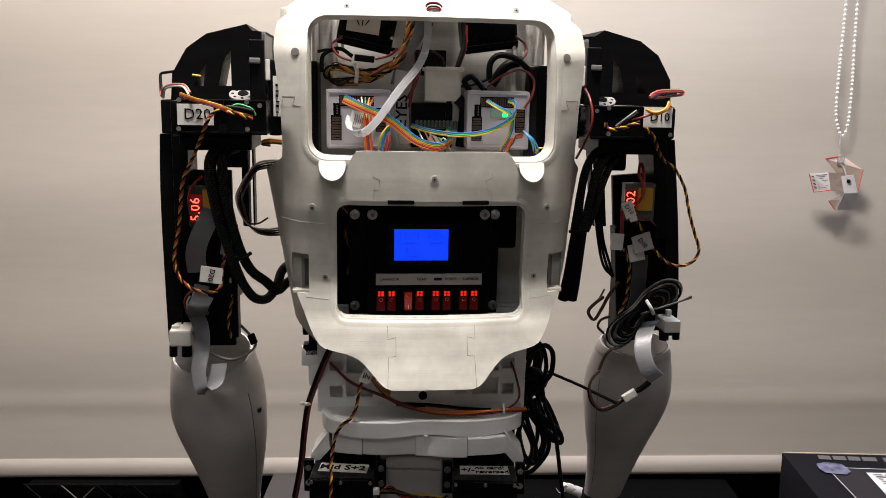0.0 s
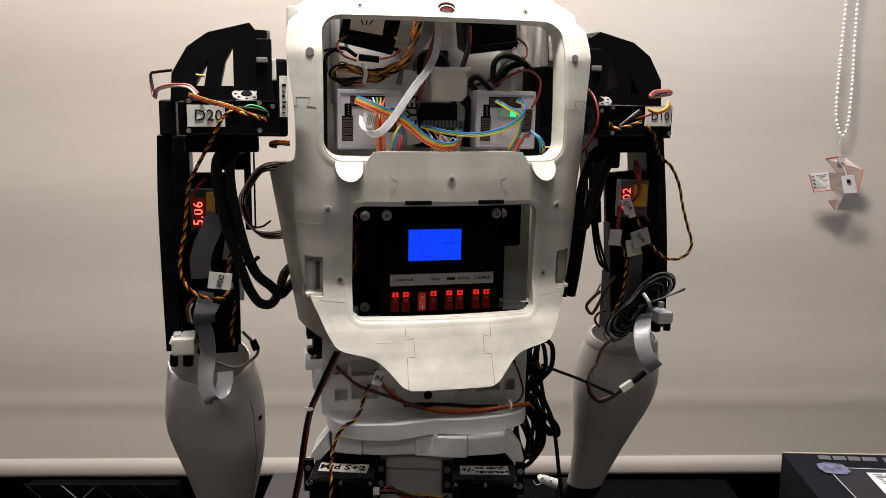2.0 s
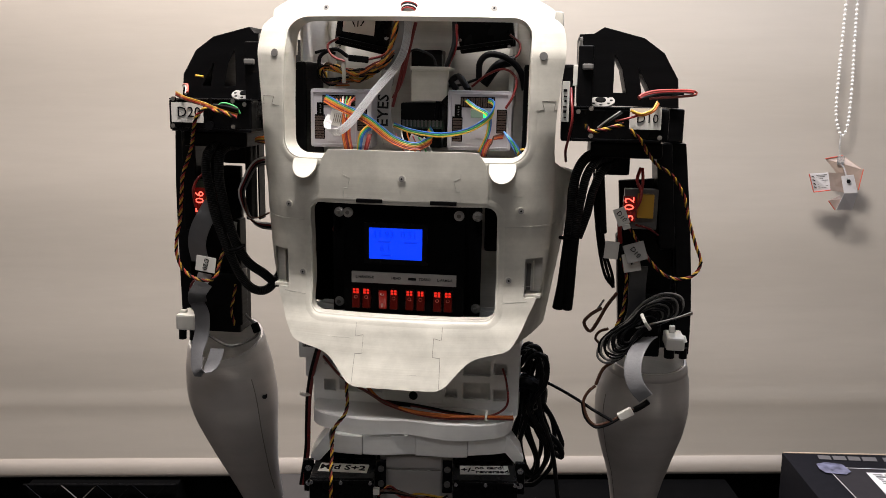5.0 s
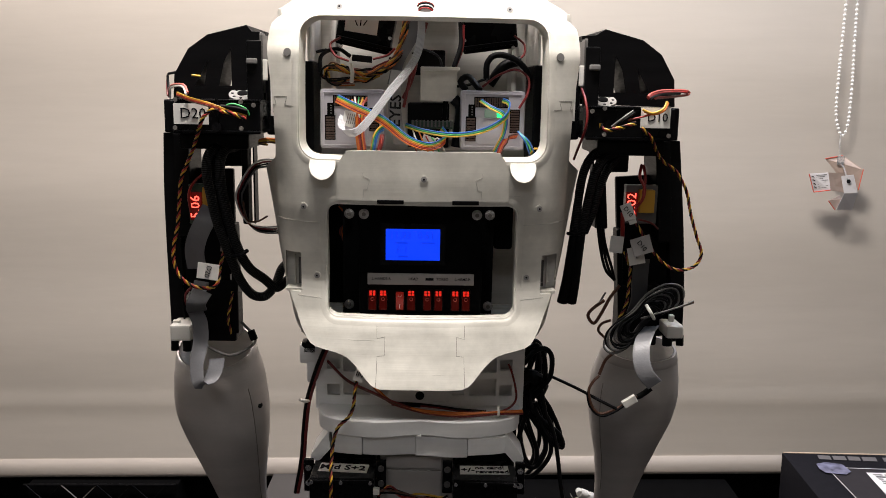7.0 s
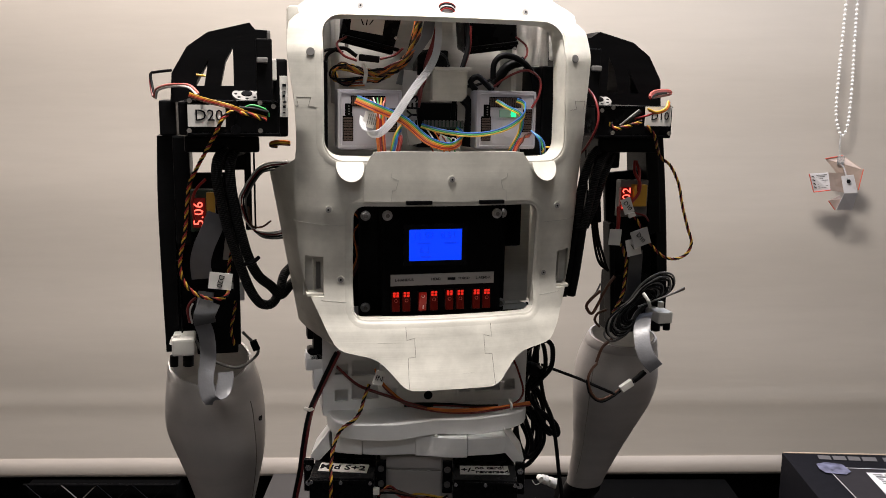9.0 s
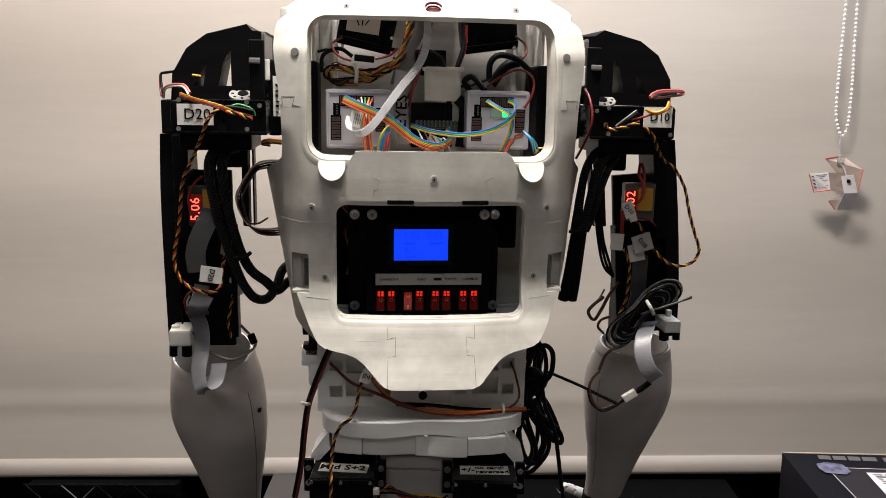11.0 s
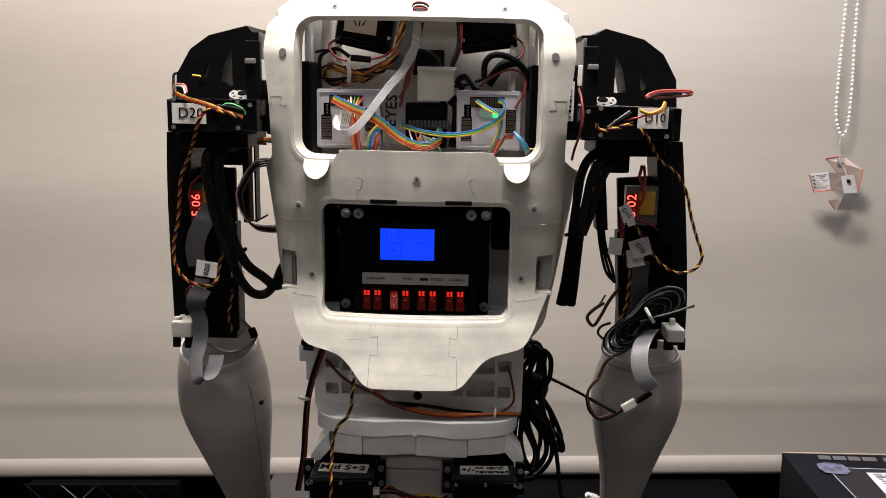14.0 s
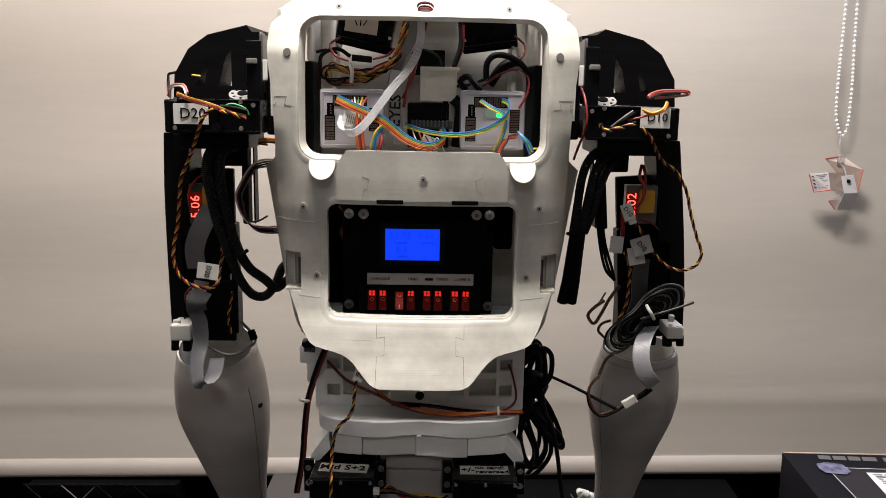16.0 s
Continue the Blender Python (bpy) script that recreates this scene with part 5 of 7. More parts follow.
# ---- inside the chest window ----
def inside_parts():
    for px, tilt, lab in (((-0.0651, -0.02, 0.478), -12, True), ((0.0711, -0.02, 0.4788), 8, False)):
        servo = part("neck_servo", centred((px[0], -0.005, px[2] + 0.006), 0.062, 0.04, 0.042, 0.003, pose(0, 0, 0, 12, -tilt, 0)), BLACK_GLOSS, robot, "black neck servo tilted inside the chest")
        part("servo_lip", centred((px[0], -0.027, px[2] - 0.012), 0.064, 0.004, 0.004, 0.001, pose(0, 0, 0, 12, -tilt, 0)), BLACK, servo)
        for k in (-1, 1):
            part("screw", cyl((px[0] + k * 0.027, -0.026, px[2] - 0.010 - k * tilt * 0.0004), (px[0] + k * 0.027, -0.031, px[2] - 0.0108 - k * tilt * 0.0004), 0.002, n=10), METAL, servo)
        if lab:
            tape = part("label_tape", centred((px[0] - 0.004, -0.029, px[2] + 0.009), 0.036, 0.0008, 0.02, 0, pose(0, 0, 0, 12, 8, 0)), TAPE, servo, "white tape label with handwriting")
            for k in range(3):
                part("ink_stroke", centred((px[0] - 0.010 + k * 0.005, -0.0298, px[2] + 0.010), 0.0012, 0.0006, 0.007, 0, pose(0, 0, 0, 12, 8 + 30 * (k - 1), 0)), INK, servo)
    # white centre bracket with a black servo under it
    a, b = (-0.0039, -0.06, 0.4406), (0.0355, -0.06, 0.4235)
    br = part("centre_bracket", box((a[0], -0.062, b[2] - 0.018), (b[0], -0.052, a[2]), 0.001), PRINT, robot, "white printed bracket")
    part("bracket_top", box((a[0], -0.070, a[2] - 0.003), (b[0] + 0.002, -0.02, a[2] + 0.001), 0.001), PRINT, br)
    a, b = (-0.0175, -0.05, 0.4031), (0.0282, -0.05, 0.3545)
    part("centre_servo", box((a[0], -0.05, b[2]), (b[0], -0.01, a[2]), 0.002), BLACK, robot, "black servo under the bracket")
    a, b = (-0.0117, -0.02, 0.461), (0.0234, -0.02, 0.4432)
    part("servo_top", box((a[0], -0.02, b[2] - 0.01), (b[0], 0.01, a[2]), 0.002), BLACK_GLOSS, robot)
    # pin board in the middle
    a, b = (-0.0136, -0.06, 0.3841), (0.0316, -0.06, 0.3761)
    board = part("pin_board", box((a[0], -0.064, b[2]), (b[0], -0.06, a[2]), 0.0004), BOARD, robot, "dark pin header board")
    for k in range(11):
        x = a[0] + (b[0] - a[0]) * (k + 0.5) / 11
        part("pin", box((x - 0.0009, -0.067, b[2] + 0.002), (x + 0.0009, -0.064, a[2] + 0.001)), GREY_WIRE, board)
    # EYES label on a hanging grey strap
    ribbon("label_strap", [(-0.0284, -0.065, 0.4371), (-0.0315, -0.07, 0.4105), (-0.0295, -0.076, 0.3839), (-0.0245, -0.076, 0.3600)], 0.014, [(1, 0, 0.1)] * 4, GREY_TAPE, robot, "grey strap with handwritten word")
    px = (-0.0283, -0.081, 0.393)
    lettering("EYES", pose(px[0] - 0.0012, -0.0845, px[2] + 0.002, 90, -88, 0), 0.0165, INK, robot, bold=0.015)
    # grey ribbon cable hanging to the first controller
    pale = material("pale_ribbon_cable", (0.56, 0.56, 0.58), 0.35, grain=0.1)
    flat_cable("ribbon_cable", [(-0.0036, -0.085, 0.489), (-0.0037, -0.088, 0.4743), (-0.0073, -0.093, 0.4542), (-0.0168, -0.098, 0.4368), (-0.0314, -0.103, 0.4194), (-0.046, -0.108, 0.3993), (-0.0592, -0.112, 0.3822), (-0.0707, -0.114, 0.373), (-0.081, -0.112, 0.3739), (-0.0851, -0.106, 0.3804), (-0.0834, -0.096, 0.3885)],
               [pale] * 7, 0.00062, robot, "pale grey flat ribbon cable", across=(0.8, 0.15, -0.6))
    part("paper_tag", centred((-0.0775, -0.100, 0.3865), 0.012, 0.0008, 0.016, 0, pose(0, 0, 0, 0, 14, 0)), TAPE, robot, "small white tag")
    for k in range(5):
        part("ink_line", centred((-0.0790 + 0.0022 * k, -0.1008, 0.3865), 0.0005, 0.0004, 0.011, 0, pose(0, 0, 0, 0, 14, 0)), GREY_WIRE, robot)
    ribbon("ribbon_cable", [(-0.0095, -0.07, 0.4890), (-0.0120, -0.068, 0.4742), (-0.0187, -0.06, 0.461), (-0.0277, -0.05, 0.4463), (-0.0344, -0.04, 0.4223)], 0.012, [(1, 0, 0.4)] * 5, RIBBON, robot, "grey flat ribbon cable")
    # rainbow jumper cables
    flat_cable("jumper_cable", [(-0.0903, -0.094, 0.4069), (-0.0718, -0.104, 0.3988), (-0.043, -0.106, 0.3861), (-0.0161, -0.1, 0.3658), (0.0079, -0.097, 0.3589), (0.0235, -0.09, 0.3675), (0.0183, -0.08, 0.3758)], (ORANGE, RED, ORANGE, YELLOW, GREEN, BLUE), 0.0008, robot, "rainbow jumper cable", across=(0.3, 0, 1))
    flat_cable("jumper_cable", [(-0.0191, -0.08, 0.3801), (0.0023, -0.09, 0.3743), (0.0342, -0.1, 0.3717), (0.0641, -0.106, 0.3777), (0.0852, -0.106, 0.3914), (0.0886, -0.098, 0.4046), (0.0824, -0.092, 0.4079)], (YELLOW, GREEN, BLUE), 0.0009, robot, "yellow, green and blue jumper cable", across=(0.1, 0, 1))
    flat_cable("jumper_cable", [(0.0595, -0.092, 0.4075), (0.0692, -0.1, 0.4009), (0.0837, -0.104, 0.3925), (0.0835, -0.102, 0.3748), (0.0751, -0.095, 0.3547)], (YELLOW, GREEN, BLUE), 0.0008, robot, "yellow and green jumper cable", across=(1, 0, 0.4))
    flat_cable("jumper_cable", [(0.0986, -0.093, 0.3715), (0.0894, -0.1, 0.37), (0.0825, -0.1, 0.3611), (0.0793, -0.096, 0.3506)], (RED, ORANGE, PINK, BROWN), 0.0009, robot, "red and orange jumper cable", across=(0.7, 0, 0.7))
    for k, m in enumerate((BLUE, GREEN, BLUE)):
        wire("jumper_wire", [(0.0992, -0.092, 0.3762), ((0.1065, -0.1, 0.3661)[0] + 0.002 * k, -0.10, (0.1065, -0.1, 0.3661)[2]), ((0.1141, -0.09, 0.3499)[0] + 0.003 * k, -0.085, (0.1141, -0.09, 0.3499)[2])], 0.0009, m, robot)
    wire("jumper_wire", [(0.114, -0.09, 0.3523), (0.1177, -0.092, 0.3585), (0.1262, -0.09, 0.3572)], 0.0011, YELLOW, robot)
    # a thick bundle drops from the first controller's header, a thin one bends beside it
    for k, m in enumerate((ORANGE, ORANGE, RED, DARK_RED, ORANGE, PINK)):
        o = 0.0016 * k
        wire("jumper_wire", [(-0.0790 + 0.0040 * k, -0.0895, 0.4060), (-0.0735 + o, -0.097, 0.3985), (-0.0700 + o, -0.1, 0.3844), (-0.0700 + o, -0.101, 0.370), (-0.0680 + o, -0.097, 0.3535)], 0.0009, m, robot)
    for k, m in enumerate((WHITE_WIRE, GREEN, YELLOW, PINK)):
        wire("jumper_wire", [(-0.0720 + 0.0042 * k, -0.0895, 0.4085), (-0.0705 + 0.0026 * k, -0.097, 0.4015), (-0.0672 + 0.0016 * k, -0.100, 0.3930), (-0.0665 + 0.0016 * k, -0.099, 0.3850)], 0.0008, m, robot)
    for k, m in enumerate((YELLOW, GREEN, BLUE, BLUE)):
        wire("jumper_wire", [(-0.0423, -0.088, 0.3802 - 0.0018 * k), (-0.0470, -0.096, 0.3770 - 0.0018 * k), (-0.0520 + 0.0010 * k, -0.100, 0.3690 - 0.0016 * k), (-0.0550 + 0.0012 * k, -0.096, 0.3535)], 0.0009, m, robot)
    for k, m in enumerate((RED, PINK, DARK_RED)):
        wire("jumper_wire", [(-0.0450 + 0.0016 * k, -0.088, 0.3700), (-0.0455 + 0.0016 * k, -0.093, 0.3640), (-0.0480 + 0.0016 * k, -0.094, 0.3535)], 0.0009, m, robot)
    for k, m in enumerate((PINK, WHITE_WIRE, ORANGE, RED, GREEN, WHITE_WIRE)):
        x0, z0 = (-0.0178, -0.08, 0.3693)[0] + 0.006 * k, (-0.0118, -0.08, 0.3706)[2]
        wire("jumper_wire", [(x0, -0.075, z0 + 0.006 * math.sin(k)), (x0 + 0.004, -0.088, z0 - 0.004), (x0 + 0.012, -0.085, z0 - 0.02)], 0.0008, m, robot)
    part("paper_tag", centred((0.0059, -0.085, 0.3652), 0.014, 0.0008, 0.008, 0, pose(0, 0, 0, 0, 20, 0)), TAPE, robot, "small white tag")
    # coiled servo leads with a cable tie
    mats = (ORANGE, YELLOW, BROWN, RUBBER, DARK_RED, BROWN, RUBBER, YELLOW, RUBBER, ORANGE)
    run = [(-0.0211, -0.055, 0.4915), (-0.0234, -0.056, 0.4757), (-0.0275, -0.056, 0.461), (-0.034, -0.055, 0.4484), (-0.0442, -0.054, 0.4388), (-0.0593, -0.053, 0.4337), (-0.0763, -0.053, 0.4346), (-0.0956, -0.05, 0.4402), (-0.1066, -0.046, 0.4377), (-0.1079, -0.044, 0.4299), (-0.097, -0.046, 0.4235), (-0.0775, -0.05, 0.4251), (-0.0593, -0.053, 0.4278), (-0.046, -0.054, 0.4352)]
    j = random.uniform
    for k, m in enumerate(mats):
        pts = [(x + j(-0.0035, 0.0035), y + j(-0.007, 0.007), z + j(-0.0045, 0.0045)) for x, y, z in run[3 if k % 3 else 0: 14 if k % 2 else 12]]
        wire("servo_lead", pts, 0.0010, m, robot)
    for dx, dz, trio in ((0.0, 0.0, (ORANGE, YELLOW, BROWN)), (0.0055, 0.001, (YELLOW, RUBBER, DARK_RED)), (0.003, -0.002, (ORANGE, RUBBER, BROWN))):
        twisted("servo_lead", [(x + dx, y - 0.006 + dx, z + dz) for x, y, z in run[:8]], 0.0011, trio, robot, "orange, yellow and brown twisted lead", turns=55)
    part("cable_tie", tube([(-0.0787, -0.064, 0.4425), (-0.0763, -0.068, 0.4343), (-0.0776, -0.064, 0.4238)], 0.0022), NYLON, robot, "white nylon cable tie")
    part("lead_plug", centred((-0.0683, -0.035, 0.4495), 0.022, 0.007, 0.007, 0.001, pose(0, 0, 0, 0, 5, 0)), BLACK_MATT, robot, "black lead plug")
    for pts, r, m in (([(-0.0922, -0.03, 0.472), (-0.1031, -0.035, 0.4643), (-0.097, -0.04, 0.4523), (-0.0824, -0.04, 0.4466)], 0.0013, DARK_RED), ([(-0.0566, -0.035, 0.4491), (-0.0406, -0.035, 0.4537), (-0.0322, -0.04, 0.4609)], 0.0013, DARK_RED),
                      ([(-0.1145, -0.03, 0.4341), (-0.1131, -0.03, 0.4523), (-0.0959, -0.03, 0.4599), (-0.0812, -0.03, 0.4518)], 0.0022, RUBBER), ([(-0.1192, -0.03, 0.4558), (-0.1082, -0.03, 0.4584), (-0.0959, -0.03, 0.4551)], 0.0016, RUBBER),
                      ([(-0.0028, -0.075, 0.4865), (-0.0051, -0.07, 0.4695), (-0.0117, -0.065, 0.4462), (-0.0165, -0.07, 0.4225), (-0.0214, -0.075, 0.3988)], 0.0017, DARK_RED), ([(0.0018, -0.07, 0.487), (-0.0059, -0.066, 0.458), (-0.0127, -0.066, 0.4285), (-0.0223, -0.068, 0.4076)], 0.0019, DARK_RED),
                      ([(0.039, -0.04, 0.4901), (0.0396, -0.045, 0.4659), (0.0315, -0.05, 0.4385), (0.0246, -0.05, 0.4081), (0.0226, -0.05, 0.3866)], 0.0028, RUBBER), ([(0.0422, -0.045, 0.4868), (0.0415, -0.045, 0.4629), (0.0339, -0.05, 0.4416)], 0.0014, DARK_RED),
                      ([(0.0678, -0.05, 0.4301), (0.0686, -0.05, 0.4471), (0.0783, -0.05, 0.4557), (0.0959, -0.05, 0.4525), (0.1115, -0.05, 0.4395), (0.1174, -0.05, 0.4188)], 0.0034, RUBBER), ([(0.0721, -0.04, 0.4241), (0.0873, -0.04, 0.4441), (0.1061, -0.04, 0.4506)], 0.0055, RUBBER),
                      ([(0.0988, -0.03, 0.4777), (0.1097, -0.035, 0.4679), (0.1091, -0.04, 0.4567), (0.1017, -0.04, 0.4505)], 0.0012, DARK_RED),
                      ([(0.0625, -0.07, 0.4216), (0.0784, -0.075, 0.4337), (0.0968, -0.08, 0.4399), (0.1096, -0.085, 0.4307), (0.108, -0.09, 0.4142), (0.1, -0.09, 0.3999)], 0.0013, DARK_RED),
                      ([(0.0456, -0.06, 0.4176), (0.0392, -0.06, 0.4265), (0.0471, -0.06, 0.4321), (0.0551, -0.07, 0.4238), (0.0594, -0.075, 0.418)], 0.0034, RUBBER), ([(0.0204, -0.05, 0.4353), (0.0268, -0.05, 0.4233), (0.0443, -0.05, 0.4224), (0.0678, -0.05, 0.4301)], 0.0015, RUBBER),
                      ([(-0.0131, -0.04, 0.4559), (-0.0012, -0.045, 0.4602), (0.0149, -0.04, 0.4535), (0.0201, -0.04, 0.4427)], 0.0012, RUBBER), ([(0.0322, -0.06, 0.4084), (0.0398, -0.06, 0.3994), (0.039, -0.06, 0.3781), (0.0364, -0.06, 0.3565)], 0.006, RUBBER)):
        wire("inner_cable", pts, r, m, robot)
    part("cable_tie", tube([(0.0284, -0.055, 0.4402), (0.0318, -0.058, 0.439), (0.0352, -0.055, 0.4403)], 0.0018), NYLON, robot)
    # little striped lead over the neck edge
    flat_cable("neck_lead", [(-0.0083, -0.105, 0.4953), (-0.0052, -0.108, 0.5001), (0.0004, -0.109, 0.5012), (0.0062, -0.108, 0.4998), (0.01, -0.105, 0.4958)], (RED, INK, WHITE_WIRE, INK, RED), 0.0008, robot, "striped lead over the neck edge", across=(0, 0.3, 1))


inside_parts()


# ---- wiring on the arms and round the waist ----
TRIO = (YELLOW, RED, RUBBER)
DARK_TRIO = (YELLOW, DARK_RED, RUBBER)


def tag(px, w, h, turn, text, parent, d=None, mat=None, size=0.01, turn_text=0):
    x, y, z = px
    y = y if d is None else d
    m = pose(x, y, z, 0, turn, 0)
    t = part("paper_tag", box((-w / 2, -0.0004, -h / 2), (w / 2, 0.0004, h / 2), 0.0002), mat or TAPE, parent, "folded white label tag")
    t.matrix_local = m
    if text:
        lettering(text, pose(0, -0.0008, 0, 90, 0, 0) @ pose(0, 0, 0, 0, 0, turn_text), size, INK, t)
    return t


def left_wiring():
    flat_cable("servo_lead", [(-0.2535, -0.1, 0.4087), (-0.2366, -0.112, 0.4036), (-0.2142, -0.116, 0.398), (-0.2009, -0.114, 0.3926), (-0.1808, -0.112, 0.3867)], (BROWN, RED, ORANGE, YELLOW), 0.00065, robot, "brown, red and orange servo lead", across=(0.2, 0, 1))
    for pts, r, m in (([(-0.2964, 0.02, 0.4037), (-0.2999, 0.03, 0.4175), (-0.3011, 0.035, 0.429), (-0.2962, 0.033, 0.4309), (-0.278, 0.015, 0.4332)], 0.0016, RUBBER), ([(-0.297, 0.02, 0.4042), (-0.2937, 0.012, 0.4126), (-0.2811, -0.02, 0.4172), (-0.2648, -0.05, 0.4186), (-0.2534, -0.07, 0.4171), (-0.2448, -0.09, 0.4099)], 0.0013, PINK),
                      ([(-0.2955, 0.02, 0.4025), (-0.2927, 0.012, 0.4108), (-0.2808, -0.02, 0.4152), (-0.2650, -0.05, 0.4166), (-0.2545, -0.07, 0.4151), (-0.2465, -0.09, 0.4085)], 0.0013, WHITE_WIRE), ([(-0.2985, 0.021, 0.4050), (-0.3014, 0.031, 0.4175), (-0.3020, 0.036, 0.4285)], 0.0012, DARK_RED), ([(-0.2067, -0.112, 0.3935), (-0.1953, -0.113, 0.3999), (-0.1811, -0.112, 0.3956), (-0.1782, -0.11, 0.3889)], 0.001, GREEN),
                      ([(-0.2066, -0.112, 0.3969), (-0.1927, -0.113, 0.396), (-0.179, -0.112, 0.3928)], 0.0022, RUBBER), ([(-0.2481, -0.06, 0.4282), (-0.2389, -0.06, 0.4272)], 0.0012, YELLOW),
                      ([(-0.2556, -0.056, 0.28), (-0.2569, -0.058, 0.2987), (-0.252, -0.056, 0.312), (-0.2432, -0.05, 0.3211)], 0.0015, RED), ([(-0.2647, -0.05, 0.167), (-0.2662, -0.055, 0.182), (-0.2628, -0.055, 0.1903), (-0.2575, -0.05, 0.1935)], 0.0014, DARK_RED),
                      ([(-0.2622, -0.05, 0.1657), (-0.2636, -0.056, 0.1809), (-0.2602, -0.056, 0.1893)], 0.0010, WHITE_WIRE),
                      ([(-0.2593, -0.05, 0.1467), (-0.2532, -0.052, 0.1347), (-0.2457, -0.054, 0.126), (-0.2184, -0.06, 0.1163), (-0.1997, -0.045, 0.1198), (-0.1936, -0.03, 0.1271), (-0.2097, -0.03, 0.1476)], 0.0017, GREY_WIRE)):
        wire("lead", pts, r, m, robot)
    part("strap", box((-0.2117, -0.113, 0.4046), (-0.2091, -0.108, 0.3709), 0.0008), BLACK_MATT, robot)
    part("strap_button", cyl((-0.2105, -0.112, 0.3761), (-0.2098, -0.117, 0.3764), 0.0048, n=18), BLACK_GLOSS, robot, smooth=True)
    twisted("servo_lead", [(-0.2063, -0.115, 0.3925), (-0.1942, -0.115, 0.3905), (-0.1867, -0.114, 0.3872), (-0.1808, -0.112, 0.3855)], 0.0011, TRIO, robot)
    twisted("servo_lead", [(-0.2125, -0.117, 0.3953), (-0.2225, -0.118, 0.3863), (-0.2295, -0.112, 0.372), (-0.2398, -0.095, 0.3537), (-0.2497, -0.085, 0.336), (-0.2573, -0.082, 0.3197), (-0.2608, -0.08, 0.2974), (-0.2637, -0.08, 0.2697), (-0.2687, -0.08, 0.2472),
                            (-0.2695, -0.08, 0.2288), (-0.2627, -0.082, 0.2126), (-0.2478, -0.085, 0.2027), (-0.2301, -0.085, 0.2007), (-0.2231, -0.08, 0.2057), (-0.2223, -0.07, 0.2203), (-0.2211, -0.06, 0.232), (-0.2192, -0.05, 0.2414)], 0.00105, TRIO, robot, "yellow, red and black twisted servo lead")
    twisted("servo_lead", [(-0.2161, -0.04, 0.1862), (-0.2188, -0.042, 0.1697), (-0.2218, -0.042, 0.1538), (-0.2188, -0.04, 0.1359)], 0.0009, DARK_TRIO, robot)
    sleeve([(-0.2164, -0.055, 0.3522), (-0.2235, -0.07, 0.3521), (-0.2295, -0.078, 0.3432), (-0.2309, -0.08, 0.3256), (-0.2276, -0.08, 0.3036), (-0.2226, -0.08, 0.2777), (-0.2159, -0.078, 0.2541), (-0.2086, -0.072, 0.2282), (-0.2, -0.065, 0.2032), (-0.1894, -0.055, 0.1859), (-0.1768, -0.045, 0.1832), (-0.1679, -0.03, 0.1947), (-0.1621, -0.02, 0.2103), (-0.1506, 0, 0.2167)], 0.0052)
    sleeve([(-0.2052, -0.05, 0.352), (-0.2134, -0.068, 0.3496), (-0.2174, -0.075, 0.3371), (-0.2165, -0.078, 0.3136), (-0.2125, -0.078, 0.2895), (-0.2076, -0.076, 0.2648), (-0.2008, -0.07, 0.239), (-0.1914, -0.062, 0.2184), (-0.1783, -0.05, 0.204), (-0.1675, -0.035, 0.1899), (-0.1585, -0.02, 0.1942), (-0.1482, 0, 0.199)], 0.0054)
    sleeve([(-0.2246, -0.06, 0.3489), (-0.2295, -0.066, 0.3302), (-0.2245, -0.066, 0.303), (-0.2194, -0.066, 0.2767), (-0.2129, -0.066, 0.2538)], 0.0042)
    part("cable_tie", tube([(-0.207, -0.078, 0.2344), (-0.1972, -0.08, 0.2373), (-0.1907, -0.074, 0.241)], 0.0022), BLACK_GLOSS, robot)
    for k, m in enumerate((WHITE_WIRE, DARK_RED, RUBBER, GREY_WIRE)):
        o = 0.0022 * k
        pts = [(-0.1588, -0.06, 0.3405), (-0.1803, -0.05, 0.337), (-0.1932, -0.045, 0.3272), (-0.2053, -0.04, 0.3079), (-0.2093, -0.04, 0.2953), (-0.2037, -0.04, 0.2764), (-0.1929, -0.04, 0.2637), (-0.1754, -0.03, 0.2595), (-0.1612, -0.02, 0.2604)]
        wire("lead", [(x + o * (0.6 if i < 2 else 1), y, z - o * (1 if i < 2 or i > 4 else 0.2)) for i, (x, y, z) in enumerate(pts)], 0.0011, m, robot)
    wire("lead", [(-0.2002, -0.045, 0.291), (-0.1971, -0.045, 0.2709), (-0.1867, -0.04, 0.2676), (-0.1764, -0.03, 0.2724)], 0.0011, BROWN, robot)
    for k, m in enumerate((ORANGE, YELLOW, BROWN)):
        wire("lead", [((-0.1563, -0.07, 0.3617)[0], -0.07, (-0.1563, -0.07, 0.3617)[2] - 0.0016 * k), ((-0.1676, -0.075, 0.3631)[0], -0.075, (-0.1676, -0.075, 0.3631)[2] - 0.0018 * k), ((-0.1764, -0.07, 0.3603)[0], -0.07, (-0.1764, -0.07, 0.3603)[2] - 0.0014 * k), (-0.1693, -0.06, 0.3555)], 0.0012, m, robot)
    ribbon("ribbon_cable", [(-0.232, -0.06, 0.2856), (-0.2379, -0.07, 0.2711), (-0.2453, -0.072, 0.2549), (-0.2502, -0.068, 0.2374), (-0.2496, -0.062, 0.2174)], 0.021, [(1, 0, -0.35), (1, 0.1, -0.4), (1, 0.1, -0.35), (1, 0, 0), (1, 0, 0)], RIBBON, robot, "grey flat ribbon cable")
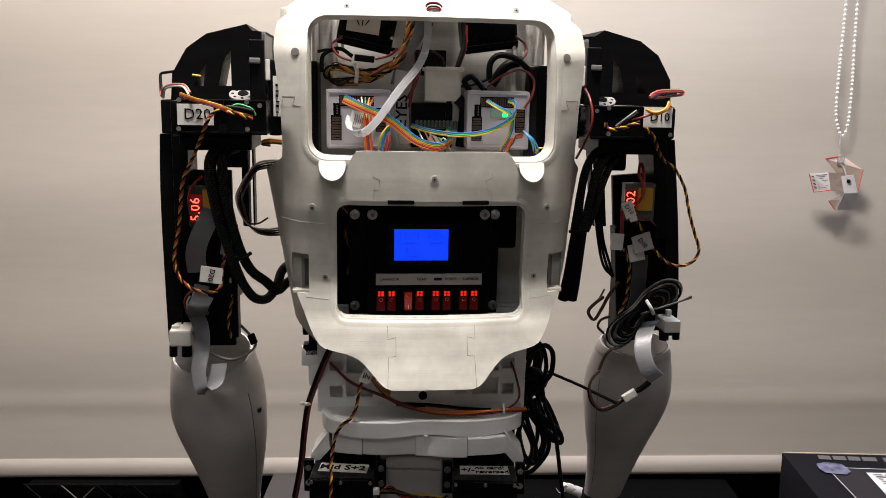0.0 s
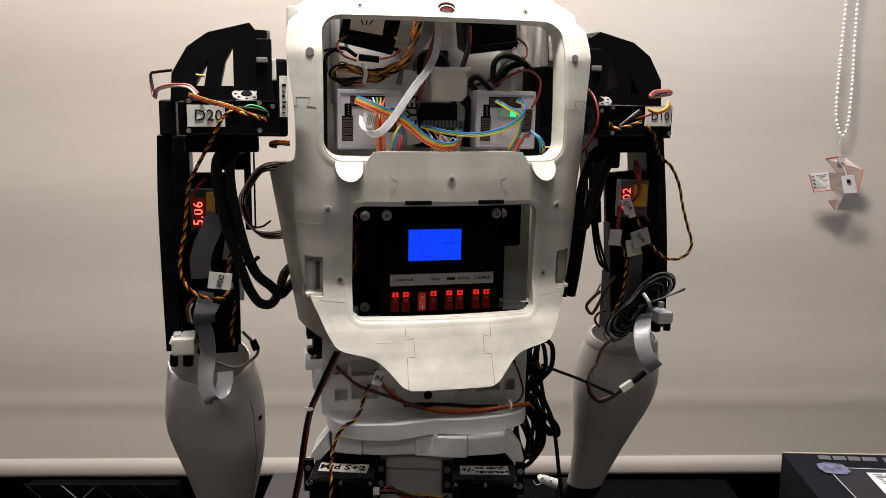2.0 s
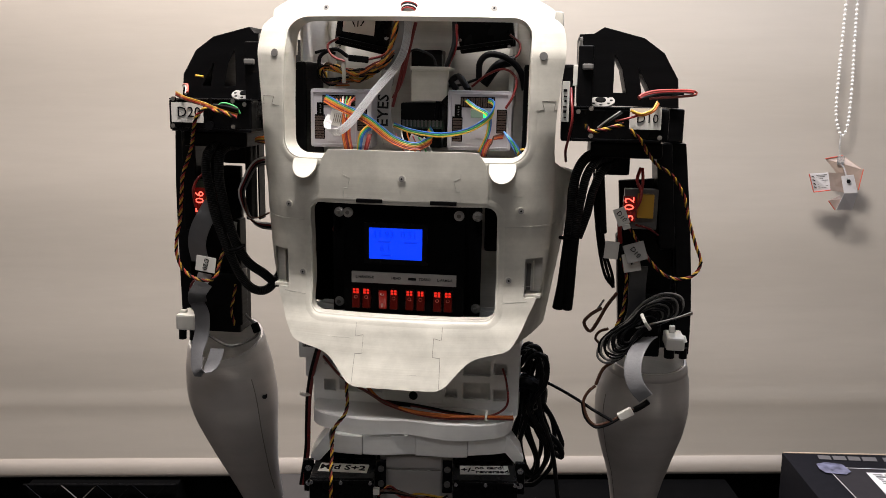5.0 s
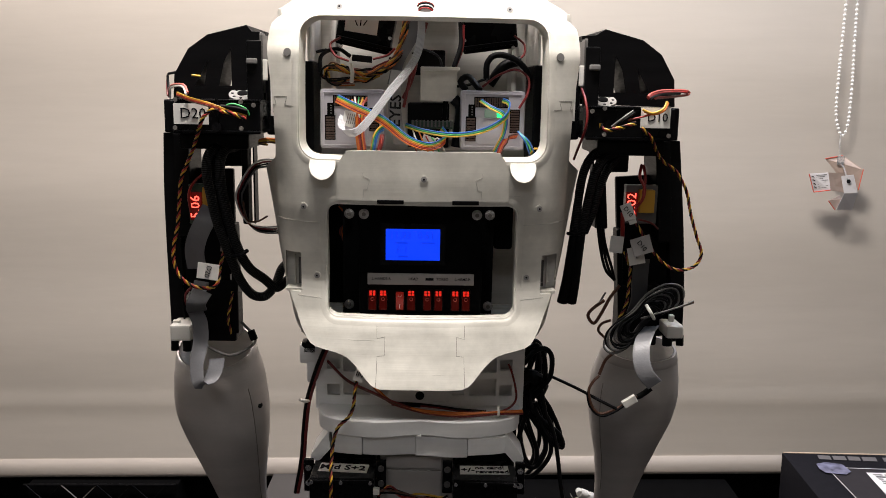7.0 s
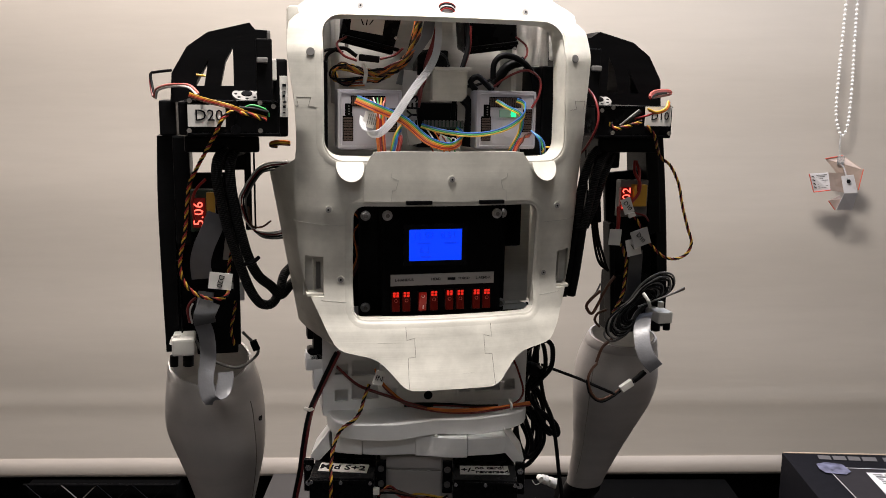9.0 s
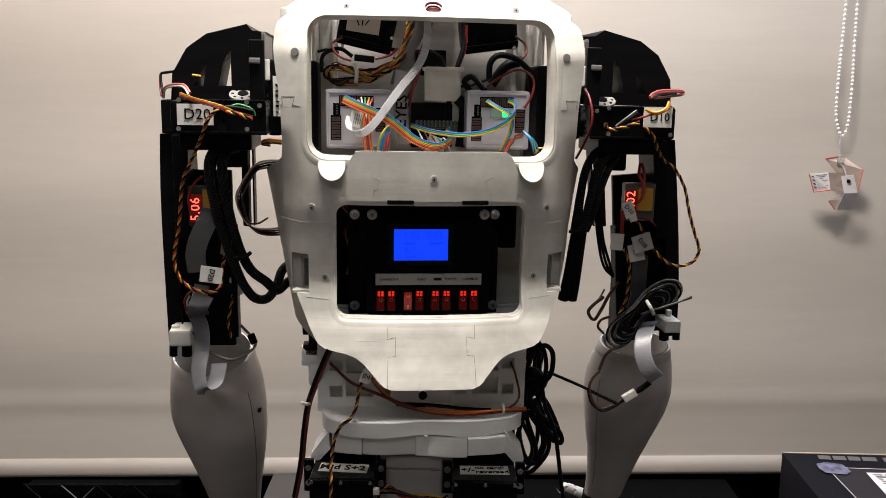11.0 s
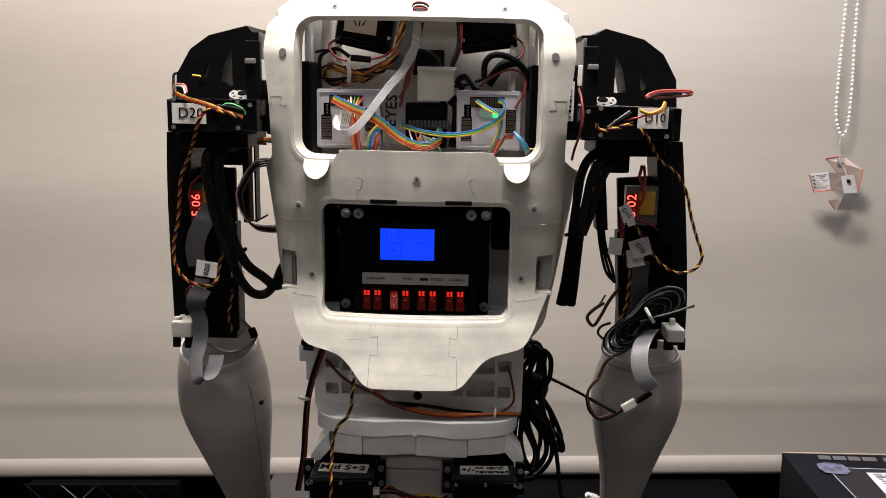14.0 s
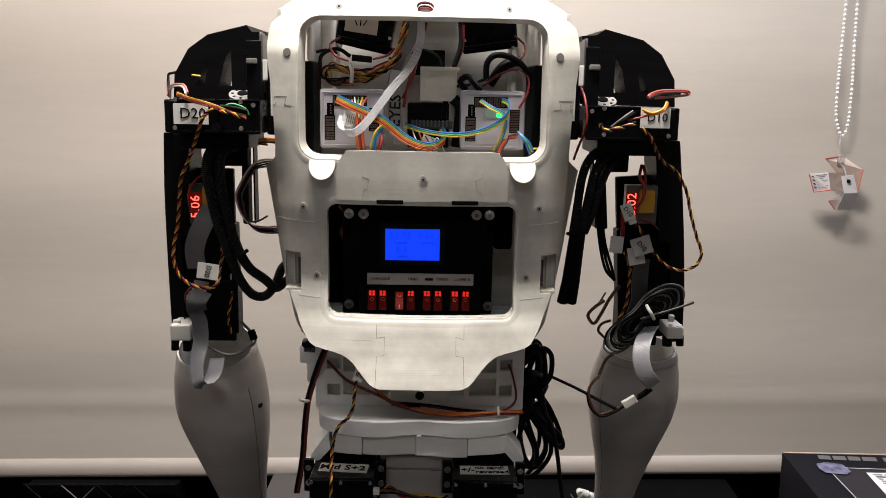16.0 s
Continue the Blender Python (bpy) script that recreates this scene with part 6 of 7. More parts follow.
    ribbon("ribbon_cable", [(-0.246, -0.058, 0.2018), (-0.248, -0.07, 0.1889), (-0.2512, -0.075, 0.1763), (-0.2467, -0.07, 0.157), (-0.2456, -0.074, 0.1357), (-0.2485, -0.082, 0.1157), (-0.2475, -0.087, 0.1020), (-0.2440, -0.091, 0.0935), (-0.2375, -0.089, 0.0930), (-0.2315, -0.083, 0.0990), (-0.2285, -0.077, 0.1090), (-0.2285, -0.072, 0.1160)], 0.0165,
           [(1, 0, -0.2), (1, 0, 0.1), (1, 0, 0.1), (1, 0.2, -0.1), (1, 0.3, 0), (1, 0.3, 0.1), (0.9, 0.2, 0.3), (0.75, 0, 0.6), (0.7, -0.1, 0.6), (0.9, -0.1, 0.3), (1, 0, 0), (1, 0, 0)], RIBBON, robot, "grey flat ribbon cable")
    ribbon("ribbon_cable", [(-0.2418, -0.07, 0.1939), (-0.248, -0.078, 0.1815), (-0.2472, -0.078, 0.172)], 0.022, [(1, 0, 0.15)] * 3, RIBBON_DARK, robot)
    tag((-0.2301, -0.092, 0.2209), 0.023, 0.0175, 8, "D20", robot, size=0.0078, turn_text=-98)
    part("grey_sleeve", centred((-0.2205, -0.04, 0.2471), 0.012, 0.004, 0.03, 0.001, pose(0, 0, 0, 0, 8, 0)), GREY_TAPE, robot)
    part("white_guide", centred((-0.2135, -0.03, 0.1943), 0.014, 0.006, 0.020, 0.001), INNER, robot, "white plastic guide")
    part("elbow_plug", centred((-0.1967, -0.03, 0.1312), 0.008, 0.006, 0.012, 0.001, pose(0, 0, 0, 0, -20, 0)), BLACK_MATT, robot)
    part("cable_tie_end", centred((-0.2782, -0.05, 0.1515), 0.008, 0.006, 0.006, 0.001), NYLON, robot)


left_wiring()


def right_wiring():
    for pts, r, m in (([(0.2328, -0.1, 0.4141), (0.2392, -0.09, 0.4177), (0.2557, -0.07, 0.4208), (0.2851, -0.035, 0.4217), (0.299, -0.022, 0.4206), (0.2999, -0.022, 0.4174), (0.2855, -0.035, 0.4154), (0.2462, -0.08, 0.4129)], 0.0014, PINK), ([(0.2336, -0.1, 0.4128), (0.2402, -0.09, 0.4160), (0.2565, -0.07, 0.4189), (0.2851, -0.037, 0.4198), (0.2965, -0.026, 0.4192)], 0.0014, RED),
                      ([(0.2347, -0.1, 0.4120), (0.2420, -0.09, 0.4145), (0.2570, -0.07, 0.4172), (0.2840, -0.040, 0.4180)], 0.0014, RUBBER), ([(0.2247, -0.113, 0.4013), (0.235, -0.114, 0.3979), (0.2457, -0.114, 0.4022), (0.2503, -0.11, 0.4098)], 0.0013, YELLOW), ([(0.2266, -0.113, 0.3995), (0.2363, -0.114, 0.3968), (0.247, -0.114, 0.401), (0.2516, -0.11, 0.4086)], 0.0012, ORANGE),
                      ([(0.1938, -0.112, 0.3832), (0.2036, -0.114, 0.3916), (0.2154, -0.112, 0.3999)], 0.0013, GREY_WIRE), ([(0.1963, -0.112, 0.3821), (0.2061, -0.114, 0.3905), (0.2173, -0.112, 0.3982)], 0.0013, RUBBER), ([(0.2105, -0.112, 0.3905), (0.2237, -0.112, 0.3936), (0.233, -0.113, 0.3967)], 0.0011, RED),
                      ([(0.1660, -0.085, 0.4215), (0.1668, -0.104, 0.4107), (0.1683, -0.112, 0.394), (0.1667, -0.11, 0.378), (0.1632, -0.095, 0.3592), (0.1642, -0.07, 0.3462)], 0.0014, DARK_RED),
                      ([(0.244, -0.05, 0.3389), (0.2401, -0.06, 0.327), (0.2447, -0.066, 0.315), (0.2422, -0.068, 0.3024), (0.2356, -0.066, 0.2931)], 0.0018, RED), ([(0.246, -0.05, 0.3389), (0.2461, -0.06, 0.3258), (0.2441, -0.064, 0.3051)], 0.0017, RED),
                      ([(0.2411, -0.06, 0.2793), (0.256, -0.06, 0.2754), (0.2668, -0.05, 0.2673)], 0.0012, DARK_RED), ([(0.2244, -0.055, 0.2863), (0.2255, -0.055, 0.268), (0.2271, -0.05, 0.2573)], 0.0024, RED),
                      ([(0.2271, -0.05, 0.2011), (0.2165, -0.05, 0.1855), (0.208, -0.05, 0.1679), (0.1998, -0.05, 0.1556), (0.1925, -0.05, 0.1653), (0.1994, -0.05, 0.1748), (0.2114, -0.045, 0.1816)], 0.0020, BROWN), ([(0.2138, -0.04, 0.1899), (0.2048, -0.045, 0.1775), (0.1943, -0.05, 0.1694)], 0.0011, GREY_WIRE),
                      ([(0.2647, -0.062, 0.0821), (0.2516, -0.064, 0.0718), (0.2351, -0.064, 0.0616), (0.2251, -0.064, 0.0554), (0.2102, -0.062, 0.05), (0.2007, -0.06, 0.0587), (0.1963, -0.058, 0.0756), (0.2011, -0.056, 0.0867), (0.2088, -0.054, 0.0936)], 0.0017, BROWN),
                      ([(0.267, -0.06, 0.0799), (0.2524, -0.066, 0.0711), (0.2358, -0.066, 0.0609), (0.226, -0.066, 0.0541), (0.2111, -0.064, 0.048), (0.1988, -0.06, 0.0573), (0.1943, -0.058, 0.0749)], 0.0014, RUBBER),
                      ([(0.2093, -0.05, 0.0936), (0.2165, -0.05, 0.1124), (0.2296, -0.05, 0.1234)], 0.002, BROWN), ([(0.2154, -0.04, 0.1359), (0.2065, -0.045, 0.1458), (0.2102, -0.045, 0.1541), (0.2193, -0.05, 0.1595)], 0.0016, BROWN),
                      ([(0.1493, -0.02, 0.0842), (0.1725, -0.03, 0.0765), (0.1911, -0.045, 0.0716), (0.2099, -0.058, 0.0648), (0.2288, -0.065, 0.0572)], 0.0019, RUBBER)):
        wire("lead", pts, r, m, robot)
    twisted("servo_lead", [(0.1827, -0.112, 0.3866), (0.1842, -0.114, 0.3808), (0.193, -0.115, 0.3804), (0.205, -0.115, 0.3835), (0.2189, -0.113, 0.3877)], 0.0012, DARK_TRIO, robot)
    twisted("servo_lead", [(0.2253, -0.113, 0.3825), (0.2363, -0.11, 0.3724), (0.2458, -0.1, 0.358), (0.2566, -0.09, 0.3463), (0.2721, -0.085, 0.3361), (0.2866, -0.08, 0.3143), (0.293, -0.08, 0.2902), (0.3016, -0.08, 0.2645), (0.3084, -0.08, 0.245), (0.3022, -0.08, 0.2313), (0.2866, -0.08, 0.2262),
                            (0.2704, -0.08, 0.2314), (0.2555, -0.08, 0.2458), (0.2439, -0.08, 0.2632), (0.2345, -0.078, 0.2776)], 0.00095, DARK_TRIO, robot, "yellow, red and black twisted servo lead")
    twisted("servo_lead", [(0.2281, -0.06, 0.2426), (0.2347, -0.062, 0.2232), (0.2346, -0.062, 0.2032), (0.2331, -0.062, 0.183), (0.2279, -0.06, 0.1677), (0.2247, -0.055, 0.1568)], 0.00095, DARK_TRIO, robot, "yellow, red and black twisted servo lead")
    # braided sleeves ending in heat-shrink
    for k, pts in enumerate(([(0.205, -0.05, 0.3526), (0.1895, -0.065, 0.3536), (0.1785, -0.07, 0.3414), (0.1731, -0.07, 0.3213), (0.1719, -0.065, 0.2953), (0.1722, -0.06, 0.2623)], [(0.2117, -0.05, 0.3501), (0.1961, -0.07, 0.3465), (0.1863, -0.076, 0.3314), (0.1818, -0.074, 0.3061), (0.1789, -0.07, 0.2833), (0.1764, -0.064, 0.2617)],
                             [(0.2084, -0.045, 0.3535), (0.1861, -0.06, 0.3481), (0.1763, -0.066, 0.331), (0.1739, -0.06, 0.3074), (0.1696, -0.055, 0.2614)], [(0.2169, -0.045, 0.3446), (0.2031, -0.066, 0.3362), (0.194, -0.07, 0.3151), (0.1888, -0.066, 0.2891), (0.1813, -0.06, 0.2636)])):
        sleeve(pts, 0.0046)
    wire("heat_shrink", [(0.172, -0.06, 0.2662), (0.1699, -0.055, 0.2417), (0.1669, -0.05, 0.2075), (0.1627, -0.045, 0.1792)], 0.0062, RUBBER, robot, "black heat-shrink cable end", n=12)
    wire("heat_shrink", [(0.1768, -0.062, 0.2652), (0.1754, -0.058, 0.2357), (0.1745, -0.052, 0.2045), (0.1732, -0.046, 0.1794)], 0.0060, RUBBER, robot, "black heat-shrink cable end", n=12)
    part("cable_tie", tube([(0.1615, -0.066, 0.2633), (0.169, -0.072, 0.2637), (0.1797, -0.066, 0.264)], 0.002), BLACK_GLOSS, robot)
    for k in range(3):
        wire("lead", [(0.1989, -0.04, 0.3376), ((0.1982, -0.03, 0.3038)[0] + 0.003 * k, -0.03, (0.1982, -0.03, 0.3038)[2]), ((0.2052, -0.03, 0.2504)[0] + 0.003 * k, -0.03, (0.2052, -0.03, 0.2504)[2]), ((0.2139, -0.03, 0.2164)[0] + 0.004 * k, -0.03, (0.2139, -0.03, 0.2164)[2]), (0.2232, -0.04, 0.2049)], 0.0017, RUBBER, robot)
    tag((0.2247, -0.078, 0.2903), 0.0125, 0.0185, -22, "D10", robot, size=0.0072, turn_text=-70)
    part("white_plug", centred((0.2302, -0.079, 0.2797), 0.008, 0.004, 0.005, 0.0006, pose(0, 0, 0, 0, -20, 0)), NYLON, robot, "white lead plug")
    tag((0.2406, -0.084, 0.2537), 0.022, 0.020, -18, "D10", robot, mat=GREY_TAPE, size=0.0075, turn_text=-65)
    tag((0.2383, -0.072, 0.2403), 0.018, 0.020, -12, "V", robot, size=0.010)
    tag((0.2171, -0.066, 0.2516), 0.015, 0.019, 4, "", robot)
    ribbon("ribbon_cable", [(0.248, -0.06, 0.2346), (0.2469, -0.062, 0.2098), (0.2478, -0.058, 0.1853), (0.2444, -0.055, 0.1689)], 0.019, [(1, 0.15, 0)] * 4, RIBBON_DARK, robot, "grey flat ribbon cable")
    ribbon("ribbon_cable", [(0.2640, -0.062, 0.1560), (0.2540, -0.078, 0.1525), (0.2464, -0.0900, 0.1430), (0.2438, -0.1010, 0.1285), (0.2485, -0.1070, 0.1140), (0.2583, -0.1090, 0.1030)], 0.0185, [(1, 0.1, 0.3), (1, 0.05, 0.4), (1, -0.1, 0.45), (1, -0.2, 0.4), (1, -0.4, 0.55), (1, -0.5, 0.6)], RIBBON, robot, "grey flat ribbon cable")
    wire("lead", [(0.2667, -0.066, 0.0835), (0.2602, -0.066, 0.078), (0.2523, -0.066, 0.0726)], 0.0034, RUBBER, robot)
    part("white_plug", centred((0.2423, -0.068, 0.0679), 0.017, 0.006, 0.009, 0.001, pose(0, 0, 0, 0, -32, 0)), NYLON, robot, "white lead plug")
    # coil of grey leads tied in the middle
    shades = (GREY_WIRE, RUBBER, GREY_WIRE, RUBBER, RUBBER, GREY_WIRE, RUBBER, RUBBER, GREY_WIRE, RUBBER, RUBBER, RUBBER)
    base = [(0.239, -0.07, 0.1756), (0.2545, -0.072, 0.1948), (0.2738, -0.072, 0.2053), (0.2896, -0.07, 0.2021), (0.2919, -0.07, 0.1886), (0.2792, -0.07, 0.178), (0.2583, -0.07, 0.1674), (0.2439, -0.072, 0.1519), (0.2335, -0.074, 0.135), (0.2191, -0.074, 0.1298), (0.2099, -0.072, 0.1374), (0.2117, -0.072, 0.1523), (0.2249, -0.07, 0.165)]
    mid = Vector((0.2503, -0.07, 0.1675))
    for k, m in enumerate(shades):
        f = 1.05 - 0.058 * k
        pts = [mid + (Vector(p) - mid) * (f + random.uniform(-0.03, 0.03)) + Vector((random.uniform(-0.001, 0.001), -0.001 * (k % 4), random.uniform(-0.001, 0.001))) for p in base]
        bm = add_tube(bmesh.new(), (lambda c: c + c[:1])(spline(pts, 0.003, closed=True)), 0.0013, 8)
        part("coiled_lead", bm, m, robot, "tied coil of thin grey lead" if k == 0 else "", smooth=True, angle=60)
    for k, m in enumerate((GREY_WIRE, BROWN, GREY_WIRE)):
        wire("lead", [(0.2468, -0.076, 0.1691), (0.2655, -0.08, 0.1767), (0.2858, -0.08, 0.1832), ((0.3041, -0.08, 0.1891)[0], -0.08, (0.3041, -0.08, 0.1891)[2] + 0.001 * k)], 0.0011, m, robot)
    part("cable_tie", tube([(0.2517, -0.078, 0.1856), (0.2553, -0.084, 0.1786), (0.2614, -0.078, 0.1696)], 0.0020), NYLON, robot, "white nylon cable tie")
    part("cable_tie_end", centred((0.2878, -0.055, 0.1644), 0.006, 0.006, 0.008, 0.001), NYLON, robot)
    # white finger joint of the hand beside the hip
    bones = [Vector(p) for p in ((0.3000, 0.2400, -0.2260), (0.2830, 0.2405, -0.2160), (0.2670, 0.2410, -0.2090), (0.2540, 0.2415, -0.2035))]
    for k, (a, b) in enumerate(zip(bones, bones[1:])):
        d = (b - a).normalized()
        bm = bmesh.new()
        r = 0.0092 - 0.0006 * k
        add_cyl(bm, a + d * 0.002, b - d * 0.0022, r, r * 0.9, n=14)
        add_cyl(bm, b - d * 0.0022, b - d * 0.0006, r * 0.9, r * 0.62, n=14)
        add_cyl(bm, b + Vector((0, -r * 0.7, 0)), b + Vector((0, r * 0.7, 0)), r * 0.62, n=12)
        part("finger_joint", bm, NYLON, robot, "white printed finger joint", smooth=True, angle=30)
    wire("finger_string", [(0.2530, 0.2360, -0.2090), (0.2440, 0.2360, -0.2110), (0.2390, 0.2370, -0.2040)], 0.0006, NYLON, robot)


right_wiring()


def waist_wiring():
    # swag of orange and brown leads across the stomach, tied near its end
    orange = [(-0.0651, -0.06, 0.1036), (-0.0583, -0.066, 0.0908), (-0.0497, -0.072, 0.082), (-0.0344, -0.08, 0.071), (-0.013, -0.086, 0.0647), (0.0118, -0.088, 0.06), (0.0429, -0.089, 0.0587), (0.0682, -0.088, 0.0594), (0.089, -0.086, 0.0598), (0.118, -0.07, 0.0545)]
    for k, m in enumerate((ORANGE, ORANGE, BROWN, DARK_RED)):
        wire("swag_lead", [(x + 0.0006 * (k % 2), y - 0.0008 * (k % 2), z + 0.0011 * (1.5 - k) + 0.0006 * math.sin(9 * k + 60 * x)) for x, y, z in orange], 0.00115, m, robot, "orange and brown lead across the stomach" if k == 0 else "")
    brown = [(-0.1073, -0.050, 0.1065), (-0.087, -0.056, 0.0877), (-0.0714, -0.062, 0.0807), (-0.0497, -0.074, 0.0755), (-0.0344, -0.082, 0.0712), (-0.010, -0.087, 0.0640)]
    for k, m in enumerate((BROWN, DARK_RED)):
        wire("swag_lead", [(x, y - 0.001 * k, z + 0.0018 * k) for x, y, z in brown], 0.0012, m, robot)
    dark = [(-0.0321, -0.066, 0.0618), (0.0008, -0.07, 0.0613), (0.0257, -0.074, 0.06), (0.0443, -0.078, 0.0588), (0.0755, -0.082, 0.0582), (0.098, -0.08, 0.0615), (0.111, -0.066, 0.0692), (0.1087, -0.052, 0.0894), (0.1034, -0.046, 0.1044)]
    wire("swag_lead", dark, 0.0013, DARK_RED, robot)
    wire("swag_lead", [(x, y, z + 0.002) for x, y, z in dark[:5]], 0.0012, RUBBER, robot)
    wire("heat_shrink", dark[:2], 0.0023, RUBBER, robot)
    part("cable_tie", tube([(0.0888, -0.083, 0.0560), (0.0890, -0.0895, 0.0585), (0.0892, -0.0885, 0.0635), (0.0894, -0.082, 0.0650)], 0.0016, 6), NYLON, robot, "white nylon cable tie")
    for k, m in enumerate((RUBBER, DARK_RED)):
        o = 0.003 * k
        pts = [(-0.1085, -0.06, 0.1273), (-0.1152, -0.055, 0.111), (-0.1265, -0.04, 0.0787), (-0.1365, -0.02, 0.0432), (-0.1427, -0.005, 0.001), (-0.1473, 0.005, -0.0404), (-0.156, 0.01, -0.0881)]
        wire("power_lead", [(x + o, y, z) for x, y, z in pts], 0.0024, m, robot, "black and dark red power lead")
    part("cable_tie", tube([(-0.1424, -0.03, 0.0522), (-0.137, -0.032, 0.0508), (-0.1323, -0.022, 0.0482)], 0.0022), NYLON, robot)
    tag((-0.0665, -0.1, 0.1085), 0.0115, 0.0165, 18, "IN", robot, size=0.0085)
    parts = (((-0.1393, -0.0400, 0.1552), (-0.1313, -0.0400, 0.1370), BLACK), ((-0.1324, -0.0400, 0.1556), (-0.1098, -0.0400, 0.1103), BLACK), ((-0.1390, -0.0400, 0.1267), (-0.1163, -0.0400, 0.1107), BLACK_GLOSS), ((-0.1410, -0.0400, 0.1228), (-0.1163, -0.0400, 0.0999), WAIST), ((-0.1329, -0.0400, 0.1049), (-0.1133, -0.0400, 0.0765), WAIST))
    for a, b, m in parts:
        part("side_bracket", box((a[0], -0.04, b[2]), (b[0], -0.022, a[2]), 0.0035), m, robot, smooth=True)
    # black cable hung in loops beside the waist
    loops = ([(0.1068, -0.02, 0.1043), (0.1308, 0, 0.0886), (0.1398, -0.03, 0.1133), (0.1507, -0.045, 0.1233), (0.1597, -0.045, 0.113), (0.1584, -0.045, 0.0882), (0.1489, -0.03, 0.0663), (0.1427, 0, 0.0367), (0.1552, 0, 0.0139), (0.1744, 0, -0.0093), (0.1821, 0, -0.0034), (0.1691, 0, 0.0286), (0.1551, 0, 0.0513), (0.1453, -0, 0.081)],
             [(0.1053, -0.02, 0.1064), (0.1269, 0, 0.0974), (0.1368, 0, 0.1177), (0.1495, -0, 0.1175), (0.1532, -0, 0.097), (0.143, 0, 0.0678), (0.1343, 0, 0.0324), (0.1312, 0, -0.0006), (0.1381, 0, -0.0312), (0.1488, 0, -0.0438), (0.1531, -0, -0.024), (0.1407, 0, 0.0142), (0.136, 0, 0.0443), (0.1382, 0, 0.0812)],
             [(0.109, -0.01, 0.0923), (0.1368, 0.01, 0.0778), (0.1467, 0.01, 0.0998), (0.158, 0.01, 0.1055), (0.1549, 0.01, 0.076), (0.1549, 0.01, 0.0401), (0.1665, 0.01, 0.0057), (0.171, 0.01, -0.029), (0.1529, 0.01, -0.0564), (0.1383, 0.01, -0.0606), (0.1272, 0.01, -0.0587)],
             [(0.144, 0.005, 0.0497), (0.1345, 0.005, 0.0161), (0.1283, 0.005, -0.0141), (0.1364, 0.005, -0.0373), (0.1513, 0.005, -0.0431), (0.1635, 0.005, -0.0188), (0.1577, 0.005, 0.0156), (0.1479, 0.005, 0.0421)],
             [(0.1486, -0.01, 0.0883), (0.1554, -0.02, 0.0439), (0.1614, -0.02, 0.0308), (0.1691, -0.02, 0.0079), (0.1741, -0.02, -0.0189), (0.1785, -0.02, -0.0497), (0.1850, -0.02, -0.0904), (0.1860, -0.02, -0.1250)],
             [(0.1104, -0.01, 0.1125), (0.1424, 0, 0.1176), (0.1493, 0, 0.0883), (0.1393, 0, 0.0516), (0.151, -0, 0.029), (0.1773, 0, 0.0058), (0.181, 0, -0.011), (0.1628, 0, 0.0046), (0.1455, -0, 0.0396)])
    for k, pts in enumerate(loops):
        if k != 4:
            wire("looped_cable", [(x - 0.012 + random.uniform(-0.004, 0.004), y + 0.008 - 0.003 * k, z + random.uniform(-0.005, 0.003)) for x, y, z in pts], 0.0027, RUBBER, robot, n=8, step=0.003)
        wire("looped_cable", [(x - 0.006, y - 0.004 * k, z) for x, y, z in pts], 0.0030 if k != 4 else 0.0026, RUBBER, robot, "black cable hung in loops" if k == 0 else "", n=8, step=0.003)
    part("cable_knot", tube([(0.1233, -0.012, 0.0725), (0.1318, -0.03, 0.0844), (0.147, -0.02, 0.072), (0.1476, 0.005, 0.0496)], 0.008, 10), RUBBER, robot, smooth=True)
    # small leads between the hip servos, standing still
    part("white_plug", centred((-0.0428, -0.135, -0.0117), 0.007, 0.006, 0.007, 0.001), NYLON, hips, "white lead plug")
    for k, m in enumerate((YELLOW, DARK_RED, RUBBER, WHITE_WIRE, RED, BROWN, RUBBER)):
        y = -0.13 - 0.003 * (k % 3)
        pts = [(-0.0407, -0.13, -0.0136), (-0.0284, -0.13, -0.0093), (-0.0148, -0.13, -0.0158), (0.0013, -0.13, -0.0181), (0.0187, -0.13, -0.0192), (0.0347, -0.13, -0.0175)]
        wire("servo_lead", [(p[0], y, p[2] + random.uniform(-0.006, 0.003)) for p in pts], 0.0012, m, hips)


waist_wiring()

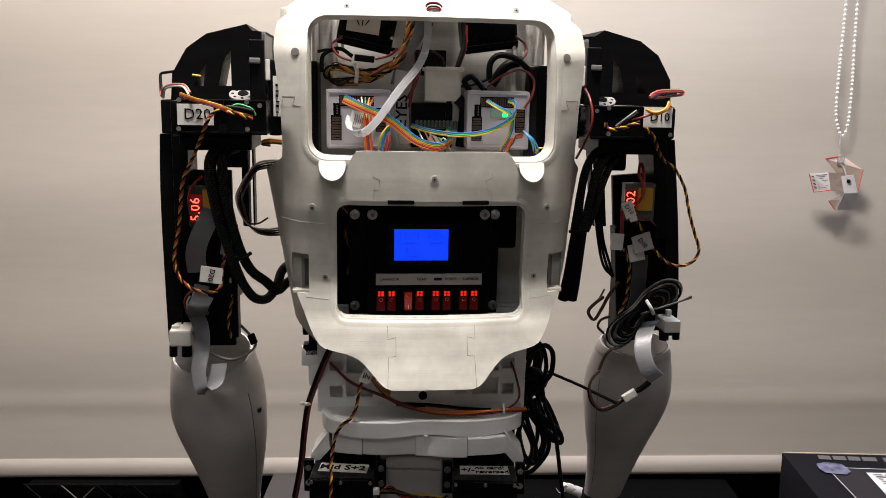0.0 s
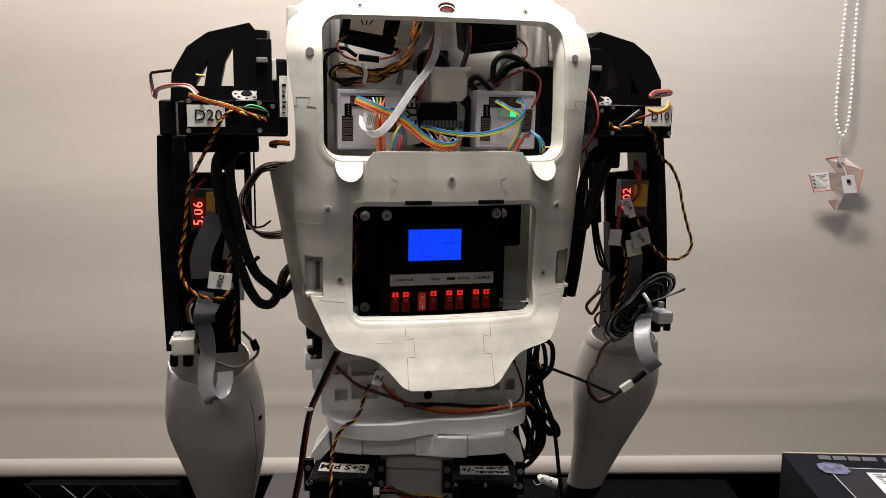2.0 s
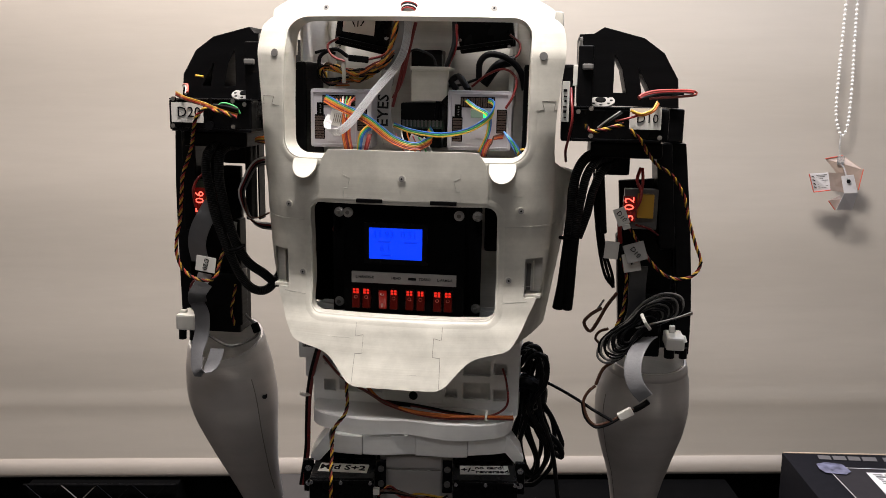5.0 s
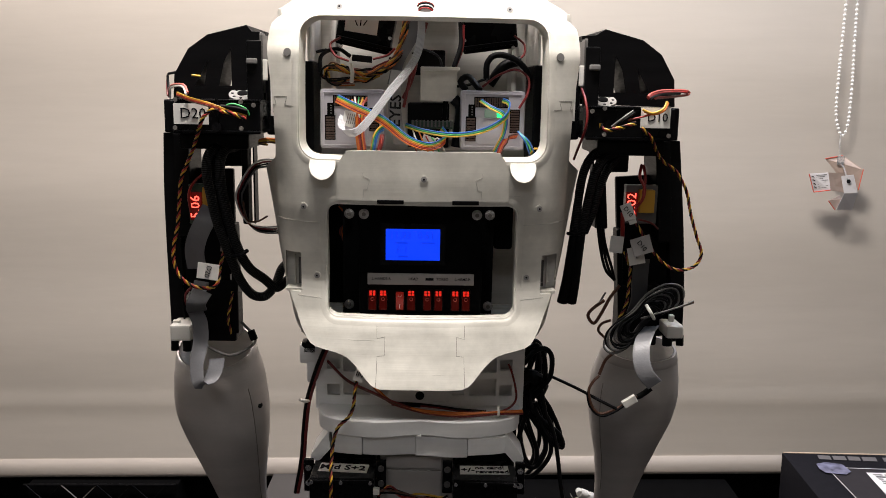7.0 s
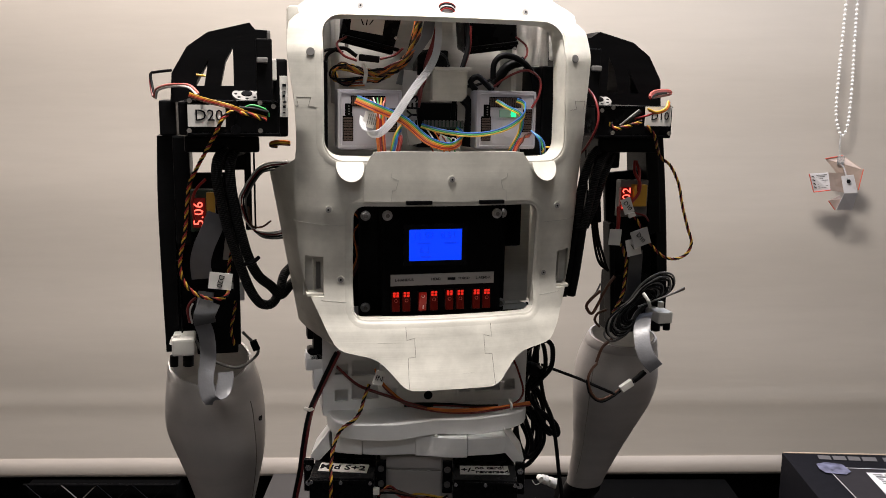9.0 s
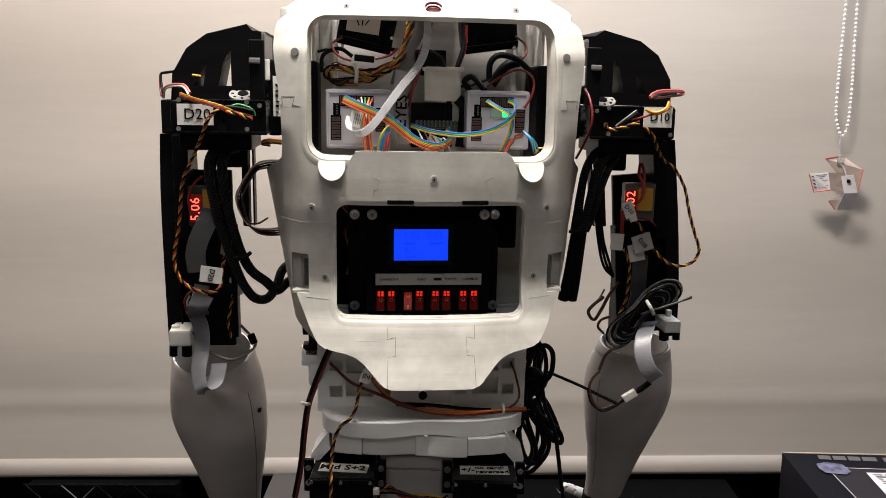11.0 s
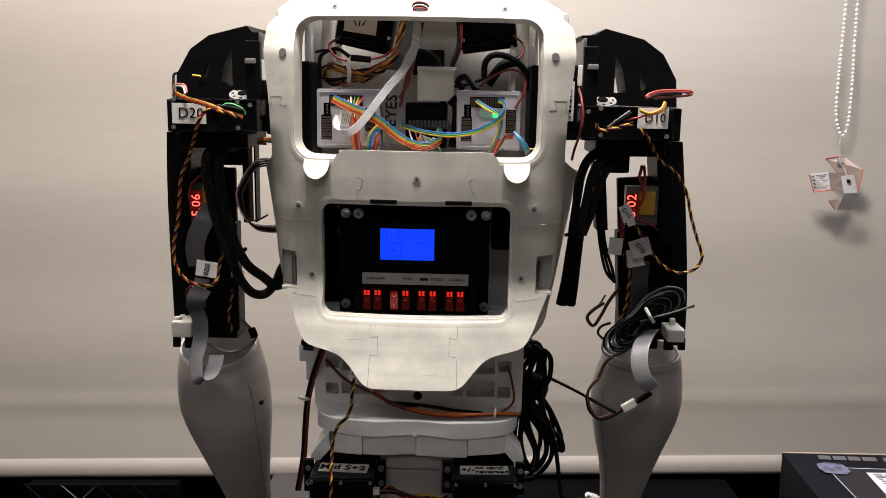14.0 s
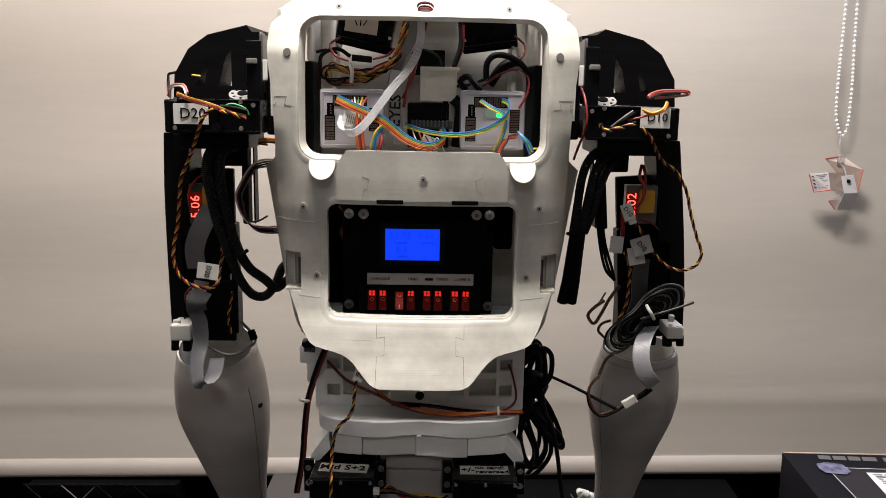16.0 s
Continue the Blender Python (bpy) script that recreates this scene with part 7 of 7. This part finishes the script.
# the twisted lead under the chest: its upper half sways with the body, its lower half hangs still over the servo
upper = [(-0.0618, -0.1, 0.101), (-0.0652, -0.102, 0.0873), (-0.0676, -0.103, 0.0717), (-0.0733, -0.106, 0.0599), (-0.0848, -0.112, 0.051), (-0.0901, -0.118, 0.039), (-0.0913, -0.128, 0.0275)]
lower = [upper[-1], (-0.0919, -0.138, 0.0131), (-0.0907, -0.142, 0.0014), (-0.0915, -0.141, -0.0114), (-0.0905, -0.141, -0.0250), (-0.0912, -0.141, -0.0450), (-0.0905, -0.141, -0.0800)]
foot = upper[-1]
hang = twisted("hanging_lead", [(p[0] - foot[0], p[1] - foot[1], p[2] - foot[2]) for p in upper], 0.00105, DARK_TRIO, hips, "yellow, red and black twisted lead", turns=66)
hang.matrix_local = Matrix.Translation(foot)
twisted("hanging_lead", lower, 0.00105, DARK_TRIO, hips, "yellow, red and black twisted lead", turns=66)


# ---- what moves ----
def motions():
    """The upper body swings from side to side on its waist."""
    headings = [(0.0, 5.8), (0.9, 5.8), (1.1, 6.2), (1.3, 7.0), (1.5, 8.16), (1.6, 9.4), (1.7, 10.4), (1.8, 11.5), (1.9, 12.5), (2.0, 12.94),
                (2.1, 13.2), (2.5, 13.23), (2.6, 12.9), (2.8, 10.2), (2.9, 8.6), (3.0, 7.05), (3.1, 6.0), (3.3, 3.0), (3.5, 0.48),
                (3.7, -1.9), (3.9, -4.1), (4.0, -5.03), (4.2, -6.2), (4.5, -7.2), (5.2, -7.8), (5.9, -7.1), (6.3, -5.2), (6.5, -3.66),
                (6.8, -0.7), (7.0, 1.38), (7.2, 3.5), (7.5, 6.28), (7.8, 8.4), (8.0, 9.55), (8.5, 11.65), (9.0, 13.24), (9.2, 13.6),
                (9.6, 13.5), (10.2, 11.3), (10.8, 7.2), (11.3, 3.2), (11.5, 1.46), (11.7, -0.6), (12.0, -2.77), (12.5, -3.36),
                (13.0, -3.42), (13.5, -3.24), (13.8, -2.4), (14.0, -1.57), (14.5, -0.28), (15.0, 0.42), (15.5, 0.94), (16.0, 1.17)]
    walk(robot, [(t, robot_pose(h)) for t, h in headings])
    walk(hang, [(t, Matrix.Translation(foot) @ pose(0, 0, 0, 0, (h - 5.8) * 0.9, 0)) for t, h in headings])


motions()
